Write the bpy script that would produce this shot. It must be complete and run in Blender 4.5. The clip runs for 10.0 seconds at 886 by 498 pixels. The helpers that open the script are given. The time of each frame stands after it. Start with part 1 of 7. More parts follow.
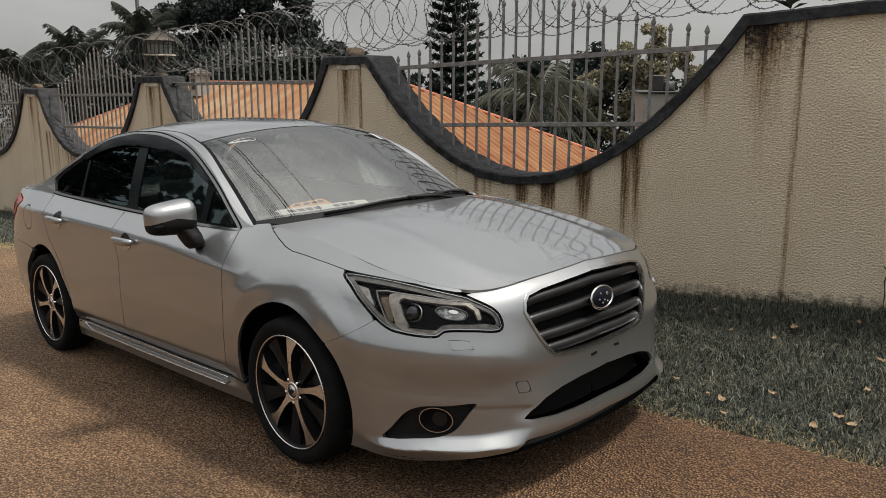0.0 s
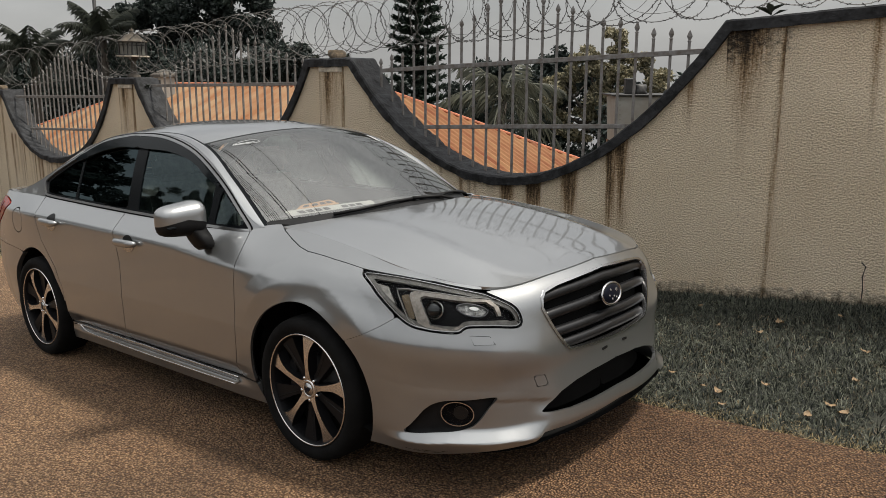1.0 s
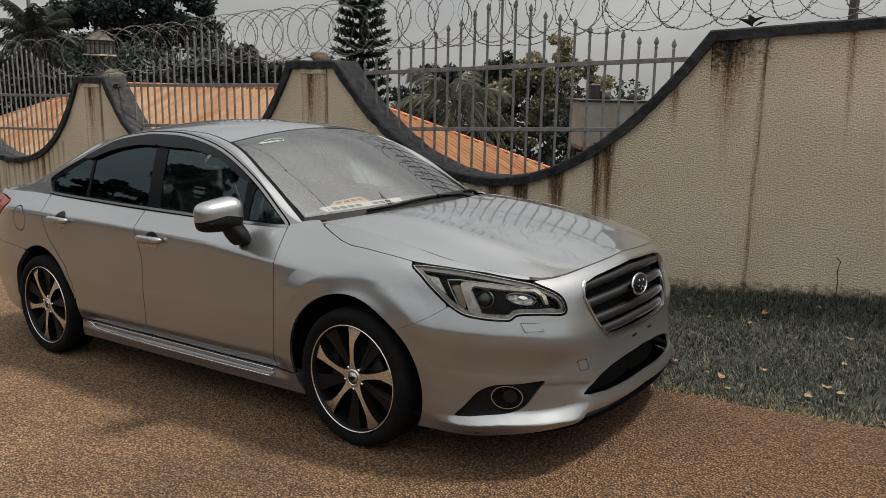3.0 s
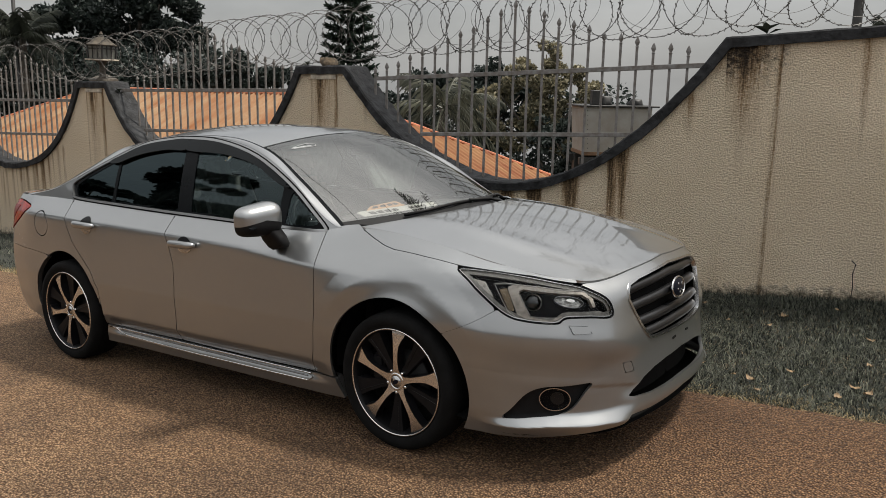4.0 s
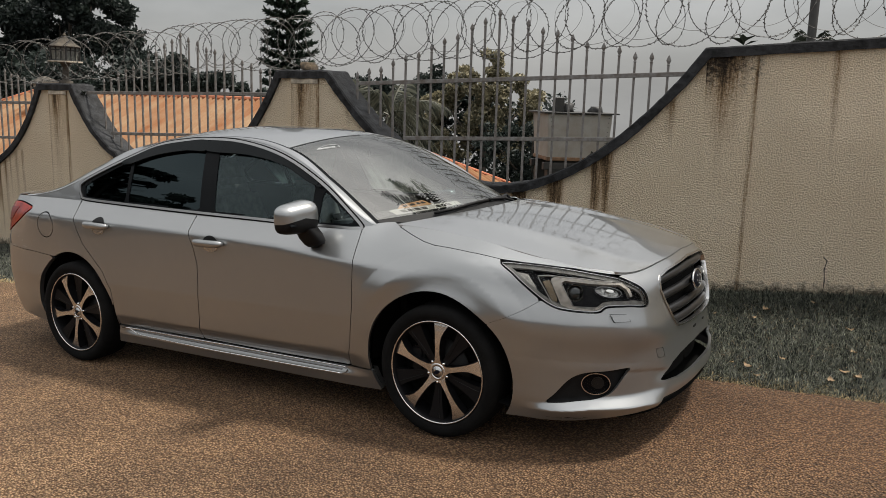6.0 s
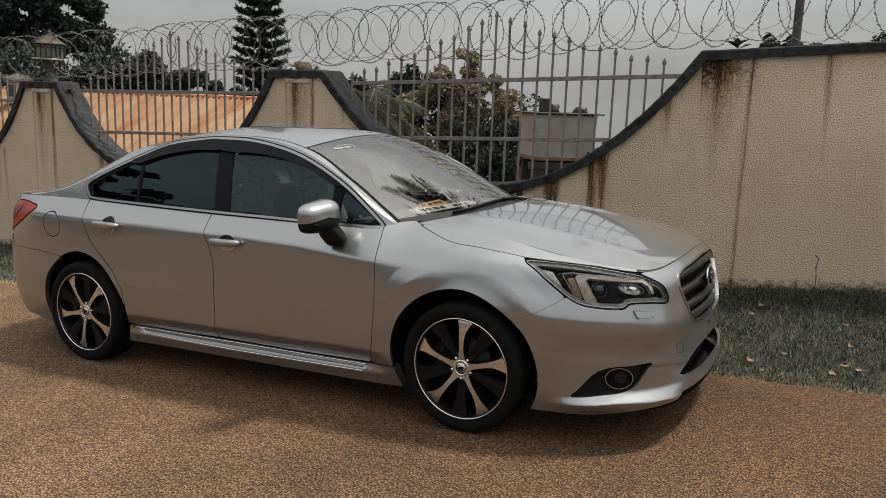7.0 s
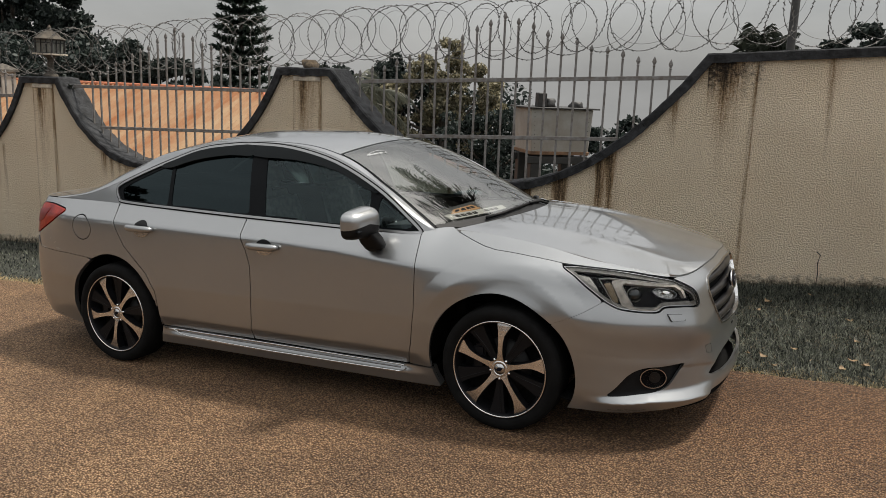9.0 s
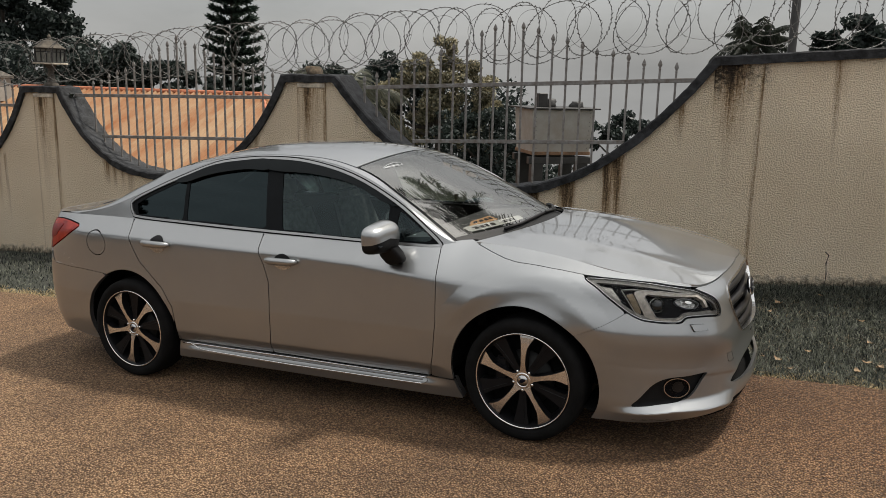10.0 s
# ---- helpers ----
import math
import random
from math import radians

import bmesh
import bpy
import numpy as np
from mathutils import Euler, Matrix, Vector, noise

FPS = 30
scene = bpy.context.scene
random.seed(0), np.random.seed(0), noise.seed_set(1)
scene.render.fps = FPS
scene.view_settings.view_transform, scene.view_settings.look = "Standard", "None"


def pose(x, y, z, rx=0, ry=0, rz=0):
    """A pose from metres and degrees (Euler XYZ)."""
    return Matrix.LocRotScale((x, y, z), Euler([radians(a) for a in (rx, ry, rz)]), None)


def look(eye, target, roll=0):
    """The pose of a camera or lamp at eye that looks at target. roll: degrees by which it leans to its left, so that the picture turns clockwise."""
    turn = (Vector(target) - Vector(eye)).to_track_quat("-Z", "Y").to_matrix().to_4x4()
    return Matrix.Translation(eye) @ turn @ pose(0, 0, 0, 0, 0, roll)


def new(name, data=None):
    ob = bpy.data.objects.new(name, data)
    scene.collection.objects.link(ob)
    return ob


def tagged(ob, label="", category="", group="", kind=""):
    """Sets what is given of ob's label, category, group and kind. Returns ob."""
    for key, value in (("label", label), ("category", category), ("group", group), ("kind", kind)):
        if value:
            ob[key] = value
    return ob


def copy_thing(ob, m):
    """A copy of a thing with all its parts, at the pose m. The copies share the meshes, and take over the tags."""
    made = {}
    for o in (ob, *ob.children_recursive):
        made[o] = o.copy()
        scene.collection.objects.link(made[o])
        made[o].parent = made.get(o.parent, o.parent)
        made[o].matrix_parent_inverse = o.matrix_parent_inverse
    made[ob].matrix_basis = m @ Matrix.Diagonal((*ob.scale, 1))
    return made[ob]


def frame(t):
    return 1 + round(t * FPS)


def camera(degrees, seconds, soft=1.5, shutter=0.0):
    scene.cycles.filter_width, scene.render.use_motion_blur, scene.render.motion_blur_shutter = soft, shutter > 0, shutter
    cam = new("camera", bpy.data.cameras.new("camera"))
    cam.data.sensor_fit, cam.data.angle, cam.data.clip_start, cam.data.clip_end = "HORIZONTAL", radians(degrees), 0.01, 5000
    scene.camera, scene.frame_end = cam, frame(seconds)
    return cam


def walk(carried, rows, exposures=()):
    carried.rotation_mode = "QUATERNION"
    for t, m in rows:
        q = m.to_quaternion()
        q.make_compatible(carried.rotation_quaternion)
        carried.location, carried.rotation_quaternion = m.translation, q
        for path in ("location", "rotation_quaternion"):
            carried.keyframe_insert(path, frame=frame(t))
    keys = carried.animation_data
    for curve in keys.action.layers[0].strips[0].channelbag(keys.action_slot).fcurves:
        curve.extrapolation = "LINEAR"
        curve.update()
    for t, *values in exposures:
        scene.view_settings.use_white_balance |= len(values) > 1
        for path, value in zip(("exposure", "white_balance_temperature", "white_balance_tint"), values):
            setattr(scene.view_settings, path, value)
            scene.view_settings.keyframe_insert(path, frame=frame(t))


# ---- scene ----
cam = camera(57.1, 10.0, soft=0.6)
PATH = [
    (0, (2.824, -2.855, 1.693), (1.464, -1.45, 1.271), 0.0),
    (0.5, (2.774, -2.968, 1.693), (1.448, -1.531, 1.273), 0.1),
    (1, (2.706, -3.083, 1.698), (1.42, -1.609, 1.281), 0.2),
    (1.5, (2.649, -3.202, 1.697), (1.396, -1.699, 1.284), 0.4),
    (2, (2.6, -3.315, 1.688), (1.379, -1.785, 1.28), 0.6),
    (3.5, (2.353, -3.63, 1.684), (1.211, -2.038, 1.283), 1.1),
    (4, (2.245, -3.722, 1.68), (1.116, -2.118, 1.288), 1.1),
    (4.5, (2.159, -3.828, 1.664), (1.051, -2.208, 1.283), 1.2),
    (5, (2.088, -3.938, 1.649), (1.021, -2.288, 1.275), 1.2),
    (5.5, (2.009, -4.053, 1.647), (0.982, -2.378, 1.275), 1.4),
    (7, (1.704, -4.356, 1.646), (0.787, -2.618, 1.277), 2.0),
    (7.5, (1.628, -4.435, 1.668), (0.728, -2.688, 1.296), 2.0),
    (8, (1.577, -4.51, 1.694), (0.69, -2.758, 1.314), 2.1),
    (8.5, (1.528, -4.579, 1.726), (0.655, -2.822, 1.335), 2.1),
    (9, (1.475, -4.627, 1.765), (0.615, -2.867, 1.364), 2.1),
    (9.5, (1.407, -4.663, 1.811), (0.556, -2.899, 1.402), 1.6),
    (10, (1.341, -4.69, 1.857), (0.497, -2.924, 1.445), 1.2),
]
walk(cam, [(t, look(eye, target, roll)) for t, eye, target, roll in PATH])

# ---- light ----
SUN = Vector((0.31, 0.34, 1.0)).normalized()
SLOPE = 0.051          # the road climbs towards +x
world = bpy.data.worlds.new("sky")
scene.world = world
world.use_nodes = True
nt = world.node_tree
nt.nodes.clear()
w_out = nt.nodes.new("ShaderNodeOutputWorld")
w_bg = nt.nodes.new("ShaderNodeBackground")
w_sky = nt.nodes.new("ShaderNodeTexSky")
w_sky.sky_type = "NISHITA"
w_sky.sun_disc = False
w_sky.sun_elevation = math.asin(SUN.z)
w_sky.sun_rotation = math.atan2(SUN.x, SUN.y)
w_sky.dust_density = 4.0
w_geo = nt.nodes.new("ShaderNodeTexCoord")
w_sep = nt.nodes.new("ShaderNodeSeparateXYZ")
nt.links.new(w_geo.outputs["Generated"], w_sep.inputs[0])
w_map = nt.nodes.new("ShaderNodeMapping")
w_map.inputs["Scale"].default_value = (1.0, 1.0, 2.6)
nt.links.new(w_geo.outputs["Generated"], w_map.inputs[0])
w_noise = nt.nodes.new("ShaderNodeTexNoise")
w_noise.inputs["Scale"].default_value = 2.3
w_noise.inputs["Detail"].default_value = 6.0
w_noise.inputs["Roughness"].default_value = 0.55
nt.links.new(w_map.outputs[0], w_noise.inputs["Vector"])
w_cloud = nt.nodes.new("ShaderNodeValToRGB")      # cloud cover, lighter overhead
w_cloud.color_ramp.elements[0].position = 0.30
w_cloud.color_ramp.elements[0].color = (1.95, 1.97, 1.95, 1)
w_cloud.color_ramp.elements[1].position = 0.72
w_cloud.color_ramp.elements[1].color = (3.35, 3.33, 3.26, 1)
nt.links.new(w_noise.outputs["Fac"], w_cloud.inputs[0])
w_up = nt.nodes.new("ShaderNodeMapRange")
w_up.inputs["From Min"].default_value = 0.0
w_up.inputs["From Max"].default_value = 0.9
w_up.inputs["To Min"].default_value = 1.02
w_up.inputs["To Max"].default_value = 2.1
nt.links.new(w_sep.outputs["Z"], w_up.inputs["Value"])
w_dot = nt.nodes.new("ShaderNodeVectorMath")      # thin cloud glows round the sun
w_dot.operation = "DOT_PRODUCT"
w_dot.inputs[1].default_value = tuple(SUN)
nt.links.new(w_geo.outputs["Generated"], w_dot.inputs[0])
w_aur = nt.nodes.new("ShaderNodeMapRange")
w_aur.interpolation_type = "SMOOTHERSTEP"
w_aur.inputs["From Min"].default_value = 0.35
w_aur.inputs["From Max"].default_value = 1.0
w_aur.inputs["To Min"].default_value = 1.0
w_aur.inputs["To Max"].default_value = 1.8
nt.links.new(w_dot.outputs["Value"], w_aur.inputs["Value"])
w_away = nt.nodes.new("ShaderNodeMapRange")       # sky behind the viewer brightened, added to light the wall's near face
w_away.interpolation_type = "SMOOTHERSTEP"
w_away.inputs["From Min"].default_value = 0.5
w_away.inputs["From Max"].default_value = -0.9
w_away.inputs["To Min"].default_value = 1.0
w_away.inputs["To Max"].default_value = 1.55
nt.links.new(w_sep.outputs["Y"], w_away.inputs["Value"])
w_both = nt.nodes.new("ShaderNodeMath")
w_both.operation = "MULTIPLY"
nt.links.new(w_aur.outputs[0], w_both.inputs[0])
nt.links.new(w_away.outputs[0], w_both.inputs[1])
w_lum = nt.nodes.new("ShaderNodeMath")
w_lum.operation = "MULTIPLY"
nt.links.new(w_up.outputs[0], w_lum.inputs[0])
nt.links.new(w_both.outputs[0], w_lum.inputs[1])
w_mul = nt.nodes.new("ShaderNodeVectorMath")
w_mul.operation = "SCALE"
nt.links.new(w_cloud.outputs[0], w_mul.inputs[0])
nt.links.new(w_lum.outputs[0], w_mul.inputs["Scale"])
w_mix = nt.nodes.new("ShaderNodeMix")
w_mix.data_type = "RGBA"
w_mix.inputs["Factor"].default_value = 0.85
nt.links.new(w_sky.outputs[0], w_mix.inputs[6])
nt.links.new(w_mul.outputs[0], w_mix.inputs[7])
nt.links.new(w_mix.outputs[2], w_bg.inputs["Color"])
w_bg.inputs["Strength"].default_value = 0.151
nt.links.new(w_bg.outputs[0], w_out.inputs[0])

sun = new("sun", bpy.data.lights.new("sun", "SUN"))
sun.data.energy = 4.7
sun.data.angle = radians(7.0)
sun.data.color = (1.0, 0.945, 0.85)
sun.matrix_world = look(tuple(SUN * 40), (0, 0, 0))


# ---- materials ----
def mat(name, color, rough=0.6, metal=0.0, vary=0.0, scale=8.0, bump=0.0, bump_scale=60.0, second=None, coat=0.0, spec=0.5, detail=5.0, stretch=(1, 1, 1), random_tint=0.0):
    """A surface with two scales of variation: broad blotches between two colours, and fine relief."""
    m = bpy.data.materials.new(name)
    m.use_nodes = True
    t = m.node_tree
    b = t.nodes["Principled BSDF"]
    b.inputs["Base Color"].default_value = (*color, 1)
    b.inputs["Roughness"].default_value = rough
    b.inputs["Metallic"].default_value = metal
    b.inputs["Coat Weight"].default_value = coat
    b.inputs["Coat Roughness"].default_value = 0.03
    b.inputs["Specular IOR Level"].default_value = spec
    co = t.nodes.new("ShaderNodeTexCoord")
    mp = t.nodes.new("ShaderNodeMapping")
    mp.inputs["Scale"].default_value = stretch
    t.links.new(co.outputs["Object"], mp.inputs[0])
    col = None
    if vary > 0 or second:
        n1 = t.nodes.new("ShaderNodeTexNoise")
        n1.inputs["Scale"].default_value = scale
        n1.inputs["Detail"].default_value = detail
        n1.inputs["Roughness"].default_value = 0.62
        t.links.new(mp.outputs[0], n1.inputs["Vector"])
        ramp = t.nodes.new("ShaderNodeValToRGB")
        ramp.color_ramp.elements[0].position = 0.36
        ramp.color_ramp.elements[1].position = 0.66
        lo = second if second else tuple(c * (1 - vary) for c in color)
        hi = color if second else tuple(min(1, c * (1 + vary)) for c in color)
        ramp.color_ramp.elements[0].color = (*lo, 1)
        ramp.color_ramp.elements[1].color = (*hi, 1)
        t.links.new(n1.outputs["Fac"], ramp.inputs[0])
        col = ramp.outputs[0]
        if random_tint > 0:
            oi = t.nodes.new("ShaderNodeObjectInfo")
            mr = t.nodes.new("ShaderNodeMapRange")
            mr.inputs["To Min"].default_value = 1 - random_tint
            mr.inputs["To Max"].default_value = 1 + random_tint
            t.links.new(oi.outputs["Random"], mr.inputs["Value"])
            sc = t.nodes.new("ShaderNodeVectorMath")
            sc.operation = "SCALE"
            t.links.new(col, sc.inputs[0])
            t.links.new(mr.outputs[0], sc.inputs["Scale"])
            col = sc.outputs[0]
        t.links.new(col, b.inputs["Base Color"])
    if bump > 0:
        n2 = t.nodes.new("ShaderNodeTexNoise")
        n2.inputs["Scale"].default_value = bump_scale
        n2.inputs["Detail"].default_value = 4.0
        t.links.new(mp.outputs[0], n2.inputs["Vector"])
        bp = t.nodes.new("ShaderNodeBump")
        bp.inputs["Strength"].default_value = bump
        bp.inputs["Distance"].default_value = 0.01
        t.links.new(n2.outputs["Fac"], bp.inputs["Height"])
        t.links.new(bp.outputs[0], b.inputs["Normal"])
    return m


def leaf_mat(name, lo, hi, rough=0.5, dark_share=0.0):
    """Foliage: the tint changes from leaf to leaf, and a little light comes through."""
    m = bpy.data.materials.new(name)
    m.use_nodes = True
    t = m.node_tree
    b = t.nodes["Principled BSDF"]
    b.inputs["Roughness"].default_value = rough
    b.inputs["Specular IOR Level"].default_value = 0.3
    g = t.nodes.new("ShaderNodeNewGeometry")
    r = t.nodes.new("ShaderNodeValToRGB")
    r.color_ramp.elements[0].position = dark_share
    r.color_ramp.elements[0].color = (*lo, 1)
    r.color_ramp.elements[1].color = (*hi, 1)
    t.links.new(g.outputs["Random Per Island"], r.inputs[0])
    t.links.new(r.outputs[0], b.inputs["Base Color"])
    tr = t.nodes.new("ShaderNodeBsdfTranslucent")
    t.links.new(r.outputs[0], tr.inputs["Color"])
    mx = t.nodes.new("ShaderNodeMixShader")
    mx.inputs[0].default_value = 0.25
    t.links.new(b.outputs[0], mx.inputs[1])
    t.links.new(tr.outputs[0], mx.inputs[2])
    t.links.new(mx.outputs[0], t.nodes["Material Output"].inputs["Surface"])
    return m


def road_mat():
    """Old chip-seal: rounded brown stones in dusty binder, with worn lighter patches."""
    m = bpy.data.materials.new("chip_seal")
    m.use_nodes = True
    t = m.node_tree
    b = t.nodes["Principled BSDF"]
    co = t.nodes.new("ShaderNodeTexCoord")
    vo = t.nodes.new("ShaderNodeTexVoronoi")
    vo.inputs["Scale"].default_value = 88.0
    t.links.new(co.outputs["Object"], vo.inputs["Vector"])
    r1 = t.nodes.new("ShaderNodeValToRGB")
    e = r1.color_ramp.elements
    e[0].position, e[0].color = 0.0, (0.190, 0.120, 0.070, 1)
    e[1].position, e[1].color = 1.0, (0.535, 0.366, 0.228, 1)
    bw = t.nodes.new("ShaderNodeSeparateColor")
    t.links.new(vo.outputs["Color"], bw.inputs[0])
    t.links.new(bw.outputs[0], r1.inputs[0])
    r2 = t.nodes.new("ShaderNodeValToRGB")       # dark binder between the stones
    r2.color_ramp.elements[0].position, r2.color_ramp.elements[0].color = 0.30, (1, 1, 1, 1)
    r2.color_ramp.elements[1].position, r2.color_ramp.elements[1].color = 0.62, (0.32, 0.265, 0.215, 1)
    t.links.new(vo.outputs["Distance"], r2.inputs[0])
    n1 = t.nodes.new("ShaderNodeTexNoise")
    n1.inputs["Scale"].default_value = 0.9
    n1.inputs["Detail"].default_value = 7.0
    n1.inputs["Roughness"].default_value = 0.6
    t.links.new(co.outputs["Object"], n1.inputs["Vector"])
    r3 = t.nodes.new("ShaderNodeValToRGB")
    r3.color_ramp.elements[0].position, r3.color_ramp.elements[0].color = 0.35, (0.78, 0.73, 0.67, 1)
    r3.color_ramp.elements[1].position, r3.color_ramp.elements[1].color = 0.62, (1.34, 1.28, 1.16, 1)
    t.links.new(n1.outputs["Fac"], r3.inputs[0])
    m1 = t.nodes.new("ShaderNodeMix")
    m1.data_type, m1.blend_type = "RGBA", "MULTIPLY"
    m1.inputs["Factor"].default_value = 1.0
    t.links.new(r1.outputs[0], m1.inputs[6])
    t.links.new(r2.outputs[0], m1.inputs[7])
    m2 = t.nodes.new("ShaderNodeMix")
    m2.data_type, m2.blend_type = "RGBA", "MULTIPLY"
    m2.inputs["Factor"].default_value = 1.0
    t.links.new(m1.outputs[2], m2.inputs[6])
    t.links.new(r3.outputs[0], m2.inputs[7])
    sp = t.nodes.new("ShaderNodeSeparateXYZ")        # brightness fall-off put into the colour: darker and browner towards +y and +x
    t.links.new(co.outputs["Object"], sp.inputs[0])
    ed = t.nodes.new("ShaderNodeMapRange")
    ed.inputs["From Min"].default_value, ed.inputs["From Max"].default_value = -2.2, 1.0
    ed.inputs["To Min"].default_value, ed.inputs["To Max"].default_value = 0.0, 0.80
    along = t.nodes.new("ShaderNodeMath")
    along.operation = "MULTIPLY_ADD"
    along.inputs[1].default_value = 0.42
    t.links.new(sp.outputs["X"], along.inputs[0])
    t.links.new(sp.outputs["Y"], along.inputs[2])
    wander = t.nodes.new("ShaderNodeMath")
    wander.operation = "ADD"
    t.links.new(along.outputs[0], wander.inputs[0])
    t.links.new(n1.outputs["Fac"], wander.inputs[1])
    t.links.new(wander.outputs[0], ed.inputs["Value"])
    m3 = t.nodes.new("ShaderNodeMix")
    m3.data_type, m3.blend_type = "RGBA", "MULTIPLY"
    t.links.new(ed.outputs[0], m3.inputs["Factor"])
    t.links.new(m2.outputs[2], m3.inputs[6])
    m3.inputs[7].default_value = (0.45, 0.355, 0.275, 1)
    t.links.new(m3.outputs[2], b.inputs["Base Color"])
    b.inputs["Roughness"].default_value = 0.72
    b.inputs["Specular IOR Level"].default_value = 0.4
    inv = t.nodes.new("ShaderNodeMath")
    inv.operation = "SUBTRACT"
    inv.inputs[0].default_value = 1.0
    t.links.new(vo.outputs["Distance"], inv.inputs[1])
    bp = t.nodes.new("ShaderNodeBump")
    bp.inputs["Strength"].default_value = 0.9
    bp.inputs["Distance"].default_value = 0.042
    t.links.new(inv.outputs[0], bp.inputs["Height"])
    t.links.new(bp.outputs[0], b.inputs["Normal"])
    return m


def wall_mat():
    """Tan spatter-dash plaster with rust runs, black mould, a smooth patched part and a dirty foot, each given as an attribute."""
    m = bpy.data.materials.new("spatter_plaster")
    m.use_nodes = True
    t = m.node_tree
    b = t.nodes["Principled BSDF"]
    b.inputs["Roughness"].default_value = 0.9
    b.inputs["Specular IOR Level"].default_value = 0.2
    co = t.nodes.new("ShaderNodeTexCoord")

    def tex(scale, detail=4.0, rough=0.55, stretch=(1, 1, 1)):
        mp = t.nodes.new("ShaderNodeMapping")
        mp.inputs["Scale"].default_value = stretch
        t.links.new(co.outputs["Object"], mp.inputs[0])
        n = t.nodes.new("ShaderNodeTexNoise")
        n.inputs["Scale"].default_value = scale
        n.inputs["Detail"].default_value = detail
        n.inputs["Roughness"].default_value = rough
        t.links.new(mp.outputs[0], n.inputs["Vector"])
        return n.outputs["Fac"]

    def attr(name):
        a = t.nodes.new("ShaderNodeAttribute")
        a.attribute_name = name
        return a.outputs["Fac"]

    def remap(v, a0, a1, b0=0.0, b1=1.0):
        r = t.nodes.new("ShaderNodeMapRange")
        for k, x in zip(("From Min", "From Max", "To Min", "To Max"), (a0, a1, b0, b1)):
            r.inputs[k].default_value = x
        t.links.new(v, r.inputs["Value"])
        return r.outputs[0]

    def math2(op, a, c):
        n = t.nodes.new("ShaderNodeMath")
        n.operation = op
        for k, v in enumerate((a, c)):
            if isinstance(v, float):
                n.inputs[k].default_value = v
            else:
                t.links.new(v, n.inputs[k])
        return n.outputs[0]

    def blend(base, fac, col, mode="MIX"):
        x = t.nodes.new("ShaderNodeMix")
        x.data_type, x.blend_type = "RGBA", mode
        t.links.new(fac, x.inputs["Factor"])
        t.links.new(base, x.inputs[6])
        x.inputs[7].default_value = (*col, 1)
        return x.outputs[2]

    def ramp(v, p0, c0, p1, c1):
        r = t.nodes.new("ShaderNodeValToRGB")
        e = r.color_ramp.elements
        e[0].position, e[0].color, e[1].position, e[1].color = p0, (*c0, 1), p1, (*c1, 1)
        t.links.new(v, r.inputs[0])
        return r.outputs[0]

    col = ramp(tex(1.6, 8.0), 0.3, (0.83, 0.675, 0.480), 0.7, (0.93, 0.785, 0.590))
    col = blend(col, remap(tex(0.55, 5.0, 0.6, (1, 1, 0.5)), 0.48, 0.72, 0.0, 0.18), (0.52, 0.43, 0.32))
    grime = remap(tex(62.0, 4.0, 0.7), 0.42, 0.66, 0.0, 0.22)
    col = blend(col, grime, (0.42, 0.34, 0.25))
    # relief shading put into the colour: lump tops lighter, pits darker
    col = blend(col, remap(tex(82.0, 2.0, 0.55), 0.52, 0.66, 0.0, 0.55), (0.97, 0.86, 0.68))
    col = blend(col, remap(tex(82.0, 2.0, 0.55), 0.46, 0.34, 0.0, 0.50), (0.50, 0.40, 0.285))
    smooth = math2("MULTIPLY", attr("smooth"), 1.0)
    col = blend(col, math2("MULTIPLY", smooth, 0.10), (0.66, 0.540, 0.420))
    runs = math2("MULTIPLY", attr("rust"), remap(tex(1.0, 5.0, 0.7, (46.0, 1.0, 3.0)), 0.30, 0.66, 0.25, 1.7))
    runs = math2("MULTIPLY", runs, remap(tex(55.0, 3.0), 0.3, 0.6, 0.65, 1.1))
    col = blend(col, remap(runs, 0.06, 0.6, 0.0, 0.8), (0.285, 0.160, 0.062))
    col = blend(col, remap(runs, 0.5, 1.15, 0.0, 0.9), (0.045, 0.030, 0.018))
    mould = math2("ADD", attr("mould"), remap(tex(38.0, 6.0, 0.75), 0.25, 0.75, -0.55, 0.55))
    col = blend(col, remap(mould, 0.30, 0.85, 0.0, 0.95), (0.022, 0.018, 0.015))
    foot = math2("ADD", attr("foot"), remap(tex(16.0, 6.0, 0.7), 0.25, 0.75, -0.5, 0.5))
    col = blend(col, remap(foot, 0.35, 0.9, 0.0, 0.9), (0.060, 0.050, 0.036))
    t.links.new(col, b.inputs["Base Color"])
    lumps = remap(tex(82.0, 2.0, 0.55), 0.34, 0.66)
    flat = remap(smooth, 0.0, 1.0, 1.0, 0.72)
    h = math2("ADD", math2("MULTIPLY", lumps, flat), math2("MULTIPLY", tex(7.0, 4.0), 0.8))
    bp = t.nodes.new("ShaderNodeBump")
    bp.inputs["Strength"].default_value = 1.0
    bp.inputs["Distance"].default_value = 0.018
    t.links.new(h, bp.inputs["Height"])
    t.links.new(bp.outputs[0], b.inputs["Normal"])
    return m


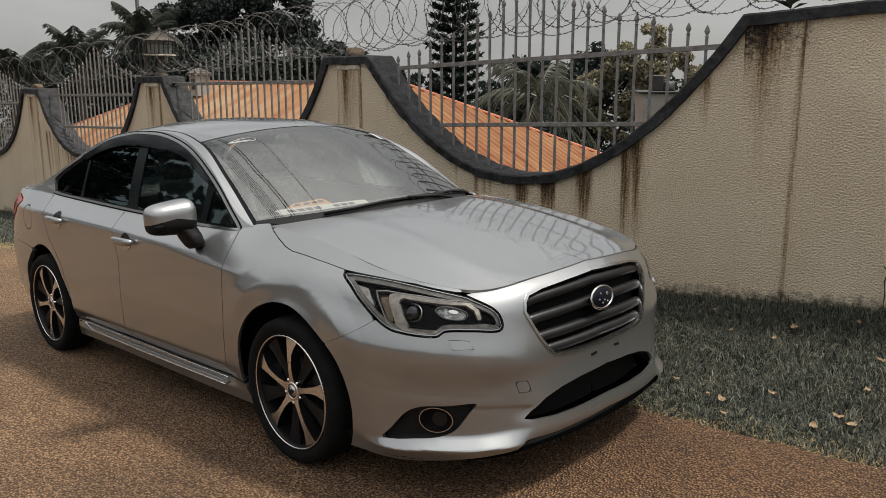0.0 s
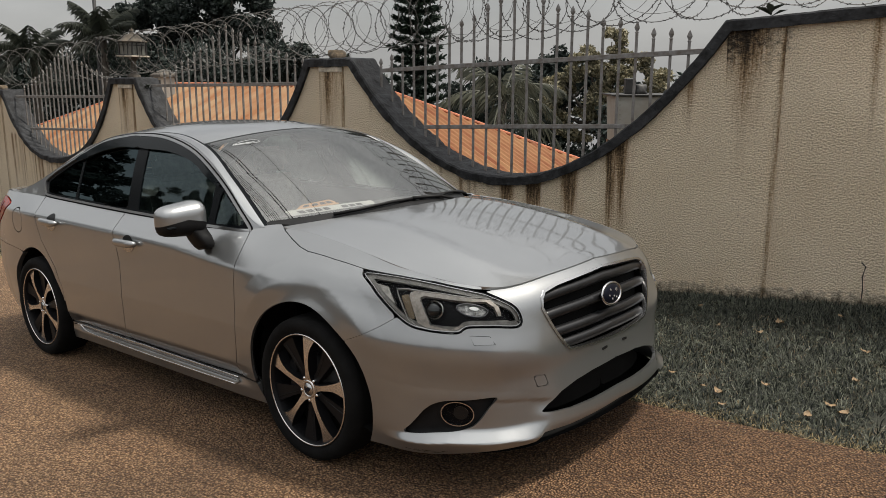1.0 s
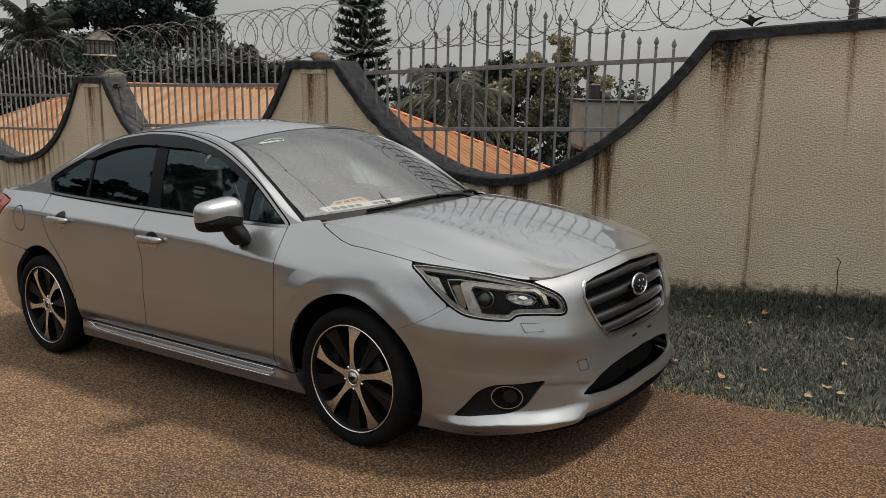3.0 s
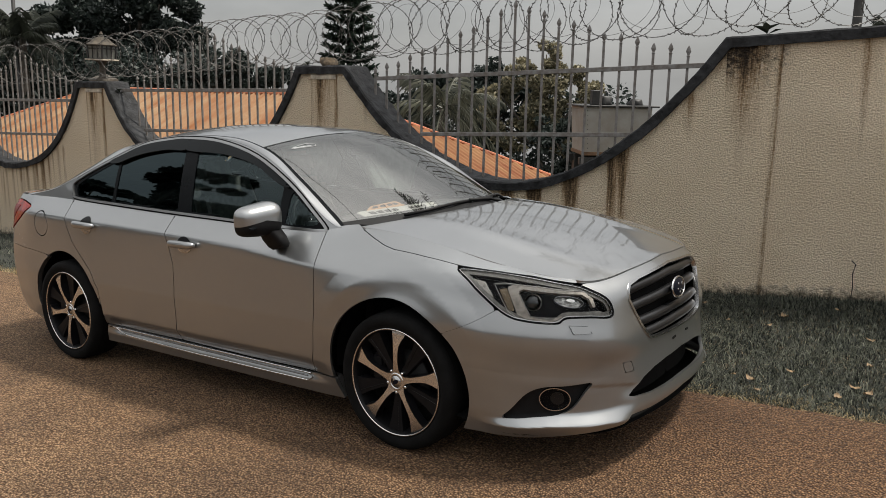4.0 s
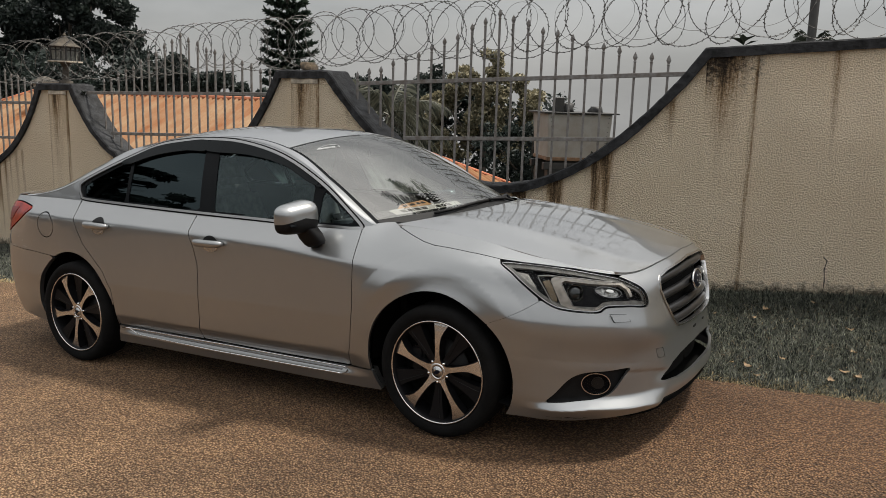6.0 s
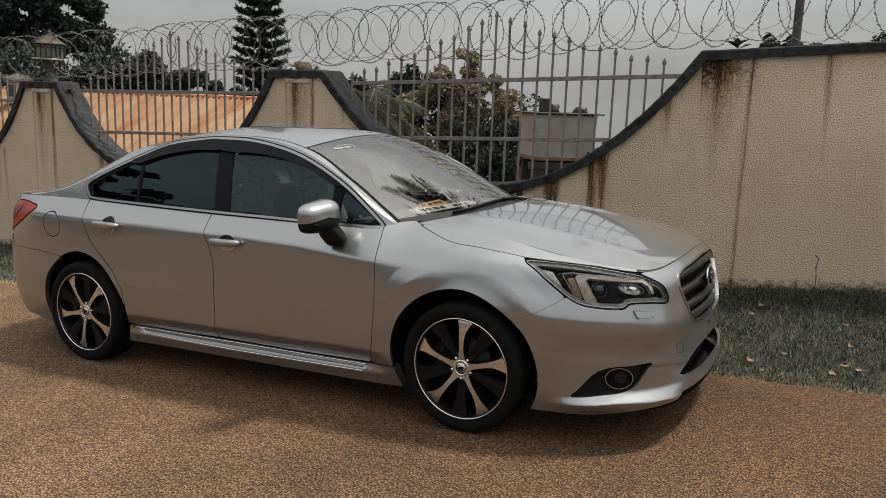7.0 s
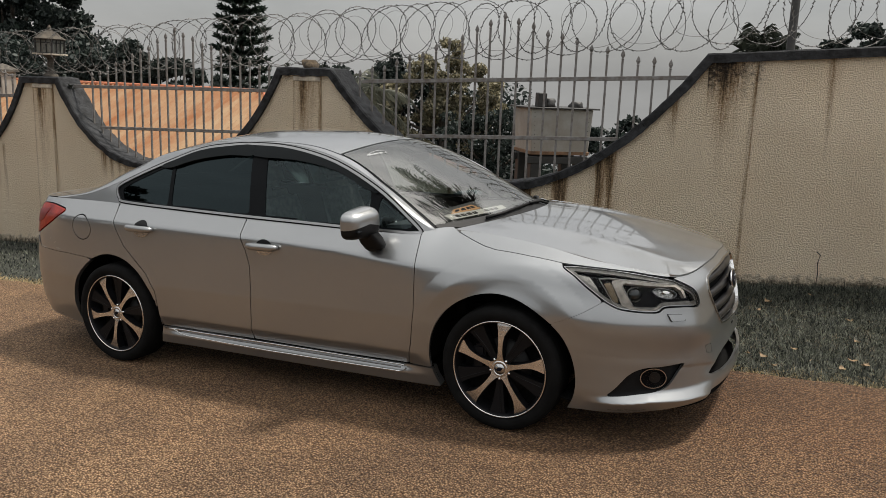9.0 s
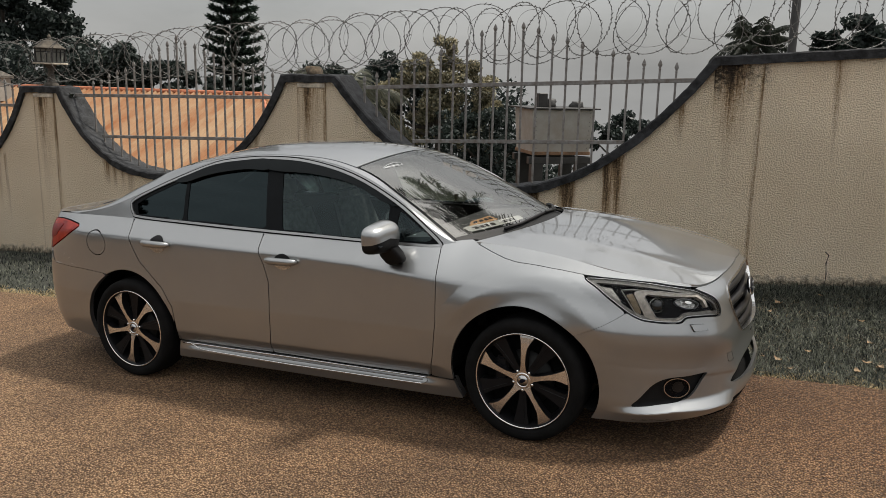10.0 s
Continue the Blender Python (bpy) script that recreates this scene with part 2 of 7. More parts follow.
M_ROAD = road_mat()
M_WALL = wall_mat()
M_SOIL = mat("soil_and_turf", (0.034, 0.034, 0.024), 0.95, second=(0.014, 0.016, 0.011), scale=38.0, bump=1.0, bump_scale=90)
M_CAP = mat("black_coping_paint", (0.034, 0.035, 0.038), 0.75, second=(0.007, 0.007, 0.0075), scale=11.0, bump=1.0, bump_scale=40, spec=0.3)
M_IRON = mat("grey_painted_iron", (0.22, 0.215, 0.21), 0.55, metal=0.1, second=(0.12, 0.10, 0.085), scale=14.0, bump=0.2, bump_scale=90)
M_WIRE = mat("razor_wire_steel", (0.15, 0.147, 0.14), 0.55, metal=0.2, second=(0.055, 0.047, 0.04), scale=30.0)
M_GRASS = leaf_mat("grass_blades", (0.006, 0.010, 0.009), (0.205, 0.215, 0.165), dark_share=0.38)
M_STRAW = leaf_mat("dry_grass", (0.30, 0.22, 0.10), (0.46, 0.36, 0.20))
M_LITTER = leaf_mat("dead_blades", (0.07, 0.050, 0.028), (0.36, 0.28, 0.17))
M_DRYLEAF = mat("dry_leaf", (0.27, 0.18, 0.095), 0.75, second=(0.20, 0.135, 0.075), scale=22)
M_LEAF_DARK = leaf_mat("dark_foliage", (0.008, 0.013, 0.012), (0.036, 0.048, 0.040))
M_LEAF_PALM = leaf_mat("palm_foliage", (0.012, 0.016, 0.012), (0.040, 0.045, 0.032))
M_LEAF_PALE = leaf_mat("pale_foliage", (0.06, 0.062, 0.040), (0.36, 0.315, 0.20))
M_LEAF_FROND = leaf_mat("grey_green_fronds", (0.035, 0.040, 0.030), (0.15, 0.15, 0.11))
M_NEEDLE = leaf_mat("conifer_needles", (0.014, 0.024, 0.018), (0.034, 0.050, 0.034))
M_BARK = mat("bark", (0.06, 0.05, 0.04), 0.9, vary=0.4, scale=9, bump=0.8, bump_scale=30, stretch=(1, 1, 0.3))
M_ROOF = mat("rusty_roof_sheet", (0.28, 0.180, 0.098), 0.85, second=(0.20, 0.070, 0.018), scale=2.2, detail=10, stretch=(1.0, 0.30, 0.30), bump=0.2, bump_scale=12)
M_ROOF_HIP = mat("rusted_hip_sheet", (0.25, 0.128, 0.050), 0.85, second=(0.15, 0.038, 0.008), scale=4.0, detail=10, stretch=(0.16, 1.0, 0.3), bump=0.2, bump_scale=12)
M_TANK = mat("painted_steel_plate", (0.31, 0.30, 0.275), 0.6, second=(0.24, 0.215, 0.185), scale=3.5, bump=0.15, bump_scale=25)
M_DARKSTEEL = mat("dark_steel", (0.022, 0.021, 0.020), 0.6, vary=0.3, scale=8)
M_OLDSTONE = mat("blackened_concrete", (0.075, 0.064, 0.052), 0.9, vary=0.45, scale=14, bump=0.6, bump_scale=50)
M_PAD = mat("bare_plaster", (0.40, 0.35, 0.28), 0.9, vary=0.35, scale=16, bump=0.7, bump_scale=70)
M_CREAM = mat("cream_paint", (0.30, 0.275, 0.24), 0.8, vary=0.15, scale=4)
M_LAMPGLASS = mat("frosted_lamp_glass", (0.16, 0.16, 0.14), 0.35, vary=0.1, scale=20)


# ---- mesh helpers ----
def mesh(name, verts, faces, material=None, smooth=False, normals=None):
    me = bpy.data.meshes.new(name)
    me.from_pydata([tuple(map(float, v)) for v in verts], [], [tuple(map(int, f)) for f in faces])
    if material:
        me.materials.append(material)
    if smooth:
        me.polygons.foreach_set("use_smooth", [True] * len(me.polygons))
    if normals is not None:
        me.normals_split_custom_set_from_vertices([tuple(map(float, n)) for n in normals])
    me.update()
    return me


def from_bm(name, bm, material=None, smooth=False):
    me = bpy.data.meshes.new(name)
    bmesh.ops.recalc_face_normals(bm, faces=bm.faces)
    bm.to_mesh(me)
    bm.free()
    if material:
        me.materials.append(material)
    if smooth:
        me.polygons.foreach_set("use_smooth", [True] * len(me.polygons))
    return me


def part(name, me, parent, label="", m=None):
    """Links a mesh as one part under a thing or under a part."""
    ob = new(name, me)
    ob.parent = parent
    if m is not None:
        ob.matrix_basis = m
    return tagged(ob, label=label) if label else ob


def box(name, sx, sy, sz, material, bevel=0.004, segs=1, taper=None):
    bm = bmesh.new()
    bmesh.ops.create_cube(bm, size=1.0)
    for v in bm.verts:
        k = 1.0 if taper is None or v.co.z < 0 else taper
        v.co = Vector((v.co.x * sx * k, v.co.y * sy * k, v.co.z * sz))
    if bevel:
        bmesh.ops.bevel(bm, geom=bm.edges[:], offset=bevel, segments=segs, affect="EDGES")
    return from_bm(name, bm, material)


def lathe(name, prof, material, n=24, smooth=True):
    """Turns a profile of (radius, height) round z."""
    V, F = [], []
    for r, z in prof:
        V += [(r * math.cos(2 * math.pi * i / n), r * math.sin(2 * math.pi * i / n), z) for i in range(n)]
    for j in range(len(prof) - 1):
        F += [(j * n + i, j * n + (i + 1) % n, (j + 1) * n + (i + 1) % n, (j + 1) * n + i) for i in range(n)]
    return mesh(name, V, F, material, smooth)


def tube_arrays(path, radius, sides=5, closed=False):
    P = np.asarray(path, float)
    n = len(P)
    T = np.gradient(P, axis=0) if not closed else np.roll(P, -1, 0) - np.roll(P, 1, 0)
    T /= np.linalg.norm(T, axis=1)[:, None] + 1e-9
    up = np.array([0.0, 0.0, 1.0])
    A = np.cross(T, up)
    weak = np.linalg.norm(A, axis=1) < 1e-3
    A[weak] = np.cross(T[weak], [1.0, 0, 0])
    A /= np.linalg.norm(A, axis=1)[:, None]
    B = np.cross(T, A)
    R = np.broadcast_to(np.asarray(radius, float).reshape(-1, 1), (n, 1)) if np.ndim(radius) else np.full((n, 1), radius)
    V = np.concatenate([P + R * (math.cos(2 * math.pi * k / sides) * A + math.sin(2 * math.pi * k / sides) * B) for k in range(sides)], 1).reshape(-1, 3)
    F = []
    for i in range(n if closed else n - 1):
        j = (i + 1) % n
        F += [(i * sides + k, i * sides + (k + 1) % sides, j * sides + (k + 1) % sides, j * sides + k) for k in range(sides)]
    if not closed:
        F += [tuple(range(sides))[::-1], tuple((n - 1) * sides + k for k in range(sides))]
    return V, F


def join_arrays(chunks):
    V, F, o = [], [], 0
    for v, f in chunks:
        V.append(np.asarray(v, float))
        F += [tuple(i + o for i in q) for q in f]
        o += len(v)
    return np.concatenate(V), F


# ---- ground, road ----
def ground_z(x, y):
    z = SLOPE * 25.0 * math.tanh(x / 25.0) - 0.030
    b = min(max((y - 0.62) / 2.0, 0.0), 1.0)         # the verge climbs to the wall's foot
    c = min(max(x, -12.0), 3.0)
    z += (0.085 + (0.052 if c > 0 else 0.017) * c) * b * b * (3 - 2 * b)
    k = min(max((y - 3.1) / 6.0, 0.0), 1.0)
    return z - 3.2 * k * k * (3 - 2 * k) - 0.24 * max(0.0, y - 33.0)


def axis_steps(lo, hi, fine_lo, fine_hi, fine):
    out, v, s = [], fine_lo, fine
    while v > lo:
        s *= 1.35
        v -= s
        out.append(max(v, lo))
    out = out[::-1] + list(np.arange(fine_lo, fine_hi, fine))
    v, s = out[-1], fine
    while v < hi:
        s *= 1.35
        v += s
        out.append(min(v, hi))
    return out


def sheet(name, xs, ys, zf, material, edge=None):
    V = [(x, y, zf(x, y)) for x in xs for y in ys]
    n = len(ys)
    F = [(i * n + j, (i + 1) * n + j, (i + 1) * n + j + 1, i * n + j + 1) for i in range(len(xs) - 1) for j in range(n - 1)]
    return mesh(name, V, F, material, True)


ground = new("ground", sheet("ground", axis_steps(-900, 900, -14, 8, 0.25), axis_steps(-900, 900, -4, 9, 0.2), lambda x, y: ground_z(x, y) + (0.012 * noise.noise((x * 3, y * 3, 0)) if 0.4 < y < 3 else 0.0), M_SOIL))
tagged(ground, "sloping earth verge with sparse turf beside the road", "ground", kind="structure")


def road_edge(x):
    return 0.625 + 0.022 * (x + 0.2) + 0.05 * noise.noise((x * 1.7, 0, 3)) + 0.025 * noise.noise((x * 6.0, 0, 7))


xs = axis_steps(-300, 300, -12, 6, 0.08)
rv, rf = [], []
RY = [-60, -20, -9.0, -6.0, -4.0, -3, -2, -1.5, -1, -0.6, -0.2, 0.1, 0.3]
for x in xs:
    e = road_edge(x) if -13 < x < 7 else 0.6
    for y in RY + [e - 0.05, e]:
        dip = 0.0 if y < e - 0.01 else -0.02
        rv.append((x, y, SLOPE * 25.0 * math.tanh(x / 25.0) - 0.006 + dip + 0.004 * noise.noise((x * 0.8, y * 0.8, 5))))
n = len(RY) + 2
rf = [(i * n + j, (i + 1) * n + j, (i + 1) * n + j + 1, i * n + j + 1) for i in range(len(xs) - 1) for j in range(n - 1)]
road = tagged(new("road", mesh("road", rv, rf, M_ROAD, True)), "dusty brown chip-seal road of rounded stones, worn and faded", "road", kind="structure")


# ---- boundary wall: bays with dipped tops between flat-headed piers ----
WALL = pose(0, 2.617, 0, 0, 0, math.degrees(math.atan(0.041)))
BAY, STEP = 3.83, 0.0545


def dip(d, wide):
    """Depth line of a scalloped bay at d from its middle."""
    if wide:
        return 0.845 + 0.335 * d * d * (0.93 + 0.02 * d * d) + STEP * d
    return 0.705 + 0.22 * d * d + 0.075 * d**4 + STEP * d


def coping(u):
    """Height of the wall's top line at u along the wall."""
    if u >= 0.345:
        return 2.075 + 0.062 * (u - 0.345)
    if u > -3.345:
        return min(dip(u + 1.5, True), 2.075 if u > -1.5 else 1.857)
    k = math.floor((-3.345 - u) / BAY)
    u0, low = u + k * BAY, -0.205 * k
    if u0 > -3.99:
        return 1.857 + low
    return min(dip(u0 + 5.59, False), 1.857 if u0 > -5.5 else 1.652) + low


# rust runs: place along the wall, half width, height of top, length, strength
RUNS = [(-2.22, 0.015, 0.95, 0.25, 0.6), (-1.99, 0.025, 0.90, 0.35, 0.9), (-1.90, 0.018, 0.90, 0.30, 0.8), (-1.83, 0.016, 0.90, 0.22, 0.7), (-1.49, 0.060, 0.85, 0.34, 1.6), (-1.24, 0.055, 0.86, 0.40, 1.5), (-1.17, 0.022, 0.86, 0.45, 1.2), (-0.87, 0.050, 0.98, 0.55, 1.35), (-0.90, 0.10, 0.98, 0.45, 0.4), (-0.52, 0.026, 1.18, 0.95, 0.9), (-0.42, 0.024, 1.22, 0.85, 0.8), (-0.46, 0.115, 1.20, 0.85, 0.62), (0.09, 0.030, 1.68, 0.45, 0.5), (0.08, 0.10, 1.62, 0.30, 0.25), (1.29, 0.020, 2.10, 0.95, 0.55), (1.31, 0.07, 2.10, 0.7, 0.20), (0.30, 0.05, 1.95, 0.22, 0.55), (-6.52, 0.05, 0.92, 0.40, 0.9), (-6.40, 0.03, 0.85, 0.35, 0.8), (-6.28, 0.03, 0.80, 0.30, 0.6), (-6.16, 0.06, 0.80, 0.40, 0.5), (-3.10, 0.03, 1.50, 0.30, 0.35), (-4.35, 0.03, 1.25, 0.35, 0.5), (-4.6, 0.04, 1.05, 0.40, 0.6)]
rr = random.Random(5)
for k in range(26):
    RUNS.append((-10.9 + 0.105 * k + rr.uniform(-0.04, 0.04), rr.uniform(0.012, 0.035), 0.75, rr.uniform(0.7, 1.3), rr.uniform(0.4, 1.0)))
RUN = np.array(RUNS)


def rust_at(u, z, top):
    """Rust runs that start under the coping, or at their own height if that is lower."""
    start = np.minimum(RUN[:, 2], top)
    k = np.clip((start + 0.02 - z) / RUN[:, 3], -1, 1)
    fade = np.where(k < 0, np.exp(-(k * RUN[:, 3] / 0.03) ** 2), (1 - k) ** 0.8)
    return float(np.sum(RUN[:, 4] * np.exp(-((u - RUN[:, 0] - 0.03 * (start - z)) / RUN[:, 1]) ** 2) * fade))


def smooth_at(u, z):
    """The trowelled patch on the high part of the wall."""
    edge = 1.95 - 0.9 * min(max(u - 0.86, 0.0), 0.13) / 0.13 * 0.36 - 0.42 * max(0.0, u - 0.99) ** 0.8
    edge += 0.05 * noise.noise((u * 7, z * 3, 1))
    if u < 0.84 + 0.02 * noise.noise((z * 9, 0, 0)):
        return 0.0
    return min(max((z - edge) / 0.02 + 0.5, 0.0), 1.0)


def surface_marks(me, pts, tops, pier=None):
    n = len(pts)
    rust, mould, smooth, foot = np.zeros(n), np.zeros(n), np.zeros(n), np.zeros(n)
    for i, ((u, y, z), top) in enumerate(zip(pts, tops)):
        if y > 0.1 or u < -13 or u > 5:
            continue
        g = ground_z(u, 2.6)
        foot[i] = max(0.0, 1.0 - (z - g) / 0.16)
        smooth[i] = smooth_at(u, z)
        if pier is None:
            rust[i] = rust_at(u, z, top)
            mould[i] = 0.75 * math.exp(-((u - 0.62) / 0.17) ** 4) * min(1.0, max(0.0, (z - 1.72) / 0.2))
        else:
            u0, u1 = pier
            w = (u - u0) / (u1 - u0)
            d = top - z
            rust[i] = 0.55 * math.exp(-d / 0.55) * (0.35 + 0.65 * math.exp(-((w - 0.5) / 0.28) ** 2)) + 0.55 * math.exp(-((w - 0.98) / 0.05) ** 2) + 0.35 * math.exp(-((w - 0.02) / 0.04) ** 2) + 0.9 * math.exp(-((w - 0.35) / 0.10) ** 2 - d / 0.4)
            if u0 > 0:
                rust[i] = rust[i] * 0.5 + 0.30 * math.exp(-((w - 0.985) / 0.03) ** 2)
                mould[i] = 0.95 * min(1.0, max(0.0, 1.25 - d / 0.32)) * (1.0 - 0.55 * w)
                rust[i] += 0.8 * math.exp(-d / 0.30) * math.exp(-((w - 0.35) / 0.32) ** 2)
    for name, vals in (("rust", rust), ("mould", mould), ("smooth", smooth), ("foot", foot)):
        me.attributes.new(name, "FLOAT", "POINT").data.foreach_set("value", vals)


us = []
u = -27.0
while u < 9.0:
    us.append(u)
    u += 0.1 if u < -13 else (0.03 if u < -9.5 or u > 3 else 0.016)
for k in range(0, 7):
    for e in (0.345, -3.345 - k * BAY, -3.99 - k * BAY):
        us += [e - 0.006, e + 0.006]
us = sorted(set(us))
WT = 0.26
V, F, tops = [], [], []
NZ = 44
for u in us:
    c = coping(u) - 0.05
    b = ground_z(u, 2.6) - 0.35
    for j in range(NZ + 1):
        V.append((u, 0, b + (c - b) * (j / NZ)))
    V.append((u, WT, c))
    V.append((u, WT, b - 2.5))
    tops += [c] * (NZ + 3)
n = NZ + 3
for i in range(len(us) - 1):
    F += [(i * n + j, (i + 1) * n + j, (i + 1) * n + j + 1, i * n + j + 1) for j in range(n - 1)]
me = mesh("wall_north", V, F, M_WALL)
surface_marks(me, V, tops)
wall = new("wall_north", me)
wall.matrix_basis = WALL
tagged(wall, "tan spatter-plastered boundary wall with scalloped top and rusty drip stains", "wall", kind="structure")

# pier strips, proud of the wall, with a bare pad where a lamp's bracket was
for k in range(7):
    u1 = 0.745 if k == 0 else -3.46 - BAY * (k - 1)
    u0 = 0.345 if k == 0 else u1 - 0.345
    top = coping((u0 + u1) / 2) - (0.06 if k == 0 else 0.085)
    base = ground_z(u0, 2.6) - 0.3
    V, F = [], []
    for j in range(33):
        z = base + (top - base) * j / 32
        l0, l1 = (0.035 * (top - z), 0.006 * (top - z)) if k == 0 else (0.0, 0.012 * (top - z))
        P = [(u0 + l0, 0.0), (u0 + l0 + 0.004, -0.014)] + [(u0 + l0 + (u1 + l1 - u0 - l0) * q / 16, -0.014) for q in range(1, 16)] + [(u1 + l1 - 0.004, -0.014), (u1 + l1, 0.0)]
        V += [(a, b, z) for a, b in P]
    V += [(a, 0.01, top + 0.004) for a, b in P]
    c = len(P)
    F = [(j * c + i, j * c + i + 1, (j + 1) * c + i + 1, (j + 1) * c + i) for j in range(33) for i in range(c - 1)]
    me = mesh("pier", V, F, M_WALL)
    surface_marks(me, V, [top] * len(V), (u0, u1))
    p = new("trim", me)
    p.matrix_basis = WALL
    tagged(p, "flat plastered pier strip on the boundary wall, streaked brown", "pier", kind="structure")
    if k == 0:
        continue
    pad = box("bare_pad", u1 - u0 - 0.01, 0.022, 0.050, M_PAD, 0.006)
    part("bare_pad", pad, p, m=pose((u0 + u1) / 2, -0.012, top - 0.022))

# the coping: a black-painted slab along the top line
V, F = [], []
sec = [(-0.035, -0.075), (-0.04, -0.008), (-0.028, 0.004), (WT + 0.03, 0.006), (WT + 0.035, -0.07)]
for u in us:
    for dy, dz in sec:
        calm = 0.3 if u > 0.3 else 1.0
        j = calm * (0.010 * noise.noise((u * 9, dy * 20, dz * 20)) + 0.006 * noise.noise((u * 31, dy * 20, 2)))
        d = 0.004
        g = (coping(u + d) - coping(u - d)) / (2 * d)
        g = max(-2.6, min(2.6, g))
        q = math.hypot(1, g)
        V.append((u - g / q * dz, dy + j, coping(u) + dz / q + j))
n = len(sec)
F = [(i * n + j, (i + 1) * n + j, (i + 1) * n + (j + 1) % n, i * n + (j + 1) % n) for i in range(len(us) - 1) for j in range(n)]
cap = new("wall_coping", mesh("wall_coping", V, F, M_CAP))
cap.matrix_basis = WALL
tagged(cap, "black-painted weathered concrete coping on the boundary wall", "coping", kind="structure")


# ---- spiked iron fence panels in the dips ----
def spear(height):
    """A square bar with a leaf-shaped point, standing on z = 0."""
    h, w = height, 0.0085
    prof = [(w, 0.0), (w, h - 0.085), (w * 1.5, h - 0.082), (w * 0.9, h - 0.072), (0.019, h - 0.045), (0.012, h - 0.022), (0.001, h)]
    V, F = [], []
    for r, z in prof:
        th = 0.45 if z > h - 0.08 else 1.0
        V += [(-r, -r * th, z), (r, -r * th, z), (r, r * th, z), (-r, r * th, z)]
    for j in range(len(prof) - 1):
        F += [(j * 4 + i, j * 4 + (i + 1) % 4, j * 4 + 4 + (i + 1) % 4, j * 4 + 4 + i) for i in range(4)]
    return mesh("bar", V, F, M_IRON)


def rail(u0, z0, u1, z1, h):
    ang = math.degrees(math.atan2(z1 - z0, u1 - u0))
    L = math.hypot(u1 - u0, z1 - z0)
    return box("rail", L, 0.012, h, M_IRON, 0.003), pose((u0 + u1) / 2, 0, (z0 + z1) / 2, 0, -ang, 0)


def fence_panel(wide):
    e = new("fence_panel")
    tagged(e, "grey-painted iron fence panel with spear-pointed bars, set in the wall's dip", "fence", group="fence panels on the wall")
    n, top = (11, 2.435) if wide else (10, 2.265)
    if wide:
        ends = ((-1.56, 1.742, 1.70, 1.880, 0.038), (-1.03, 1.222, 1.10, 1.315, 0.036))
    else:
        ends = ((-1.50, 1.555, 1.50, 1.610, 0.038), (-1.10, 1.075, 1.10, 1.145, 0.036))
    for r in ends:
        me, m = rail(*r)
        part("rail", me, e, m=m)
    for i in range(-n, n + 1):
        d = (i * 0.1408 - 0.038 if wide else i * 0.1292 + 0.085) + 0.005 * noise.noise((i * 3.1, 0, 0))
        tip = top - 0.063 * abs(i) + 0.0016 * i * i + STEP * d + (0.012 if i % 3 else -0.01) * (abs(i) > 1)
        foot = dip(d, wide) - 0.02
        part("bar", spear(tip - foot), e, m=pose(d, 0.014, foot, 0, 0.8 * noise.noise((i * 1.7, 4, 0)), 0))
    return e


fence_panel(True).matrix_basis = WALL @ pose(-1.5, WT * 0.5, 0)
fence = fence_panel(False)
fence.matrix_basis = WALL @ pose(-5.59, WT * 0.5, 0)
for k in range(1, 5):
    copy_thing(fence, WALL @ pose(-5.59 - BAY * k, WT * 0.5, -0.205 * k))


# ---- concertina razor wire along the top ----
def razor_coil(u0, u1, seed):
    """Barbed loops along the top, with thinner plain loops among them."""
    rnd = random.Random(seed)
    chunks = []
    fine = 40 if u1 > -10 else 22
    strands = ((1, 0.0, 0.34, 0.270, True), (-1, 1.9, 0.40, 0.255, True), (1, 4.0, 0.45, 0.20, False))
    if u1 < -6:
        strands = ((1, 0.0, 0.42, 0.270, True), (-1, 1.9, 0.62, 0.250, False))
    for hand, ph, pitch, rad, barbed in strands:
        n = int((u1 - u0) / pitch)
        pts, N = [], n * fine
        for i in range(N + 1):
            a = i / fine * 2 * math.pi
            u = u0 + (u1 - u0) * i / N
            r = rad + 0.06 * noise.noise((u * 1.3, seed + hand, ph))
            push = (0.19 + 0.08 * noise.noise((u * 0.8, 7, ph))) * math.sin(hand * a + ph + 1.35)
            pts.append((u + push + 0.06 * noise.noise((u * 2.1, 5, seed)), WT * 0.5 + 0.75 * r * math.cos(hand * a + ph), STEP * (u + 1.5) + 2.285 + 0.07 * noise.noise((u * 0.9, 1, ph)) + r * math.sin(hand * a + ph)))
        chunks.append(tube_arrays(pts, 0.0030 if barbed else 0.0017, 4))
        if not barbed:
            continue
        P = np.array(pts)
        D = np.gradient(P, axis=0)
        for i in range(1, N):
            t = D[i] / (np.linalg.norm(D[i]) + 1e-9)
            s = np.cross(t, (rnd.uniform(-1, 1), rnd.uniform(-1, 1), rnd.uniform(-1, 1)))
            s /= np.linalg.norm(s) + 1e-9
            q = np.cross(t, s)
            c = P[i]
            v = [c - t * 0.014 + s * 0.015, c + t * 0.009, c + t * 0.014 - s * 0.015, c - t * 0.009, c + q * 0.006]
            chunks.append((np.array(v), [(0, 1, 4), (1, 2, 4), (2, 3, 4), (3, 0, 4), (3, 2, 1, 0)]))
    V, F = join_arrays(chunks)
    return mesh("razor_wire", V, F, M_WIRE)


for k, (a, b) in enumerate([(-20.5, -12.5), (-12.5, -8.3), (-8.3, -3.9), (-3.9, 0.2), (0.2, 5.0)]):
    w = new("razor_wire_coil", razor_coil(a, b, k + 1))
    w.matrix_basis = WALL
    tagged(w, "tangled galvanised razor wire coil strung above the fence spikes", "razor wire", group="razor wire along the wall")


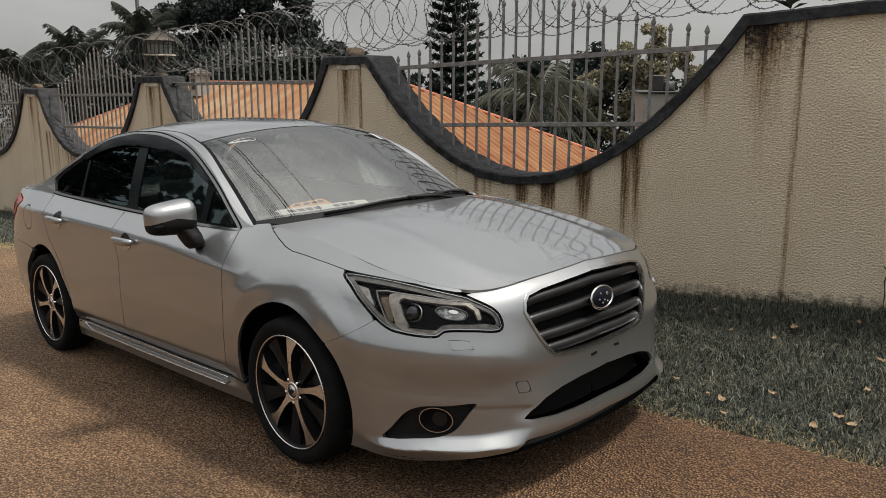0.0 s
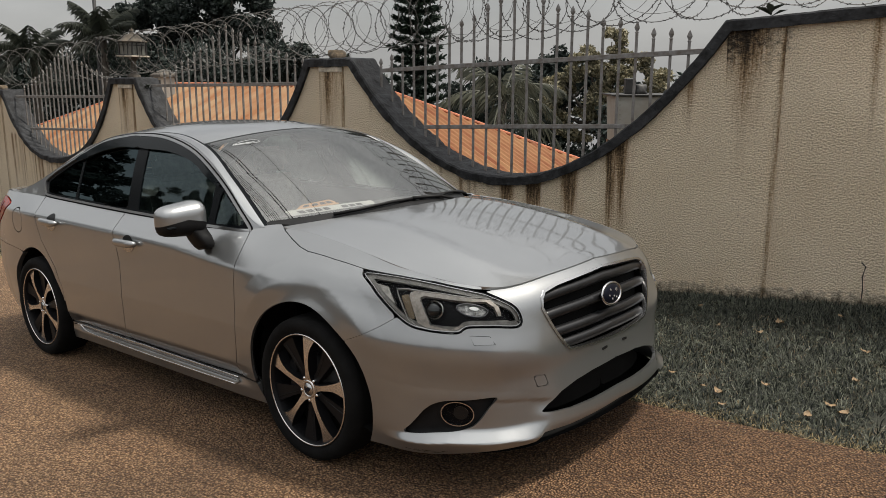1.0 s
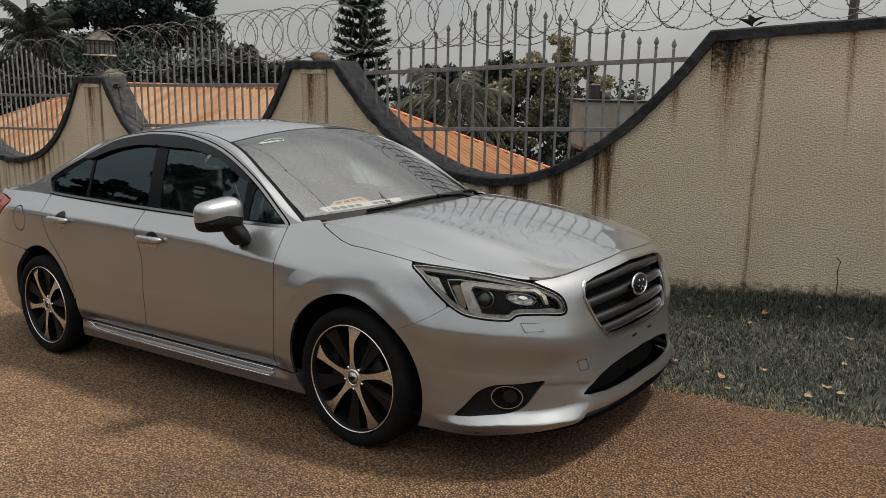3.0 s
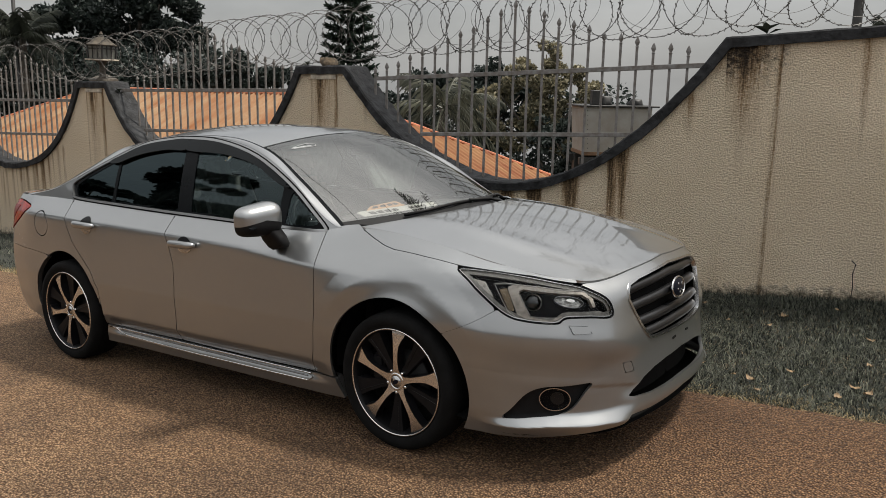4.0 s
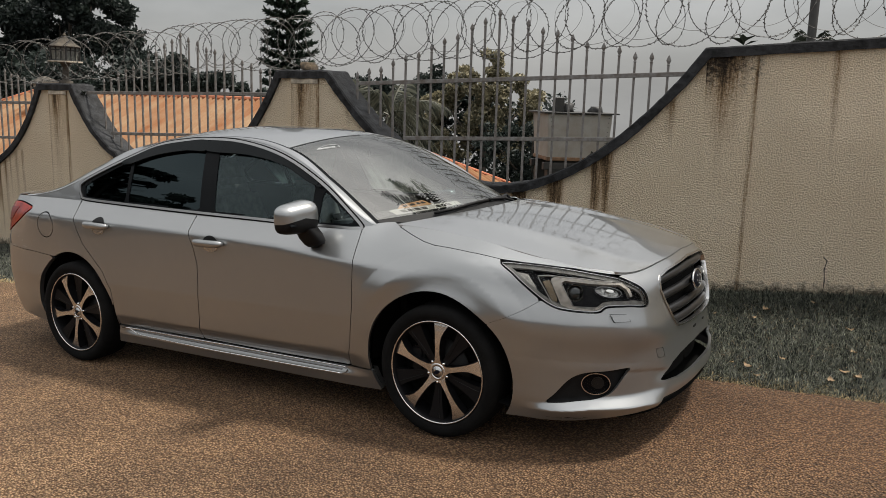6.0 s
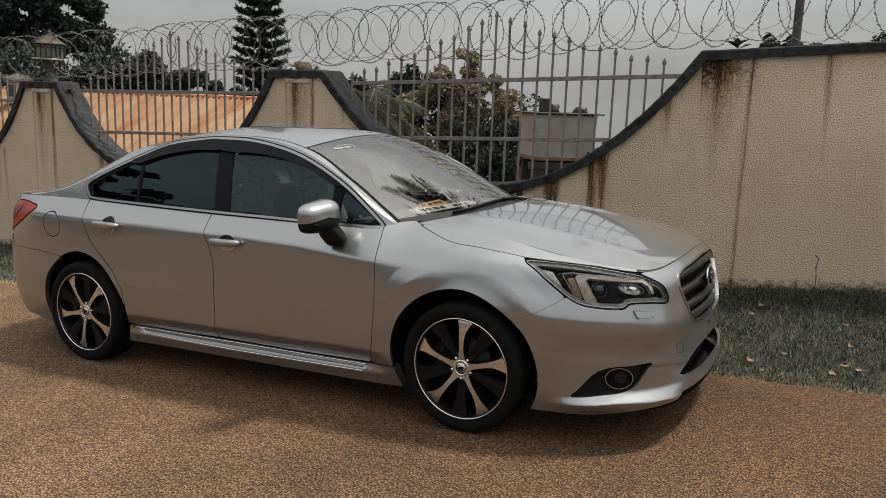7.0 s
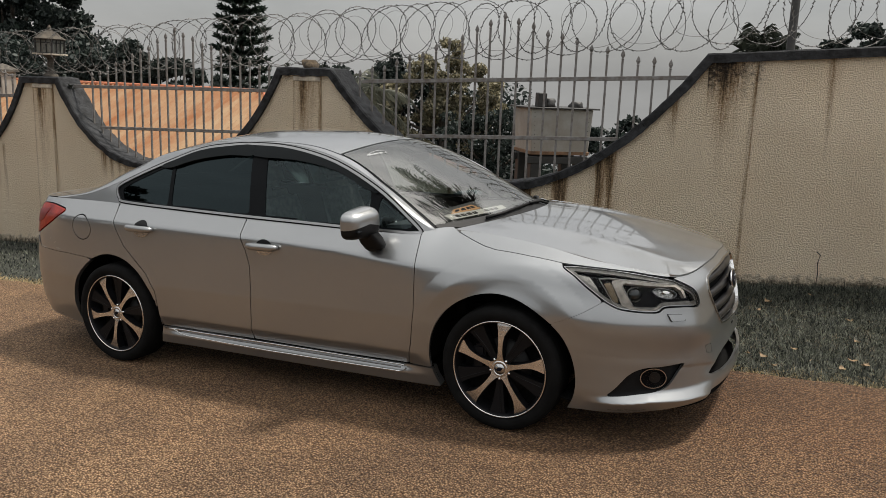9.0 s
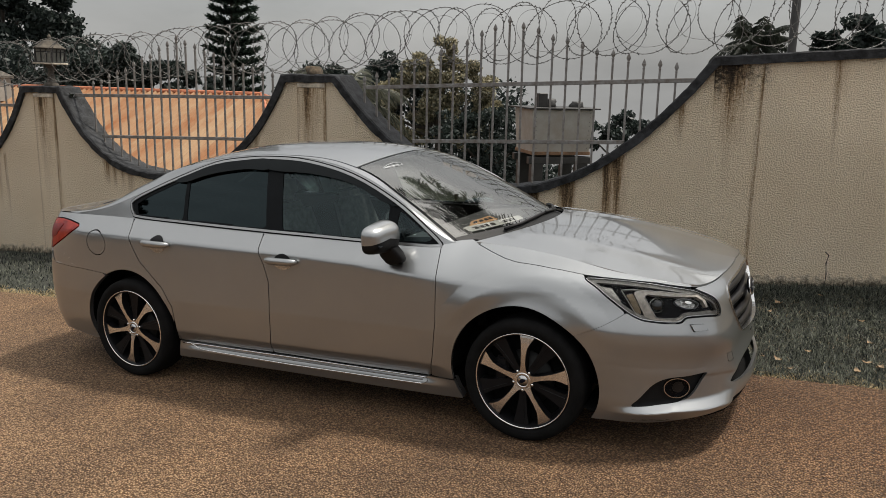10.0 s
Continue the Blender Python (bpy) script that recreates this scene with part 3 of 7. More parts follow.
# ---- the car's surfaces: x forward from the front hub, y to its left, z up from the road ----
def hermite(keys, vals, q):
    """A smooth curve through vals at keys, taken at q."""
    k = np.asarray(keys, float)
    v = np.asarray(vals, float)
    q = np.asarray(q, float)
    d = (v[1:] - v[:-1]) / (k[1:] - k[:-1]).reshape((-1,) + (1,) * (v.ndim - 1))
    h = (k[1:] - k[:-1]).reshape((-1,) + (1,) * (v.ndim - 1))
    mid = (d[:-1] * h[1:] + d[1:] * h[:-1]) / (h[1:] + h[:-1])
    m = np.concatenate([d[:1], mid, d[-1:]])
    i = np.clip(np.searchsorted(k, q) - 1, 0, len(k) - 2)
    hh = (k[i + 1] - k[i])
    t = (q - k[i]) / hh
    s = (slice(None),) + (None,) * (v.ndim - 1)
    t, hh = t[s], hh[s]
    return ((2 * t**3 - 3 * t**2 + 1) * v[i] + (t**3 - 2 * t**2 + t) * hh * m[i] + (-2 * t**3 + 3 * t**2) * v[i + 1] + (t**3 - t**2) * hh * m[i + 1])


# plan line at the widest level: a runs along it, a = 0 abeam the front hub
PLAN = [(-3.79, 0.36), (-3.80, 0.0), (-3.79, -0.36), (-3.74, -0.63), (-3.61, -0.79), (-3.36, -0.868), (-2.95, -0.908), (-2.2, -0.918), (-1.4, -0.92), (-0.6, -0.92), (0.0, -0.918), (0.30, -0.905), (0.55, -0.860), (0.75, -0.775), (0.88, -0.665), (0.965, -0.50), (1.015, -0.28), (1.035, 0.0), (1.015, 0.28)]
PL = np.array(PLAN)
seg = np.linalg.norm(np.diff(PL, axis=0), axis=1)
PA = np.concatenate([[0], np.cumsum(seg)])
PA -= PA[10]
A_REAR, A_FRONT = float(PA[1]), float(PA[-2])
# levels of the side surface, bottom to top edge: (inset, height) at stations along a
LEVEL = [0.15, 0.31, 0.55, 0.77, 0.88, 0.97]
STATIONS = [
    (A_REAR, (0.06, 0.24), (0.01, 0.38), (0.00, 0.58), (0.02, 0.78), (0.045, 0.94), (0.085, 1.045)),
    (-3.80, (0.05, 0.23), (0.01, 0.37), (0.00, 0.57), (0.02, 0.78), (0.045, 0.935), (0.095, 1.040)),
    (-3.35, (0.06, 0.20), (0.02, 0.35), (0.00, 0.56), (0.01, 0.79), (0.05, 0.925), (0.11, 1.045)),
    (-2.75, (0.06, 0.155), (0.02, 0.32), (0.00, 0.56), (0.015, 0.80), (0.06, 0.915), (0.13, 1.033)),
    (-2.10, (0.07, 0.15), (0.025, 0.31), (0.00, 0.55), (0.015, 0.79), (0.055, 0.89), (0.125, 1.005)),
    (-1.40, (0.07, 0.148), (0.025, 0.305), (0.00, 0.54), (0.015, 0.775), (0.055, 0.875), (0.120, 0.985)),
    (-0.72, (0.07, 0.145), (0.025, 0.30), (0.00, 0.53), (0.015, 0.757), (0.055, 0.866), (0.116, 0.976)),
    (-0.52, (0.07, 0.145), (0.025, 0.30), (0.00, 0.53), (0.015, 0.755), (0.058, 0.870), (0.140, 0.982)),
    (-0.345, (0.065, 0.15), (0.022, 0.305), (0.00, 0.53), (0.015, 0.75), (0.067, 0.882), (0.198, 1.000)),
    (-0.20, (0.06, 0.15), (0.02, 0.31), (0.00, 0.53), (0.015, 0.745), (0.072, 0.880), (0.203, 0.992)),
    (0.12, (0.05, 0.15), (0.015, 0.305), (0.00, 0.53), (0.020, 0.725), (0.075, 0.865), (0.185, 0.955)),
    (0.45, (0.03, 0.140), (0.005, 0.265), (0.00, 0.49), (0.020, 0.675), (0.060, 0.805), (0.150, 0.900)),
    (0.75, (0.012, 0.140), (-0.020, 0.240), (0.00, 0.45), (0.010, 0.620), (0.040, 0.755), (0.105, 0.850)),
    (1.02, (0.012, 0.145), (-0.026, 0.240), (0.00, 0.44), (0.005, 0.600), (0.035, 0.735), (0.090, 0.818)),
    (1.30, (0.020, 0.155), (-0.026, 0.245), (0.00, 0.45), (0.010, 0.610), (0.040, 0.760), (0.095, 0.838)),
    (A_FRONT, (0.03, 0.160), (-0.022, 0.250), (0.00, 0.46), (0.010, 0.620), (0.045, 0.775), (0.105, 0.855)),
]


def plan_at(a):
    p = hermite(PA, PL, a)
    d = hermite(PA, PL, np.asarray(a) + 0.01) - hermite(PA, PL, np.asarray(a) - 0.01)
    d /= np.linalg.norm(d, axis=-1, keepdims=True)
    return p, np.stack([d[..., 1], -d[..., 0]], -1)      # outward: to the car's right


SA = np.array([s[0] for s in STATIONS])
SN = np.array([[n for n in s[1:]] for s in STATIONS])    # (station, level, 2)
ledge = SN[:, 1] + (SN[:, 2] - SN[:, 1]) * 0.22
mid = SN[:, 3] + (SN[:, 4] - SN[:, 3]) * 0.273
SN = np.concatenate([SN[:, :2], ledge[:, None], SN[:, 2:4], mid[:, None], SN[:, 4:]], 1)
LEVEL = [0.15, 0.31, 0.365, 0.55, 0.77, 0.80, 0.88, 0.97]


def creased(a, inset, z, top_inset, top_z):
    """The body side's inset with its pressed lines: shoulder, door foot, lamp brow, fog shelf and lip."""
    at = lambda xs, ys: np.interp(a, xs, ys)
    mix = lambda old, target, k: old + (target - old) * k
    soft_max = lambda p, q, w: 0.5 * (p + q + np.sqrt((p - q) ** 2 + w * w))
    ease = lambda t: np.clip(t, 0, 1) ** 2 * (3 - 2 * np.clip(t, 0, 1))
    zc = at([-3.7, -2.6, -1.4, -1.0, -0.72, -0.43, -0.1], [0.945, 0.925, 0.892, 0.872, 0.842, 0.815, 0.79])
    tilt = at([-3.5, -2.2, -1.2, -0.4], [0.030, 0.023, 0.012, 0.008])
    under = tilt * (z - 0.54) / (zc - 0.54)
    over = tilt + (top_inset - tilt) * (z - zc) / (top_z - zc)
    k = ease(at([-3.8, -3.2, -0.7, 0.25], [0.0, 1.0, 1.0, 0.0])) * ease((z - 0.50) / 0.06)
    inset = mix(inset, soft_max(under, over, 0.009), k)
    d = np.hypot(a, z - 0.335) - 0.405                    # flare round the front wheel
    flare = np.where(d < 0.075, ease((d + 0.02) / 0.095), np.clip(1 - (d - 0.075) / 0.085, 0, 1))
    inset = inset - 0.012 * flare * ease((z - 0.52) / 0.24)
    zl = 0.337
    foot = soft_max(0.010 + 0.70 * (zl - z), 0.010 * (0.54 - z) / (0.54 - zl), 0.006)
    k = ease(at([-2.5, -2.2, -0.62, -0.36], [0.0, 1.0, 1.0, 0.0])) * ease((0.56 - z) / 0.06) * ease((z - 0.20) / 0.07)
    inset = mix(inset, foot, k)
    zb = at([0.2, 0.63, 0.82, 1.04, 1.17, 1.30], [0.635, 0.608, 0.601, 0.580, 0.536, 0.48])
    brow = -soft_max((z - zb) / 0.14 - 1, (zb - z) / 0.17 - 1, 0.09)
    inset = inset - 0.013 * np.maximum(brow, 0) * ease(at([0.10, 0.60, 1.0, 1.30], [0.0, 1.0, 1.0, 0.0]))
    zs = at([0.88, 0.94, 1.17], [0.388, 0.381, 0.352])
    step = ease((zs + 0.008 - z) / 0.016) * ease((z - zs + 0.075) / 0.06)
    inset = inset + 0.009 * step * ease(at([0.82, 0.95, 1.12, 1.22], [0.0, 1.0, 1.0, 0.0]))
    zt = at([0.5, 0.58, 0.80], [0.236, 0.242, 0.267])
    zp = at([0.5, 0.57, 0.75, 1.0, 1.1], [0.205, 0.209, 0.225, 0.219, 0.211])
    tread = -soft_max(0.006 * (0.42 - z) / (0.42 - zt), 0.006 + 0.042 * (zt - z) / (zt - zp), 0.005)
    lip = soft_max(tread, -0.048 + 0.65 * (zp - z), 0.005)
    return mix(inset, lip, ease(at([0.42, 0.70, 1.05, 1.20], [0.0, 1.0, 1.0, 0.0])) * ease((0.42 - z) / 0.08))


def skirt(a, v):
    """A point of the body side at a along the plan and v up the levels."""
    a, v = np.asarray(a, float), np.asarray(v, float)
    nodes = hermite(SA, SN, a)                           # (n, level, 2)
    L = np.array(LEVEL)
    h = np.diff(L)
    d = np.diff(nodes, axis=1) / h[None, :, None]
    mid = (d[:, :-1] * h[None, 1:, None] + d[:, 1:] * h[None, :-1, None]) / (h[1:] + h[:-1])[None, :, None]
    m = np.concatenate([d[:, :1], mid, d[:, -1:]], 1)
    i = np.clip(np.searchsorted(L, v) - 1, 0, len(L) - 2)
    r = np.arange(len(a))
    t = ((v - L[i]) / h[i])[:, None]
    hh = h[i][:, None]
    oz = (2 * t**3 - 3 * t**2 + 1) * nodes[r, i] + (t**3 - 2 * t**2 + t) * hh * m[r, i] + (-2 * t**3 + 3 * t**2) * nodes[r, i + 1] + (t**3 - t**2) * hh * m[r, i + 1]
    oz[:, 0] = creased(a, oz[:, 0], oz[:, 1], nodes[:, -1, 0], nodes[:, -1, 1])
    p, n = plan_at(a)
    xy = p - n * oz[:, :1]
    return np.concatenate([xy, oz[:, 1:]], 1)


def edge_at(x, v=0.97):
    """The body side's top edge at car x, on the right flank."""
    a = np.linspace(-3.6, 1.0, 400)
    E = skirt(a, np.full(400, v))
    return np.stack([np.interp(x, E[:, 0], E[:, 1]), np.interp(x, E[:, 0], E[:, 2])], -1)


def flank(x, z):
    """The upper flank, from the belt line to the roof rail."""
    x, z = np.asarray(x, float), np.asarray(z, float)
    e = edge_at(x)
    d = z - e[:, 1]
    y = e[:, 0] + 0.33 * d + 0.26 * d * np.abs(d)
    return np.stack([x, y, z], -1)


def strip_chart(keys, centre, edge):
    """A crowned surface between a centre line (x, z) and an edge line (x, y, z), s = -1 at the right edge."""
    def f(r, s):
        c = hermite(keys, centre, r)
        e = hermite(keys, edge, r)
        s2 = (np.asarray(s) ** 2)
        return np.stack([c[:, 0] + (e[:, 0] - c[:, 0]) * s2, -e[:, 1] * s, c[:, 1] + (e[:, 2] - c[:, 1]) * s2], -1)
    return f


# bonnet, from the scuttle to the nose; its edges follow the body side's top edge
B_KEYS = [0, 0.25, 0.5, 0.75, 0.9, 1.0]
B_EDGE = skirt(np.array([-0.345, -0.04, 0.26, 0.56, 0.78, 0.92]), np.full(6, 0.97))
bonnet_0 = strip_chart(B_KEYS, [(-0.135, 1.034), (0.12, 1.012), (0.40, 0.965), (0.68, 0.905), (0.84, 0.868), (0.93, 0.855)], B_EDGE)


def bonnet(r, s):
    r, s = np.asarray(r, float), np.asarray(s, float)
    t = np.abs(s)
    a = A_FRONT + (0.92 - A_FRONT) * t
    nose = skirt(a, np.full(len(a), 0.97))
    nose[:, 1] *= -np.sign(s)
    one = bonnet_0(np.ones(len(r)), s)
    p = bonnet_0(r, s)
    ridge = 0.010 * np.exp(-((t - 0.62) / 0.10) ** 2) * np.sin(np.pi * np.clip(r, 0, 1)) ** 0.7
    p[:, 2] += ridge
    return p + (np.clip(r, 0, 1) ** 5)[:, None] * (nose - one)


# screen, roof, rear window and boot lid
canopy_0 = strip_chart([0, 0.5, 1, 1.33, 1.66, 2, 2.5, 3, 3.5, 4],
    [(-0.145, 1.020), (-0.62, 1.262), (-1.06, 1.432), (-1.45, 1.482), (-1.95, 1.492), (-2.42, 1.432), (-2.82, 1.302), (-3.20, 1.130), (-3.45, 1.085), (-3.69, 1.055)],
    [(-0.43, -0.745, 0.990), (-0.78, -0.672, 1.205), (-1.13, -0.600, 1.372), (-1.45, -0.568, 1.432), (-1.95, -0.560, 1.437), (-2.42, -0.570, 1.375), (-2.80, -0.600, 1.248), (-3.12, -0.680, 1.100), (-3.36, -0.738, 1.052), (-3.56, -0.700, 1.036)])


def canopy(r, s):
    """Screen 0 to 1, roof 1 to 2, rear window 2 to 3, boot lid 3 to 4, whose rear edge follows the body's."""
    r, s = np.asarray(r, float), np.asarray(s, float)
    a = A_REAR + (-3.62 - A_REAR) * np.abs(s)
    tail = skirt(a, np.full(len(a), 0.97))
    tail[:, 1] *= -np.sign(s)
    k = np.clip(r - 3, 0, 1)[:, None] ** 3
    return canopy_0(r, s) + k * (tail - canopy_0(np.full(len(r), 4.0), s))


# the line over the doors, on the flank: (x, z)
ARCH = [(-0.44, 0.985), (-0.55, 1.050), (-0.80, 1.218), (-1.10, 1.350), (-1.40, 1.418), (-1.72, 1.440), (-2.00, 1.430), (-2.20, 1.398), (-2.47, 1.302), (-2.75, 1.190), (-3.02, 1.096), (-3.30, 1.048)]
AX = np.array(ARCH)[::-1]


def rail_strip(x, w):
    """The body between the door line (w = 0) and the edge of screen, roof and rear window (w = 1)."""
    x, w = np.asarray(x, float), np.asarray(w, float)
    z = np.maximum(hermite(AX[:, 0], AX[:, 1], np.clip(x, -3.3, -0.44)) - 0.10 * np.clip(-3.3 - x, 0, 1), edge_at(x)[:, 1])
    lo = flank(x, z)
    rr = np.linspace(0, 4, 400)
    E = canopy(rr, np.full(400, -1.0))
    hi = canopy(np.interp(-x, -E[:, 0], rr), np.full(len(x), -1.0))
    hi[:, 0] = x
    p = lo + (hi - lo) * w[:, None]
    b = 0.003 * 4 * w * (1 - w)
    p[:, 1] -= b * 0.6
    p[:, 2] += b * 0.8
    return p


# ---- car materials ----
def glass_mat(name, tint, gloss=1.0, ior=1.5, cast=(0.96, 0.99, 1.0)):
    """A tinted pane: clear through, mirror-like by its angle."""
    m = bpy.data.materials.new(name)
    m.use_nodes = True
    t = m.node_tree
    t.nodes.remove(t.nodes["Principled BSDF"])
    tr = t.nodes.new("ShaderNodeBsdfTransparent")
    tr.inputs["Color"].default_value = (*tint, 1)
    gl = t.nodes.new("ShaderNodeBsdfGlossy")
    gl.inputs["Roughness"].default_value = 0.01
    gl.inputs["Color"].default_value = (gloss * cast[0], gloss * cast[1], gloss * cast[2], 1)
    fr = t.nodes.new("ShaderNodeFresnel")
    fr.inputs["IOR"].default_value = ior
    mx = t.nodes.new("ShaderNodeMixShader")
    t.links.new(fr.outputs[0], mx.inputs[0])
    t.links.new(tr.outputs[0], mx.inputs[1])
    t.links.new(gl.outputs[0], mx.inputs[2])
    t.links.new(mx.outputs[0], t.nodes["Material Output"].inputs["Surface"])
    return m


M_PAINT = mat("silver_metallic_paint", (0.315, 0.321, 0.323), 0.29, metal=0.85, vary=0.02, scale=3.0, coat=1.0)
M_BLACK = mat("black_plastic", (0.008, 0.008, 0.0085), 0.5, spec=0.16, vary=0.2, scale=20, bump=0.1, bump_scale=200)
M_GLOSSBLACK = mat("gloss_black_trim", (0.005, 0.006, 0.007), 0.25, spec=0.07, vary=0.1, scale=10)
M_SEAL = mat("dark_seam_and_underbody", (0.005, 0.005, 0.005), 0.9, spec=0.1, vary=0.2, scale=10)
M_CHROME = mat("bright_chrome", (0.80, 0.80, 0.80), 0.10, metal=1.0, vary=0.03, scale=10)
M_BEZEL = mat("soft_chrome", (0.50, 0.50, 0.50), 0.22, metal=1.0, vary=0.05, scale=12)
M_DARKCHROME = mat("dark_chrome", (0.19, 0.19, 0.195), 0.28, metal=1.0, vary=0.1, scale=12)
M_SATIN = mat("satin_black_slat", (0.010, 0.010, 0.011), 0.30, spec=0.34, metal=0.0, vary=0.1, scale=10)
M_TYRE = mat("tyre_rubber", (0.0065, 0.0065, 0.0065), 0.9, spec=0.12, vary=0.25, scale=12, bump=0.2, bump_scale=80)
M_ALLOY = mat("machined_alloy", (0.70, 0.68, 0.66), 0.26, metal=1.0, vary=0.04, scale=20)
M_GUNMETAL = mat("dark_wheel_paint", (0.007, 0.007, 0.008), 0.4, spec=0.15, metal=0.0, vary=0.1, scale=15)
M_DISC = mat("brake_disc_iron", (0.016, 0.016, 0.016), 0.5, metal=0.6, vary=0.2, scale=15)
M_SCREEN = glass_mat("windscreen_glass", (0.66, 0.69, 0.66), 1.0, 2.65, (1.0, 0.99, 0.95))
M_SIDEGLASS = glass_mat("tinted_front_side_glass", (0.36, 0.46, 0.47), 0.8, 1.52, (0.78, 0.97, 1.0))
M_DARKGLASS = glass_mat("dark_rear_side_glass", (0.018, 0.028, 0.032), 0.8, 1.45, (0.72, 0.94, 1.0))
M_LENS = glass_mat("clear_lamp_lens", (0.95, 0.95, 0.94), 0.7, 1.20)
M_REDLENS = mat("red_tail_lens", (0.31, 0.022, 0.009), 0.18, second=(0.15, 0.007, 0.005), scale=12, spec=0.25)
M_REFLECT = mat("lamp_reflector", (0.62, 0.62, 0.60), 0.16, metal=1.0, vary=0.05, scale=15)
M_LAMPDARK = mat("lamp_housing", (0.005, 0.005, 0.006), 0.4, spec=0.05, vary=0.2, scale=12)
M_DRL = mat("white_light_guide", (0.42, 0.41, 0.39), 0.35, vary=0.03, scale=20)
M_GUIDE = mat("milky_light_guide", (0.34, 0.31, 0.275), 0.26, vary=0.3, scale=38)
M_BULB = glass_mat("projector_glass", (0.5, 0.5, 0.52), 1.0, 1.6)
M_GUIDE_EDGE = mat("clear_ribbed_reflector", (0.30, 0.285, 0.26), 0.22, metal=0.6, vary=0.35, scale=45)
M_BOWL = mat("faceted_lamp_bowl", (0.34, 0.34, 0.33), 0.14, metal=1.0, second=(0.05, 0.05, 0.05), scale=55, bump=0.6, bump_scale=70)
M_AMBER = mat("amber_reflector_strip", (0.13, 0.098, 0.062), 0.25, metal=0.5, vary=0.25, scale=60)
M_LINER = mat("grey_lamp_liner", (0.17, 0.163, 0.150), 0.3, metal=0.4, vary=0.3, scale=40)
M_TRIM = mat("satin_bright_trim", (0.36, 0.36, 0.36), 0.32, metal=1.0, vary=0.05, scale=12)
M_SEAT = mat("grey_seat_cloth", (0.30, 0.285, 0.26), 0.9, vary=0.2, scale=30, bump=0.2, bump_scale=200)
M_DASH = mat("dark_dashboard", (0.055, 0.055, 0.057), 0.7, vary=0.15, scale=15, bump=0.1, bump_scale=150)
M_PLATE = mat("white_plate", (0.40, 0.40, 0.39), 0.5, vary=0.04, scale=20)
M_PLATE_O = mat("orange_plate", (0.42, 0.21, 0.07), 0.5, vary=0.06, scale=20)
M_STICKER = mat("white_sticker", (0.33, 0.34, 0.34), 0.5, vary=0.05, scale=30)
M_BADGE = mat("dark_blue_badge", (0.005, 0.006, 0.011), 0.3, vary=0.1, scale=20, spec=0.12)
M_SMOKE = mat("smoked_visor", (0.006, 0.008, 0.009), 0.10, vary=0.1, scale=10, spec=0.13)


# ---- panels: outlines drawn on a surface, cut out of a fine grid and given a turned-in edge ----
def sdf(poly, P):
    """Signed distance of the points P to a closed outline, negative within."""
    A = np.asarray(poly, float)
    B = np.roll(A, -1, 0)
    d2 = np.full(len(P), 1e9)
    inside = np.zeros(len(P), bool)
    for a, b in zip(A, B):
        e = b - a
        w = P - a
        h = np.clip((w @ e) / (e @ e + 1e-12), 0, 1)
        q = w - h[:, None] * e
        d2 = np.minimum(d2, (q * q).sum(1))
        c = (a[1] > P[:, 1]) != (b[1] > P[:, 1])
        with np.errstate(divide="ignore", invalid="ignore"):
            xi = (b[0] - a[0]) * (P[:, 1] - a[1]) / (b[1] - a[1]) + a[0]
        inside ^= c & (P[:, 0] < xi)
    d = np.sqrt(d2)
    return np.where(inside, -d, d)


def smooth_loop(pts, n=6):
    """A closed round-cornered line through the points."""
    P = np.asarray(pts, float)
    out = []
    for i in range(len(P)):
        p0, p1, p2, p3 = P[i - 1], P[i], P[(i + 1) % len(P)], P[(i + 2) % len(P)]
        for k in range(n):
            t = k / n
            out.append(0.5 * ((2 * p1) + (-p0 + p2) * t + (2 * p0 - 5 * p1 + 4 * p2 - p3) * t * t + (-p0 + 3 * p1 - 3 * p2 + p3) * t**3))
    return np.array(out)


def oval(cx, cy, rx, ry, n=40, turn=0.0):
    c, s = math.cos(radians(turn)), math.sin(radians(turn))
    return np.array([(cx + c * rx * math.cos(a) - s * ry * math.sin(a), cy + s * rx * math.cos(a) + c * ry * math.sin(a)) for a in np.linspace(0, 2 * math.pi, n, endpoint=False)])


def grow(poly, d):
    """An outline moved outwards by d."""
    P = np.asarray(poly, float)
    e = np.roll(P, -1, 0) - np.roll(P, 1, 0)
    n = np.stack([e[:, 1], -e[:, 0]], 1)
    n /= np.linalg.norm(n, axis=1)[:, None] + 1e-9
    area = np.sum(P[:, 0] * np.roll(P[:, 1], -1) - np.roll(P[:, 0], -1) * P[:, 1])
    return P + n * d * (1 if area > 0 else -1)


def surface_normals(chart, U, flip=1.0):
    h = 2e-3
    du = chart(U[:, 0] + h, U[:, 1]) - chart(U[:, 0] - h, U[:, 1])
    dv = chart(U[:, 0], U[:, 1] + h) - chart(U[:, 0], U[:, 1] - h)
    n = np.cross(du, dv)
    n /= np.linalg.norm(n, axis=1)[:, None] + 1e-12
    return n


HUB = np.array([-1.4, 0.0, 0.55])


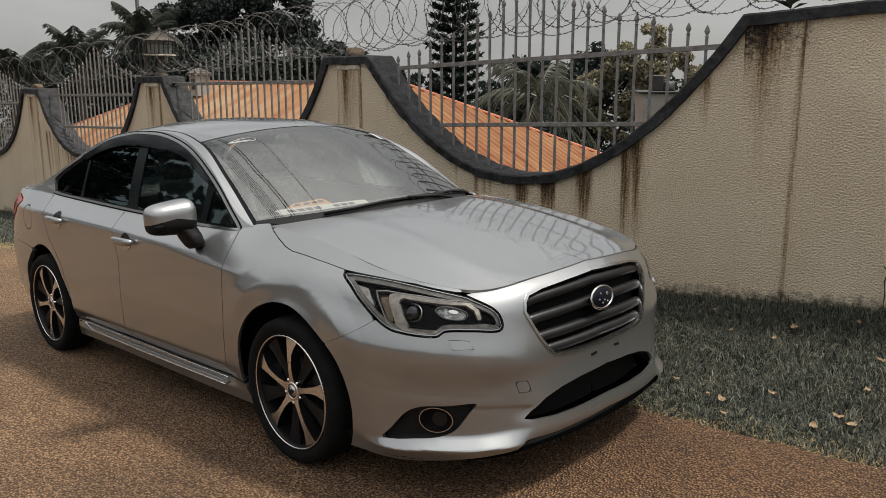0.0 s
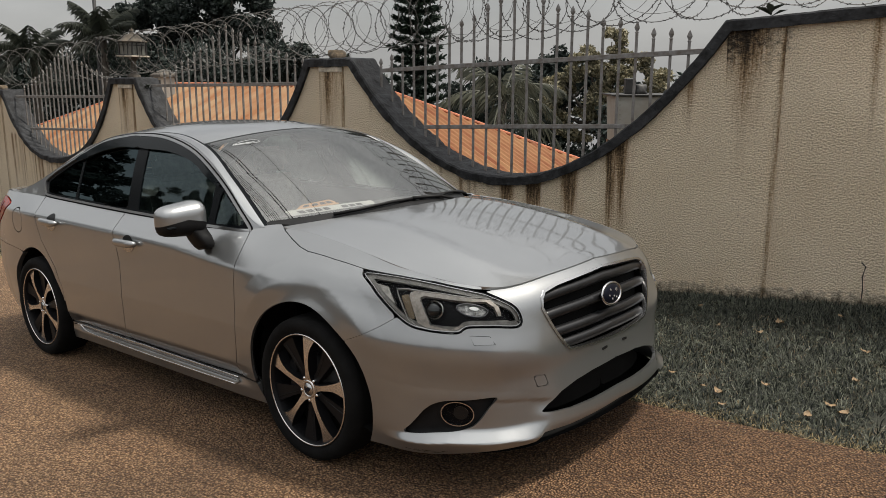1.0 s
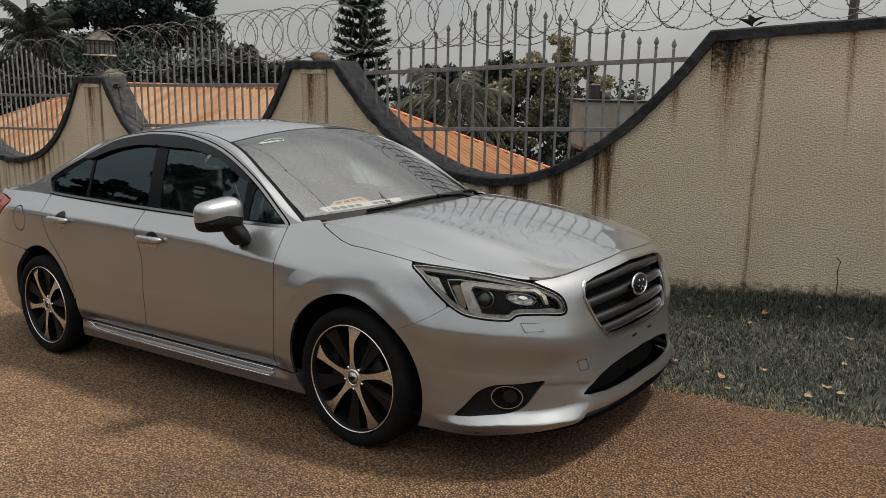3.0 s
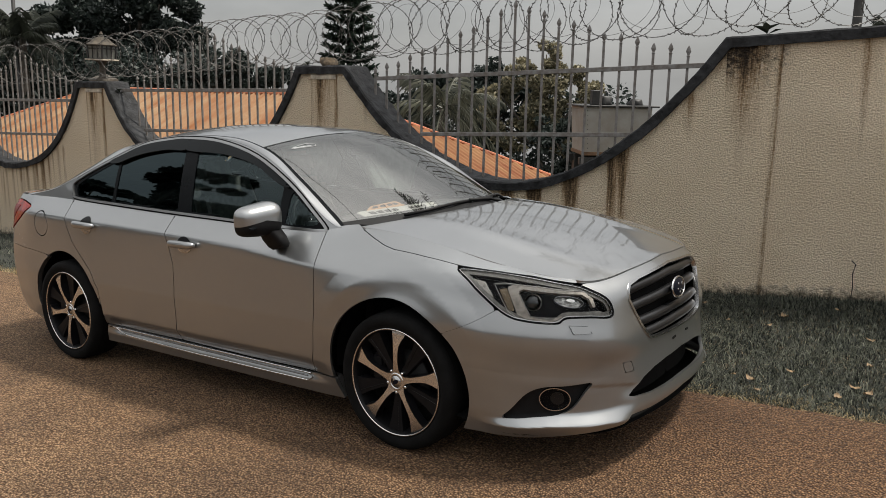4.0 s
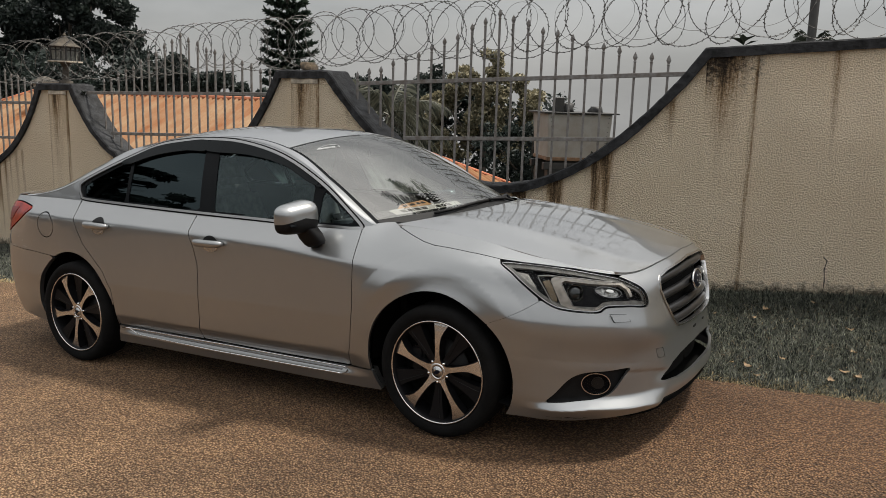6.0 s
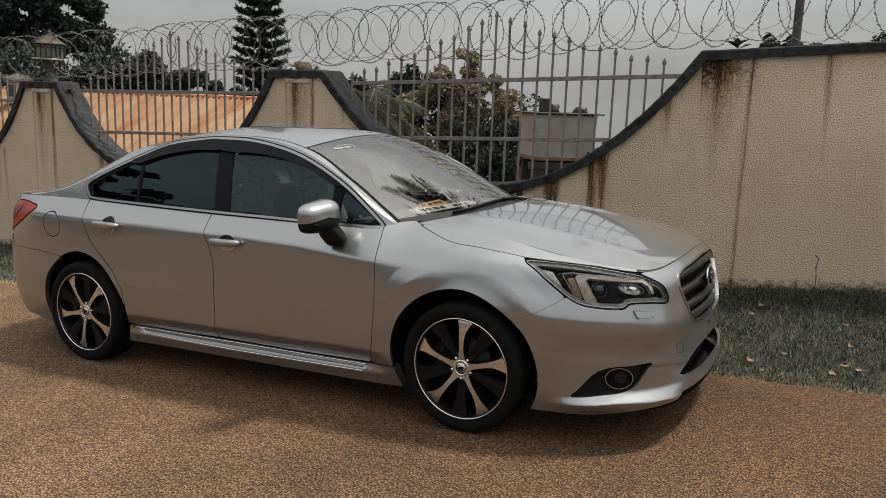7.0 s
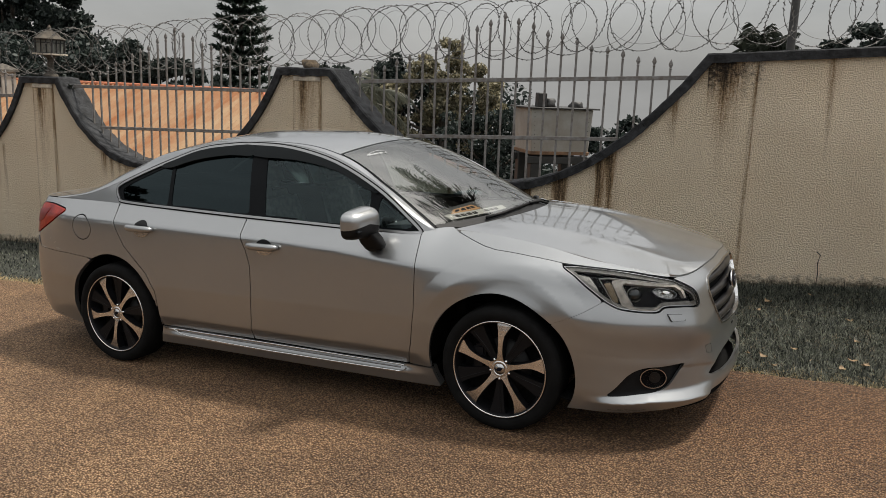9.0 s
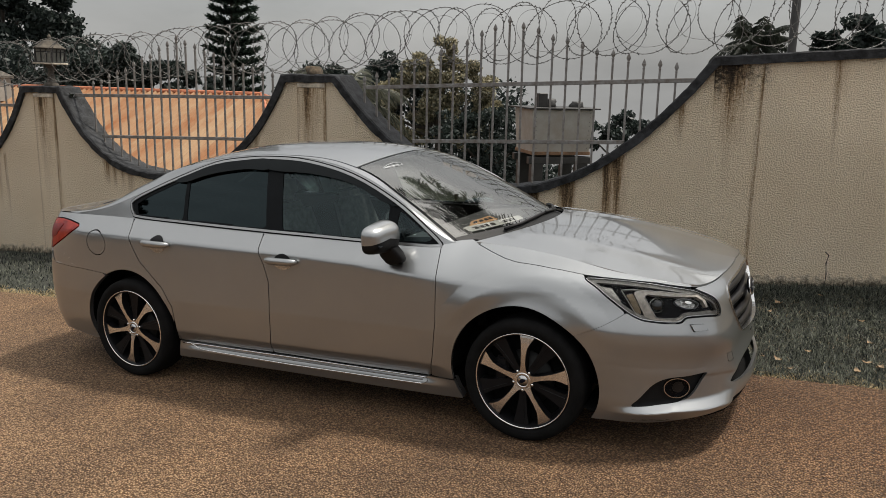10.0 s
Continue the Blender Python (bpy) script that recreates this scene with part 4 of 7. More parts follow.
def panel_arrays(chart, poly, res=0.03, holes=(), gap=0.0, out=0.0, lip=0.014):
    """Vertices, faces and normals of a panel on the car's right half."""
    P = np.asarray(poly, float)
    lo, hi = P.min(0) - res * 0.51, P.max(0) + res * 0.51
    nu, nv = max(2, int((hi[0] - lo[0]) / res) + 2), max(2, int((hi[1] - lo[1]) / res) + 2)
    U, W = np.meshgrid(np.linspace(lo[0], hi[0], nu), np.linspace(lo[1], hi[1], nv), indexing="ij")
    G = np.stack([U.ravel(), W.ravel()], 1)
    f = sdf(P, G) + gap
    for h in holes:
        f = np.maximum(f, -sdf(h, G) + gap)
    ids = np.arange(nu * nv).reshape(nu, nv)
    q = np.stack([ids[:-1, :-1], ids[1:, :-1], ids[1:, 1:], ids[:-1, 1:]], -1).reshape(-1, 4)
    T = np.concatenate([q[:, [0, 1, 2]], q[:, [0, 2, 3]]])
    s = f[T] < 0
    k = s.sum(1)
    tris = [tuple(t) for t in T[k == 3]]
    pts, made = [tuple(g) for g in G], {}

    def cut(i, j):
        key = (min(i, j), max(i, j))
        if key not in made:
            t = f[i] / (f[i] - f[j])
            made[key] = len(pts)
            pts.append(tuple(G[i] + (G[j] - G[i]) * t))
        return made[key]

    for t, sg in zip(T[(k > 0) & (k < 3)], s[(k > 0) & (k < 3)]):
        t = list(t)
        if sg.sum() == 1:
            i = int(np.argmax(sg))
            a, b, c = t[i], t[(i + 1) % 3], t[(i + 2) % 3]
            tris.append((a, cut(a, b), cut(a, c)))
        else:
            i = int(np.argmin(sg))
            a, b, c = t[i], t[(i + 1) % 3], t[(i + 2) % 3]
            x, y = cut(a, b), cut(a, c)
            tris += [(x, b, c), (x, c, y)]
    if not tris:
        return np.zeros((0, 3)), [], np.zeros((0, 3))
    used = sorted({i for t in tris for i in t})
    re = {o: i for i, o in enumerate(used)}
    tris = [tuple(re[i] for i in t) for t in tris]
    C = np.array([pts[i] for i in used])
    V = chart(C[:, 0], C[:, 1])
    N = surface_normals(chart, C)
    N *= np.sign(np.sum(N * (V - HUB), 1).mean() or 1)
    V = V + N * out
    t0 = tris[len(tris) // 2]
    if np.dot(np.cross(V[t0[1]] - V[t0[0]], V[t0[2]] - V[t0[0]]), N[t0[0]]) < 0:
        tris = [t[::-1] for t in tris]
    if lip > 0:
        count = {}
        for t in tris:
            for a, b in ((t[0], t[1]), (t[1], t[2]), (t[2], t[0])):
                count[(a, b)] = 1
        border = [(a, b) for a, b in count if (b, a) not in count]
        V2, N2, o = [], [], len(V)
        for a, b in border:
            e = np.cross(V[b] - V[a], N[a])
            e /= np.linalg.norm(e) + 1e-12
            V2 += [V[a], V[b], V[b] - N[b] * lip, V[a] - N[a] * lip]
            N2 += [e] * 4
            tris.append((o + 1, o, o + 3, o + 2))
            o += 4
        if V2:
            V, N = np.concatenate([V, np.array(V2)]), np.concatenate([N, np.array(N2)])
    return V, tris, N


def band_arrays(chart, loop, d_in, d_out, out=0.004, lip=0.008, closed=True):
    """A strip that follows an outline, between two offsets from it."""
    A, B = grow(loop, d_in), grow(loop, d_out)
    n = len(A)
    rows = []
    for P, h in ((A, out - lip), (A, out), (B, out), (B, out - lip)):
        q = chart(P[:, 0], P[:, 1])
        nn = surface_normals(chart, P)
        nn *= np.sign(np.sum(nn * (q - HUB), 1).mean() or 1)
        rows.append((q + nn * h, nn))
    V, N, F = [], [], []
    for k in range(3):
        o = len(V)
        side = rows[1][0] - rows[2][0] if k == 0 else rows[2][0] - rows[1][0]
        side = side / (np.linalg.norm(side, axis=1)[:, None] + 1e-9)
        nn = rows[1][1] if k == 1 else side
        for i in range(n):
            V += [rows[k][0][i], rows[k + 1][0][i]]
            N += [nn[i], nn[i]]
        for i in range(n if closed else n - 1):
            j = (i + 1) % n
            f = (o + 2 * i, o + 2 * j, o + 2 * j + 1, o + 2 * i + 1)
            g = np.cross(V[f[1]] - V[f[0]], V[f[3]] - V[f[0]])
            F.append(f if np.dot(g, nn[i]) > 0 else f[::-1])
    return np.array(V), F, np.array(N)


def panel_mesh(name, arrays, material, side):
    """side: -1 the right-hand piece, 1 the left-hand one, 0 both halves as one piece."""
    V, F, N = arrays
    M = np.array([1.0, -1.0, 1.0])
    if side == 1:
        V, N, F = V * M, N * M, [t[::-1] for t in F]
    if side == 0:
        o = len(V)
        F = F + [tuple(i + o for i in t[::-1]) for t in F]
        V, N = np.concatenate([V, V * M]), np.concatenate([N, N * M])
    return mesh(name, V, F, material, True, N)


CAR = Matrix.Translation((0, 0, 0.33 + 0.012)) @ pose(0, 0, 0, 0, -math.degrees(math.atan(SLOPE)), 0) @ Matrix.Translation((0, 0, -0.33))
car = new("car")
car.matrix_basis = CAR
tagged(car, "silver metallic four-door saloon car parked on the brown road", "car")


def pair(name, arrays, material, parent_pair=None, label=""):
    """The right-hand and left-hand piece."""
    made = []
    for i, side in enumerate((-1, 1)):
        made.append(part(name, panel_mesh(name, arrays, material, side), parent_pair[i] if parent_pair else car, label))
    return made


GAP = 0.0028
F_ARCH = oval(0.0, 0.345, 0.405, 0.405, 72)
R_ARCH = oval(-2.765, 0.305, 0.402, 0.380, 72)
A_GAP = [(-0.505, 0.974), (-0.482, 0.824), (-0.488, 0.60), (-0.515, 0.40), (-0.545, 0.268)]
B_GAP = [(-1.620, 0.268), (-1.600, 0.40), (-1.590, 0.60), (-1.592, 0.713), (-1.625, 0.82), (-1.668, 0.91), (-1.690, 0.974)]
R_EDGE = [(-2.765, 0.974), (-2.738, 0.93), (-2.722, 0.895), (-2.684, 0.827), (-2.628, 0.744), (-2.54, 0.675), (-2.44, 0.60), (-2.372, 0.50), (-2.352, 0.268)]
LAMP = smooth_loop([(0.316, 0.917), (0.385, 0.883), (0.45, 0.851), (0.536, 0.815), (0.60, 0.799), (0.66, 0.799), (0.735, 0.803), (0.802, 0.809), (0.842, 0.828), (0.95, 0.832), (1.062, 0.826), (1.071, 0.862), (1.038, 0.903), (0.968, 0.938), (0.888, 0.954), (0.686, 0.9585), (0.478, 0.9435)], 5)
SEAM = [(-0.335, 0.975), (-0.30, 0.960), (-0.22, 0.942), (-0.13, 0.924), (-0.06, 0.916), (0.13, 0.915), (0.32, 0.923), (0.53, 0.945), (0.69, 0.9585), (0.88, 0.9575), (1.0, 0.966)]
GRILLE = [(1.215, 0.914), (1.30, 0.924), (1.45, 0.928), (1.70, 0.930), (1.70, 0.655), (1.52, 0.662), (1.42, 0.668), (1.318, 0.680), (1.24, 0.770), (1.178, 0.858), (1.185, 0.885)]
INTAKE = [(1.136, 0.388), (1.175, 0.418), (1.247, 0.457), (1.34, 0.482), (1.451, 0.497), (1.70, 0.505), (1.70, 0.360), (1.45, 0.358), (1.30, 0.360), (1.19, 0.374)]
FOG = smooth_loop([(0.560, 0.298), (0.60, 0.350), (0.665, 0.435), (0.735, 0.476), (0.83, 0.488), (0.945, 0.498), (0.915, 0.45), (0.860, 0.374), (0.80, 0.345), (0.70, 0.325), (0.62, 0.305)], 5)
FOGLAMP = oval(0.787, 0.417, 0.066, 0.055)
TOWCAP = smooth_loop([(1.106, 0.577), (1.166, 0.566), (1.184, 0.505), (1.124, 0.513)], 1)
TAIL = smooth_loop([(-3.236, 0.915), (-3.34, 0.932), (-3.50, 0.940), (-3.66, 0.930), (-3.78, 0.915), (-3.80, 0.85), (-3.74, 0.785), (-3.62, 0.772), (-3.52, 0.795), (-3.36, 0.858)], 4)
FUEL = oval(-3.035, 0.835, 0.092, 0.070, 40, -12)

sill_in = panel_arrays(skirt, [(-3.10, 0.15), (-3.10, 0.985), (-0.30, 0.985), (-0.30, 0.15)], 0.06, [F_ARCH, R_ARCH], out=-0.020, lip=0)
part("inner_sill", panel_mesh("inner_sill", sill_in, M_SEAL, 0), car)

doors_f = pair("front_door", panel_arrays(skirt, A_GAP + [(-1.10, 0.262)] + B_GAP, 0.012, gap=GAP), M_PAINT)
doors_r = pair("rear_door", panel_arrays(skirt, B_GAP + R_EDGE + [(-2.0, 0.262)], 0.012, [R_ARCH], gap=GAP), M_PAINT)
sills = pair("sill", panel_arrays(skirt, [(-2.45, 0.262), (-1.1, 0.256), (-0.35, 0.262), (-0.35, 0.15), (-2.45, 0.15)], 0.012, [F_ARCH, R_ARCH], gap=0.001, lip=0.05), M_PAINT)
pair("trim_strip", panel_arrays(skirt, [(-2.33, 0.236), (-2.27, 0.251), (-1.5, 0.253), (-0.62, 0.251), (-0.56, 0.236), (-0.60, 0.212), (-1.5, 0.204), (-2.24, 0.208)], 0.012, out=0.008, lip=0.010), M_PAINT, sills)


def moulding(name, line, radius, out, material):
    """A half-round strip laid along a line on both flanks."""
    E = np.array(line, float)
    E = np.concatenate([np.linspace(E[k], E[k + 1], 24)[:-1] for k in range(len(E) - 1)] + [E[-1:]])
    q = skirt(E[:, 0], E[:, 1])
    nn = surface_normals(skirt, E)
    nn *= np.sign(np.sum(nn * (q - HUB), 1).mean() or 1)
    q = q + nn * out
    for sgn, owner in zip((1, -1), sills):
        part(name, mesh(name, *tube_arrays(q * np.array([1, sgn, 1]), radius, 8), material, True), owner)


moulding("chrome_line", [(-2.34, 0.252), (-1.5, 0.255), (-0.58, 0.252)], 0.0034, 0.008, M_CHROME)
moulding("trim_bar", [(-2.24, 0.238), (-1.5, 0.236), (-0.60, 0.236)], 0.0050, 0.007, M_DARKCHROME)
moulding("chrome_line", [(-2.28, 0.247), (-2.225, 0.224), (-2.16, 0.216), (-1.5, 0.210), (-0.60, 0.216)], 0.0032, 0.009, M_CHROME)

fender_outline = A_GAP[::-1] + [(-0.42, 0.978), (-0.345, 0.978)] + SEAM[1:7] + [(0.36, 0.90), (0.545, 0.820), (0.42, 0.740), (0.295, 0.655), (0.20, 0.50), (-0.20, 0.40), (-0.405, 0.268)]
pair("front_fender", panel_arrays(skirt, fender_outline, 0.012, [F_ARCH, grow(LAMP, 0.003)], gap=0.0014), M_PAINT)
bumper_outline = [(0.295, 0.655), (0.42, 0.740), (0.545, 0.820), (0.88, 0.953), (1.0, 0.962), (1.15, 0.966), (A_FRONT, 0.966), (A_FRONT, 0.285), (1.30, 0.272), (1.14, 0.285), (1.10, 0.240), (0.92, 0.225), (0.70, 0.192), (0.50, 0.170), (0.20, 0.15), (0.20, 0.55)]
cuts = [F_ARCH, grow(LAMP, 0.003), GRILLE, INTAKE, FOG, TOWCAP]
half_bumper = panel_arrays(skirt, bumper_outline, 0.0095, cuts, gap=0.0, lip=0.016)
front_bumper = part("front_bumper", panel_mesh("front_bumper", half_bumper, M_PAINT, 0), car)
part("tow_eye_cover", panel_mesh("tow_eye_cover", panel_arrays(skirt, TOWCAP, 0.012, gap=GAP), M_PAINT, -1), front_bumper)
part("tow_eye_cover", panel_mesh("tow_eye_cover", panel_arrays(skirt, TOWCAP, 0.012, gap=GAP), M_PAINT, 1), front_bumper)
WASHER = smooth_loop([(0.846, 0.803), (0.926, 0.803), (0.945, 0.780), (0.863, 0.776)], 1)
washers = pair("washer_cover", panel_arrays(skirt, WASHER, 0.01, out=0.010, lip=0.012), M_PAINT, [front_bumper] * 2)
pair("washer_seam", band_arrays(skirt, WASHER, 0.0, 0.0014, 0.003, 0.004), M_SEAL, washers)
for sgn in (-1, 1):
    me = panel_mesh("plate_hole", panel_arrays(skirt, smooth_loop([(1.528, 0.592), (1.566, 0.596), (1.568, 0.578), (1.530, 0.574)], 1), 0.008, out=0.003, lip=0.003), M_BLACK, sgn)
    part("plate_hole", me, front_bumper)

for k, (a, v, n) in enumerate(((0.60, 0.213, 0.11), (0.64, 0.204, 0.10), (0.70, 0.216, 0.05))):
    part("scuff", panel_mesh("scuff", panel_arrays(skirt, [(a, v), (a + n * 0.5, v + 0.003), (a + n, v + 0.007), (a + n * 0.55, v + 0.009), (a + 0.02, v + 0.004)], 0.006, out=0.0012, lip=0), M_SEAL, -1), front_bumper, "black scraped scuff")

# nose: dark backing, slats, frame and badge
grille = part("grille", panel_mesh("grille", panel_arrays(skirt, [(min(a, A_FRONT), v) for a, v in GRILLE], 0.03, out=-0.060, lip=0), M_SEAL, 0), car, "black radiator grille with satin grey wing slats")
frame_line = np.array([(A_FRONT, 0.930), (1.45, 0.928), (1.30, 0.924), (1.215, 0.914), (1.188, 0.892), (1.178, 0.858), (1.205, 0.818), (1.24, 0.770), (1.312, 0.684), (1.36, 0.674), (1.42, 0.668), (1.52, 0.662), (A_FRONT, 0.656)])
frame_line = np.concatenate([np.linspace(frame_line[i], frame_line[i + 1], 5)[:-1] for i in range(12)] + [frame_line[-1:]])
far_line = np.concatenate([frame_line[:1] + [(0.2, 0.0)], frame_line, frame_line[-1:] + [(0.2, 0.0)]])
frame_a = band_arrays(lambda a, v: skirt(np.minimum(a, A_FRONT), v), far_line, -0.009, 0.002, 0.004, 0.024, False)
part("grille_frame", panel_mesh("grille_frame", frame_a, M_BEZEL, 0), grille, "bright chrome grille surround")
for i in range(4):
    v0 = 0.692 + 0.056 * i
    lo_a = np.interp(v0 + 0.018, [0.66, 0.69, 0.77, 0.862, 0.915], [1.40, 1.325, 1.262, 1.207, 1.24])
    aa = np.linspace(lo_a - 0.012, A_FRONT, 26)
    q = skirt(aa, np.full(26, v0 + 0.018)) - np.array([0.036, 0.0, 0.0])
    q = np.concatenate([q, (q * np.array([1, -1, 1]))[::-1][1:]])
    V, F = tube_arrays(q, 0.0225, 12)
    part("slat", mesh("slat", V, F, M_SATIN, True), grille)
bm = bmesh.new()
bmesh.ops.create_uvsphere(bm, u_segments=32, v_segments=12, radius=1.0)
for v in bm.verts:
    v.co = Vector((v.co.x * 0.018, v.co.y * 0.078, v.co.z * 0.046))
badge_m = pose(1.012, 0, 0.704, 0, -10, 0)
badge = part("badge", from_bm("badge", bm, M_BADGE, True), grille, "dark blue oval badge in a chrome ring", badge_m)
V, F = tube_arrays([(0.004, 0.078 * math.cos(a), 0.046 * math.sin(a)) for a in np.linspace(0, 2 * math.pi, 40, endpoint=False)], 0.0065, 8, True)
part("badge_ring", mesh("badge_ring", V, F, M_BEZEL, True), badge)
for y, z, s in ((0.025, 0.012, 1.0), (-0.02, 0.018, 0.7), (-0.035, -0.005, 0.6), (0.0, -0.012, 0.6), (0.02, -0.02, 0.6), (-0.015, -0.022, 0.6)):
    part("star", box("star", 0.004, 0.013 * s, 0.013 * s, M_TRIM, 0.001), badge, m=pose(0.0165, y, z, 45, 0, 0))

intake = part("lower_intake", panel_mesh("lower_intake", panel_arrays(skirt, [(min(a, A_FRONT), v) for a, v in grow(INTAKE, 0.01)], 0.03, out=-0.09, lip=0), M_SEAL, 0), car, "plain black lower intake")

fogs = pair("fog_recess", panel_arrays(skirt, grow(FOG, 0.008), 0.02, out=-0.028, lip=0), M_BLACK, None, "black fog lamp recess")
pair("fog_ring", band_arrays(skirt, FOGLAMP, -0.002, 0.002, -0.008, 0.022), M_BEZEL, fogs, "thin chrome ring")
pair("fog_reflector", panel_arrays(skirt, FOGLAMP, 0.012, out=-0.026, lip=0), M_LAMPDARK, fogs)
pair("fog_bulb", panel_arrays(skirt, oval(0.800, 0.417, 0.030, 0.030), 0.008, out=-0.023, lip=0.002), M_SATIN, fogs)
pair("fog_lens", panel_arrays(skirt, FOGLAMP, 0.012, out=-0.016, lip=0), M_LENS, fogs)

# headlamps: dark housing, light guide, projectors, amber corner, clear lens
lamps = pair("headlamp", panel_arrays(skirt, grow(LAMP, 0.006), 0.018, out=-0.048, lip=0), M_LAMPDARK, None, "clear headlamp with dark housing and white light guide")
pair("lamp_bezel", band_arrays(skirt, LAMP, -0.004, -0.001, -0.005, 0.035), M_LAMPDARK, lamps)
pair("bezel_line", band_arrays(skirt, LAMP, -0.0065, -0.004, -0.007, 0.006), M_BEZEL, lamps)
pair("lamp_liner", band_arrays(skirt, LAMP, -0.020, -0.005, -0.016, 0.012), M_LINER, lamps)
pair("light_guide", panel_arrays(skirt, [(0.571, 0.904), (0.590, 0.868), (0.622, 0.816), (0.66, 0.808), (0.777, 0.810), (0.826, 0.832), (0.815, 0.835), (0.770, 0.816), (0.679, 0.818), (0.650, 0.852), (0.622, 0.895), (0.64, 0.908), (0.720, 0.912), (0.928, 0.918), (0.962, 0.900), (0.975, 0.866), (0.992, 0.866), (0.984, 0.902), (0.945, 0.930), (0.723, 0.928), (0.60, 0.918)], 0.010, out=-0.014, lip=0.020), M_GUIDE, lamps)
for edge in ([(0.945, 0.931), (0.723, 0.929), (0.56, 0.915), (0.507, 0.903), (0.545, 0.858), (0.580, 0.818), (0.620, 0.805), (0.692, 0.804), (0.777, 0.806), (0.828, 0.829)], [(0.625, 0.897), (0.652, 0.853), (0.681, 0.819)]):
    E = np.array(edge)
    E = np.concatenate([np.linspace(E[k], E[k + 1], 5)[:-1] for k in range(len(E) - 1)] + [E[-1:]])
    pair("guide_line", band_arrays(skirt, E, -0.0012, 0.0012, -0.011, 0.010, False), M_DRL, lamps)
pair("guide_edge", panel_arrays(skirt, [(0.532, 0.890), (0.569, 0.900), (0.590, 0.862), (0.610, 0.824), (0.582, 0.820), (0.556, 0.855)], 0.010, out=-0.020, lip=0.018), M_AMBER, lamps)
pair("corner_reflector", panel_arrays(skirt, [(0.362, 0.900), (0.457, 0.904), (0.490, 0.872), (0.518, 0.838), (0.476, 0.846), (0.441, 0.859)], 0.010, out=-0.022, lip=0.015), M_GUIDE_EDGE, lamps)
rib = panel_arrays(skirt, [(0.835, 0.836), (0.905, 0.850), (0.985, 0.854), (1.03, 0.848), (1.02, 0.836), (0.86, 0.834)], 0.010, out=-0.022, lip=0.012)
pair("inner_reflector", rib, M_GUIDE_EDGE, lamps)
pair("side_reflector", band_arrays(skirt, oval(0.862, 0.888, 0.070, 0.022, 40, -3), -0.0010, 0.0010, -0.022, 0.02), M_DARKCHROME, lamps)
pair("side_bowl", panel_arrays(skirt, oval(0.862, 0.888, 0.066, 0.020, 30, -3), 0.010, out=-0.036, lip=0.01), M_BOWL, lamps)
pair("side_bulb", panel_arrays(skirt, oval(0.868, 0.893, 0.022, 0.007, 20, -3), 0.006, out=-0.022, lip=0.014), M_REFLECT, lamps)


def ball_on(chart, a, v, out, r, squash, name, material):
    """A dome set in the surface on each side."""
    p = chart(np.array([a]), np.array([v]))[0]
    nrm = surface_normals(chart, np.array([[a, v]]))[0]
    nrm *= np.sign(np.dot(nrm, p - HUB))
    meshes = []
    for sgn in (1, -1):
        bm = bmesh.new()
        bmesh.ops.create_uvsphere(bm, u_segments=24, v_segments=12, radius=r)
        n3 = Vector((nrm[0], nrm[1] * sgn, nrm[2]))
        rot = n3.to_track_quat("Z", "Y").to_matrix()
        c = Vector((p[0], p[1] * sgn, p[2])) + n3 * out
        for w in bm.verts:
            w.co = rot @ Vector((w.co.x, w.co.y, w.co.z * squash)) + c
        meshes.append(from_bm(name, bm, material, True))
    return meshes


for nm, mt, a, v, o, r, q in (("projector_ring", M_REFLECT, 0.690, 0.868, -0.034, 0.0385, 0.30), ("projector", M_GLOSSBLACK, 0.690, 0.868, -0.028, 0.034, 0.55), ("projector_lens", M_BULB, 0.690, 0.868, -0.019, 0.034, 0.6)):
    for me, lp in zip(ball_on(skirt, a, v, o, r, q, nm, mt), lamps):
        part(nm, me, lp)
pair("lamp_lens", panel_arrays(skirt, grow(LAMP, -0.001), 0.016, out=-0.001, lip=0), M_LENS, lamps)

# rear
quarter_outline = R_EDGE[::-1] + [(-3.30, 0.971), (-3.66, 0.971), (-3.66, 0.785), (-3.56, 0.765), (-3.515, 0.690), (-3.30, 0.676), (-3.186, 0.672), (-2.95, 0.650), (-2.76, 0.60), (-2.40, 0.268)]
quarters = pair("rear_quarter", panel_arrays(skirt, quarter_outline, 0.014, [R_ARCH, TAIL, FUEL], gap=GAP), M_PAINT)
pair("fuel_flap", panel_arrays(skirt, FUEL, 0.016, gap=GAP), M_PAINT, quarters)
rb = panel_arrays(skirt, [(A_REAR, 0.70), (-3.70, 0.70), (-3.60, 0.765), (-3.515, 0.690), (-3.30, 0.676), (-3.186, 0.672), (-2.95, 0.650), (-2.76, 0.55), (-2.80, 0.15), (A_REAR, 0.15)], 0.028, [R_ARCH, TAIL], gap=0.0, lip=0.03)
part("rear_bumper", panel_mesh("rear_bumper", rb, M_PAINT, 0), car)
part("boot_face", panel_mesh("boot_face", panel_arrays(skirt, [(A_REAR, 0.971), (-3.665, 0.971), (-3.665, 0.775), (-3.70, 0.705), (A_REAR, 0.705)], 0.03, [TAIL], gap=0.0), M_PAINT, 0), car)
tails = pair("tail_lamp", panel_arrays(skirt, TAIL, 0.018, gap=GAP, out=0.004, lip=0.02), M_REDLENS, None, "red wrap-around tail lamp")
pair("tail_reflector", panel_arrays(skirt, [(-3.42, 0.915), (-3.62, 0.90), (-3.62, 0.83), (-3.50, 0.85)], 0.016, out=0.0065, lip=0.003), mat("deep_red_lens", (0.16, 0.006, 0.006), 0.3, vary=0.2, scale=20, spec=0.25), tails)

